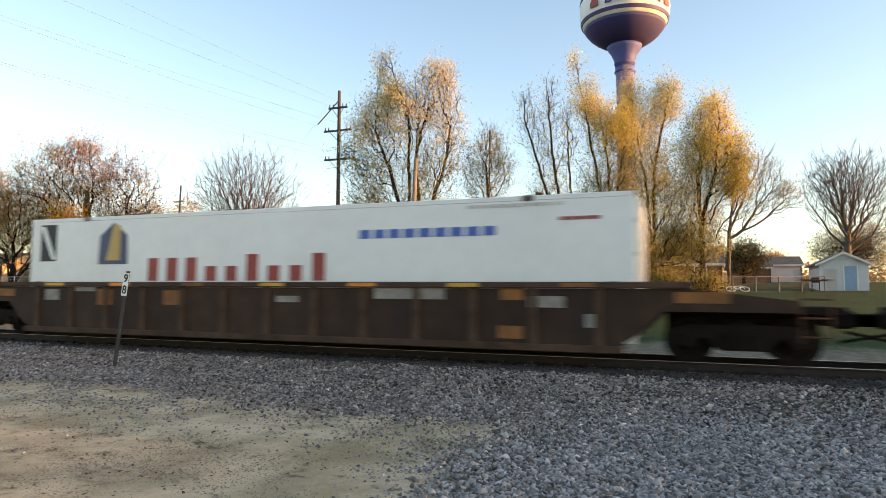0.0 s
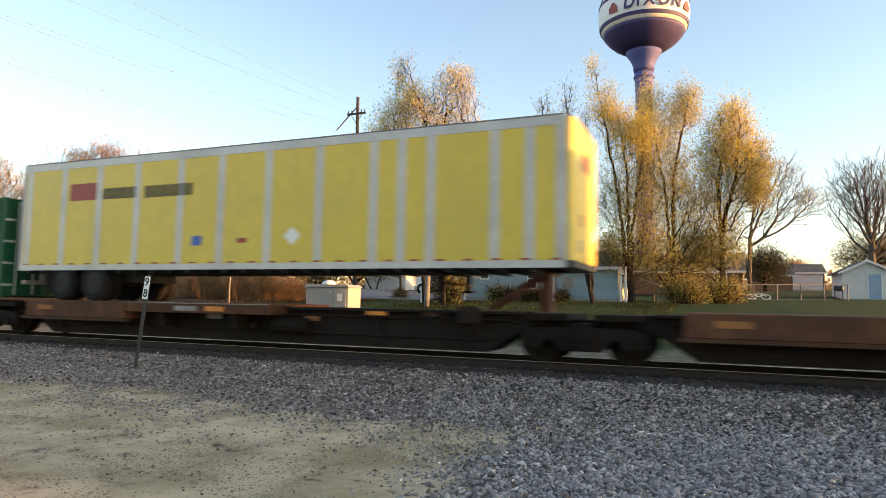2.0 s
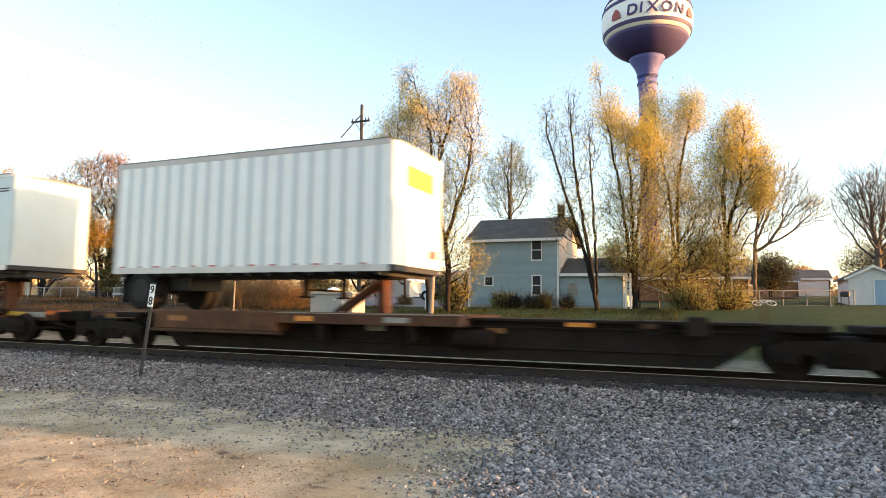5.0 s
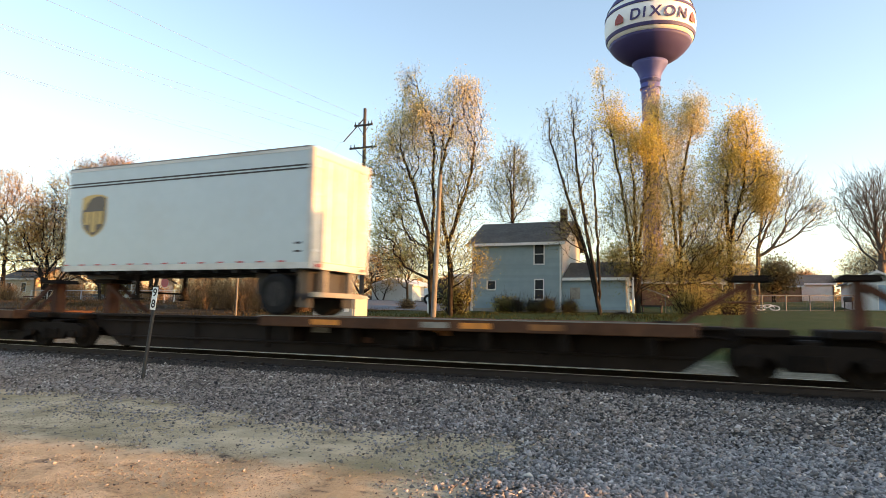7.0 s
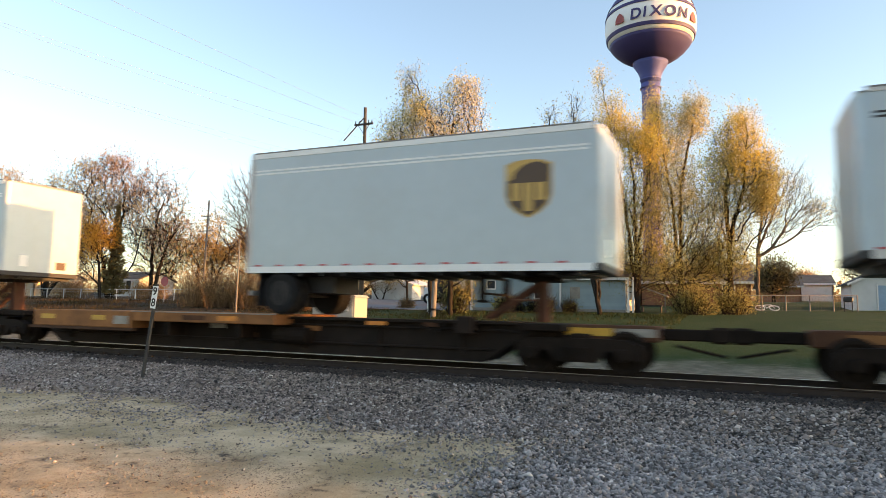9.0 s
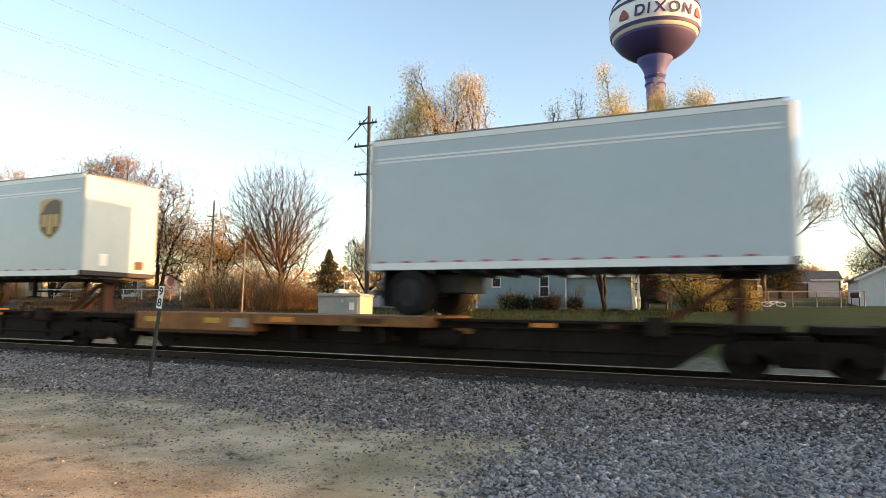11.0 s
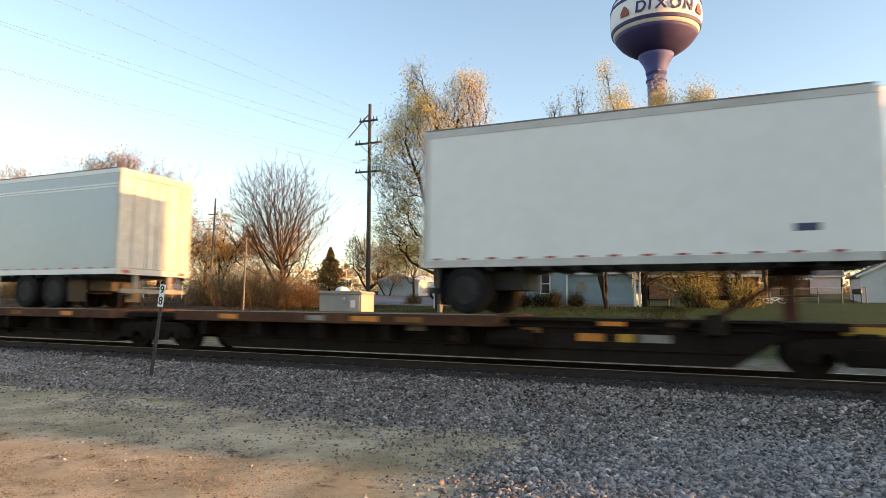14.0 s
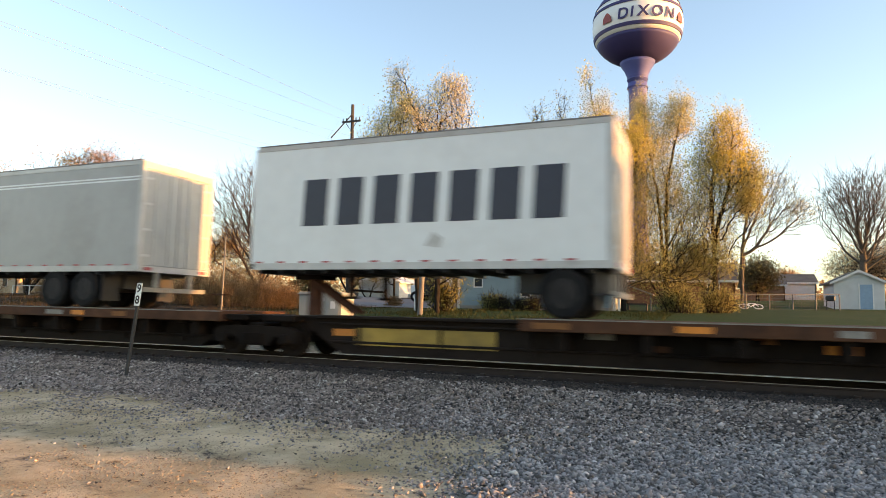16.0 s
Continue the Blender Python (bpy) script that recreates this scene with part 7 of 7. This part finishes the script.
def milepost():
    t = thing("milepost", "leaning steel milepost with white number plates, in ballast", "milepost", "", (-11.5, 10.38, -0.54), 0)
    p = part("post", prism(bmesh.new(), [(-0.03, 0), (0.03, 0), (0.322, 2.2), (0.262, 2.2)], -0.025, 0.025), M_wood, t, "rusty steel post")
    for ch, z in (("9", 2.04), ("8", 1.80)):
        x = 0.292 * z / 2.2
        pl = part("number_plate", prism(bmesh.new(), [(x - 0.09, z - 0.115), (x + 0.06, z - 0.125), (x + 0.09, z + 0.115), (x - 0.06, z + 0.125)], -0.035, -0.026), M_white, t, "white number plate")
        cu = bpy.data.curves.new("numeral", "FONT")
        cu.body, cu.size, cu.align_x, cu.align_y, cu.extrude, cu.offset = ch, 0.24, "CENTER", "CENTER", 0.001, 0.006
        tmp = bpy.data.objects.new("numeral", cu)
        me = bpy.data.meshes.new_from_object(tmp)
        bpy.data.objects.remove(tmp)
        me.materials.clear(); me.materials.append(M_black)
        o = new("numeral", me)
        o.parent = pl
        o.matrix_basis = Matrix.Translation((x, -0.038, z)) @ Matrix.Rotation(radians(7.5), 4, "Y") @ Matrix.Rotation(radians(90), 4, "X")


milepost()


def fence(x0, y0, x1, y1, h, n, m, label, wires=6):
    t = thing("fence", label, "fence")
    last = None
    for i in range(n + 1):
        f = i / n
        x, y = x0 + (x1 - x0) * f, y0 + (y1 - y0) * f
        z = float(ground_z(x, y)) - 0.1
        part("post", rod(bmesh.new(), (x, y, z), (x, y, z + h + 0.1), 0.045), m, t)
        if last:
            a, b = Vector(last), Vector((x, y, z))
            part("top_rail", rod(bmesh.new(), a + Vector((0, 0, h + 0.06)), b + Vector((0, 0, h + 0.06)), 0.03), m, t)
            if wires:
                bm = bmesh.new()
                for k in range(wires):
                    rod(bm, a + Vector((0, 0, 0.15 + k * h / wires)), b + Vector((0, 0, 0.15 + k * h / wires)), 0.004, seg=4)
                L = (b - a).length
                for k in range(int(L / 0.22)):
                    p = a.lerp(b, k * 0.22 / L)
                    rod(bm, p + Vector((0, 0, 0.1)), p + Vector((0, 0, h)), 0.003, seg=4)
                part("mesh_panel", bm, m, t, "wire mesh")
        last = (x, y, z)
    return t


fence(1.0, 53.0, 9.2, 56.8, 1.2, 5, M_fence, "grey chain-link fence across a lawn")
fence(-63.3, 43.0, -42.6, 43.6, 1.0, 9, M_siding2, "pale low fence before houses", 3)


def stop_sign(x, y, h, w, m, label):
    t = thing("road_sign", label, "road sign", "", (x, y, float(ground_z(x, y)) - 0.1))
    part("post", rod(bmesh.new(), (0, 0, 0), (0, 0, h), 0.03), M_steel, t)
    pts = [(math.cos(i * math.pi / 4 + math.pi / 8) * w, h + math.sin(i * math.pi / 4 + math.pi / 8) * w) for i in range(8)] if m is M_red else [(0, h - w), (w, h), (0, h + w), (-w, h)]
    part("sign_plate", prism(bmesh.new(), pts, -0.05, -0.03), m, t)


stop_sign(-43.4, 41.0, 1.75, 0.42, M_red, "red octagonal sign on a thin post")
stop_sign(-42.0, 66.0, 3.3, 0.4, M_chip, "yellow diamond warning sign")
stop_sign(-38.0, 64.0, 2.6, 0.4, M_steel, "grey back of a road sign")


def white_truck():
    t = thing("truck", "white parked semi truck with a long white trailer", "truck", "", (-24.6, 57.5, float(ground_z(-24.6, 57.5)) + 0.02))
    part("hood", bx(-1.9, -0.7, -1.0, 1.0, 0.7, 1.6, 0.12), M_white, t)
    part("cab", prism(bmesh.new(), [(-0.7, 0.7), (0.9, 0.7), (0.9, 2.5), (-0.2, 2.5), (-0.7, 1.7)], -1.1, 1.1), M_black, t)
    part("bumper", bx(-2.1, -1.9, -1.1, 1.1, 0.4, 0.75, 0.03), M_steel, t)
    part("box", bx(1.2, 8.5, -1.25, 1.25, 1.0, 2.9, 0.03), M_white, t)
    for x in (-1.3, 2.0, 2.9, 6.8, 7.8):
        for s in (-1, 1):
            bm = lathe(bmesh.new(), [(0.2, -0.13), (0.48, -0.13), (0.5, 0), (0.48, 0.13), (0.2, 0.13)], 20, "y", (x, s * 1.05, 0.5))
            w = part("wheel", bm, M_rubber, t)
            part("rim", lathe(bmesh.new(), [(0.2, -0.1), (0.26, -0.02), (0.26, 0.02), (0.2, 0.1)], 16, "y", (x, s * 1.12, 0.5)), M_white, w)


white_truck()


def yard_things():
    b = thing("picnic_shelter", "small dark open lean-to with pale boards by the house", "shelter", "", (-5.4, 47.4, float(ground_z(-5.4, 47.4)) - 0.05))
    part("roof", prism(bmesh.new(), [(-0.2, 1.9), (1.9, 1.1), (1.9, 1.2), (-0.2, 2.0)], -0.6, 0.8), M_stencil, b)
    for x, h in ((0.0, 1.85), (1.7, 1.12)):
        part("post", bx(x, x + 0.08, -0.5, -0.42, 0, h), M_palewood, b)
    part("bench", bx(0.1, 1.5, -0.3, 0.4, 0.45, 0.55), M_wood, b)
    for x in (0.15, 1.4):
        part("bench_leg", bx(x, x + 0.07, -0.3, 0.4, 0, 0.45), M_wood, b)
    bk = thing("bicycle", "white bicycle lying against a tree on the lawn", "bicycle", "", (2.9, 54.6, float(ground_z(2.9, 54.6))))
    bk.matrix_basis = pose(2.6, 54.6, float(ground_z(2.6, 54.6)) + 0.05, -58, 0, 8)
    for x in (0, 1.0):
        bm = lathe(bmesh.new(), [(0.31, -0.025), (0.35, -0.025), (0.35, 0.025), (0.31, 0.025)], 24, "y", (x, 0, 0.34), True)
        part("wheel", bm, M_white, bk)
    bm = bmesh.new()
    for p, q in (((0, 0, 0.33), (0.35, 0, 0.75)), ((0.35, 0, 0.75), (0.85, 0, 0.8)), ((0.85, 0, 0.8), (1.0, 0, 0.33)), ((0.35, 0, 0.75), (0.45, 0, 0.3)), ((0.45, 0, 0.3), (0.85, 0, 0.75))):
        rod(bm, p, q, 0.03, seg=6)
    part("frame", bm, M_white, bk)
    g = thing("grill", "dark garden grill on a stand by the shed", "grill", "", (8.4, 55.4, float(ground_z(8.4, 55.4))))
    part("bowl", bx(-0.3, 0.3, -0.25, 0.25, 0.7, 1.1, 0.08), M_black, g)
    for x in (-0.25, 0.25):
        part("leg", bx(x - 0.03, x + 0.03, -0.03, 0.03, 0, 0.7), M_black, g)
    m = thing("mailbox_post", "short white marker post by the street", "post", "", (-17.6, 38.4, float(ground_z(-17.6, 38.4))))
    part("post", bx(-0.09, 0.09, -0.06, 0.06, 0, 1.0, 0.02), M_white, m)
    part("cap", bx(-0.11, 0.11, -0.08, 0.08, 1.0, 1.05), M_blue, m)


yard_things()


def motions():
    """The whole train rolls past at about nineteen metres a second."""
    times = [0.0, 2.0, 4.0, 6.0, 8.0, 10.0, 12.0, 14.0, 16.0]
    for ob, s in MOVERS:
        walk(ob, [(t, pose(s + 19.1075 * t + 0.01447 * t * t, TRACK_Y, 0)) for t in times])
    # wheels turn as they roll; all front and all rear wheelsets share one turning each
    r = 0.42
    for n, x in ((0, -0.88), (1, 0.88)):
        same = [w for w, k in WHEELSETS if k == n]
        rows = [(i / FPS, pose(x, 0, 0.425, 0, math.degrees((19.1075 * i / FPS + 0.01447 * (i / FPS) ** 2) / r) % 360, 0)) for i in range(16 * FPS + 1)]
        walk(same[0], rows)
        src = same[0].animation_data
        for w in same[1:]:
            w.rotation_mode = "QUATERNION"
            w.animation_data_create()
            w.animation_data.action = src.action
            w.animation_data.action_slot = src.action_slot


motions()
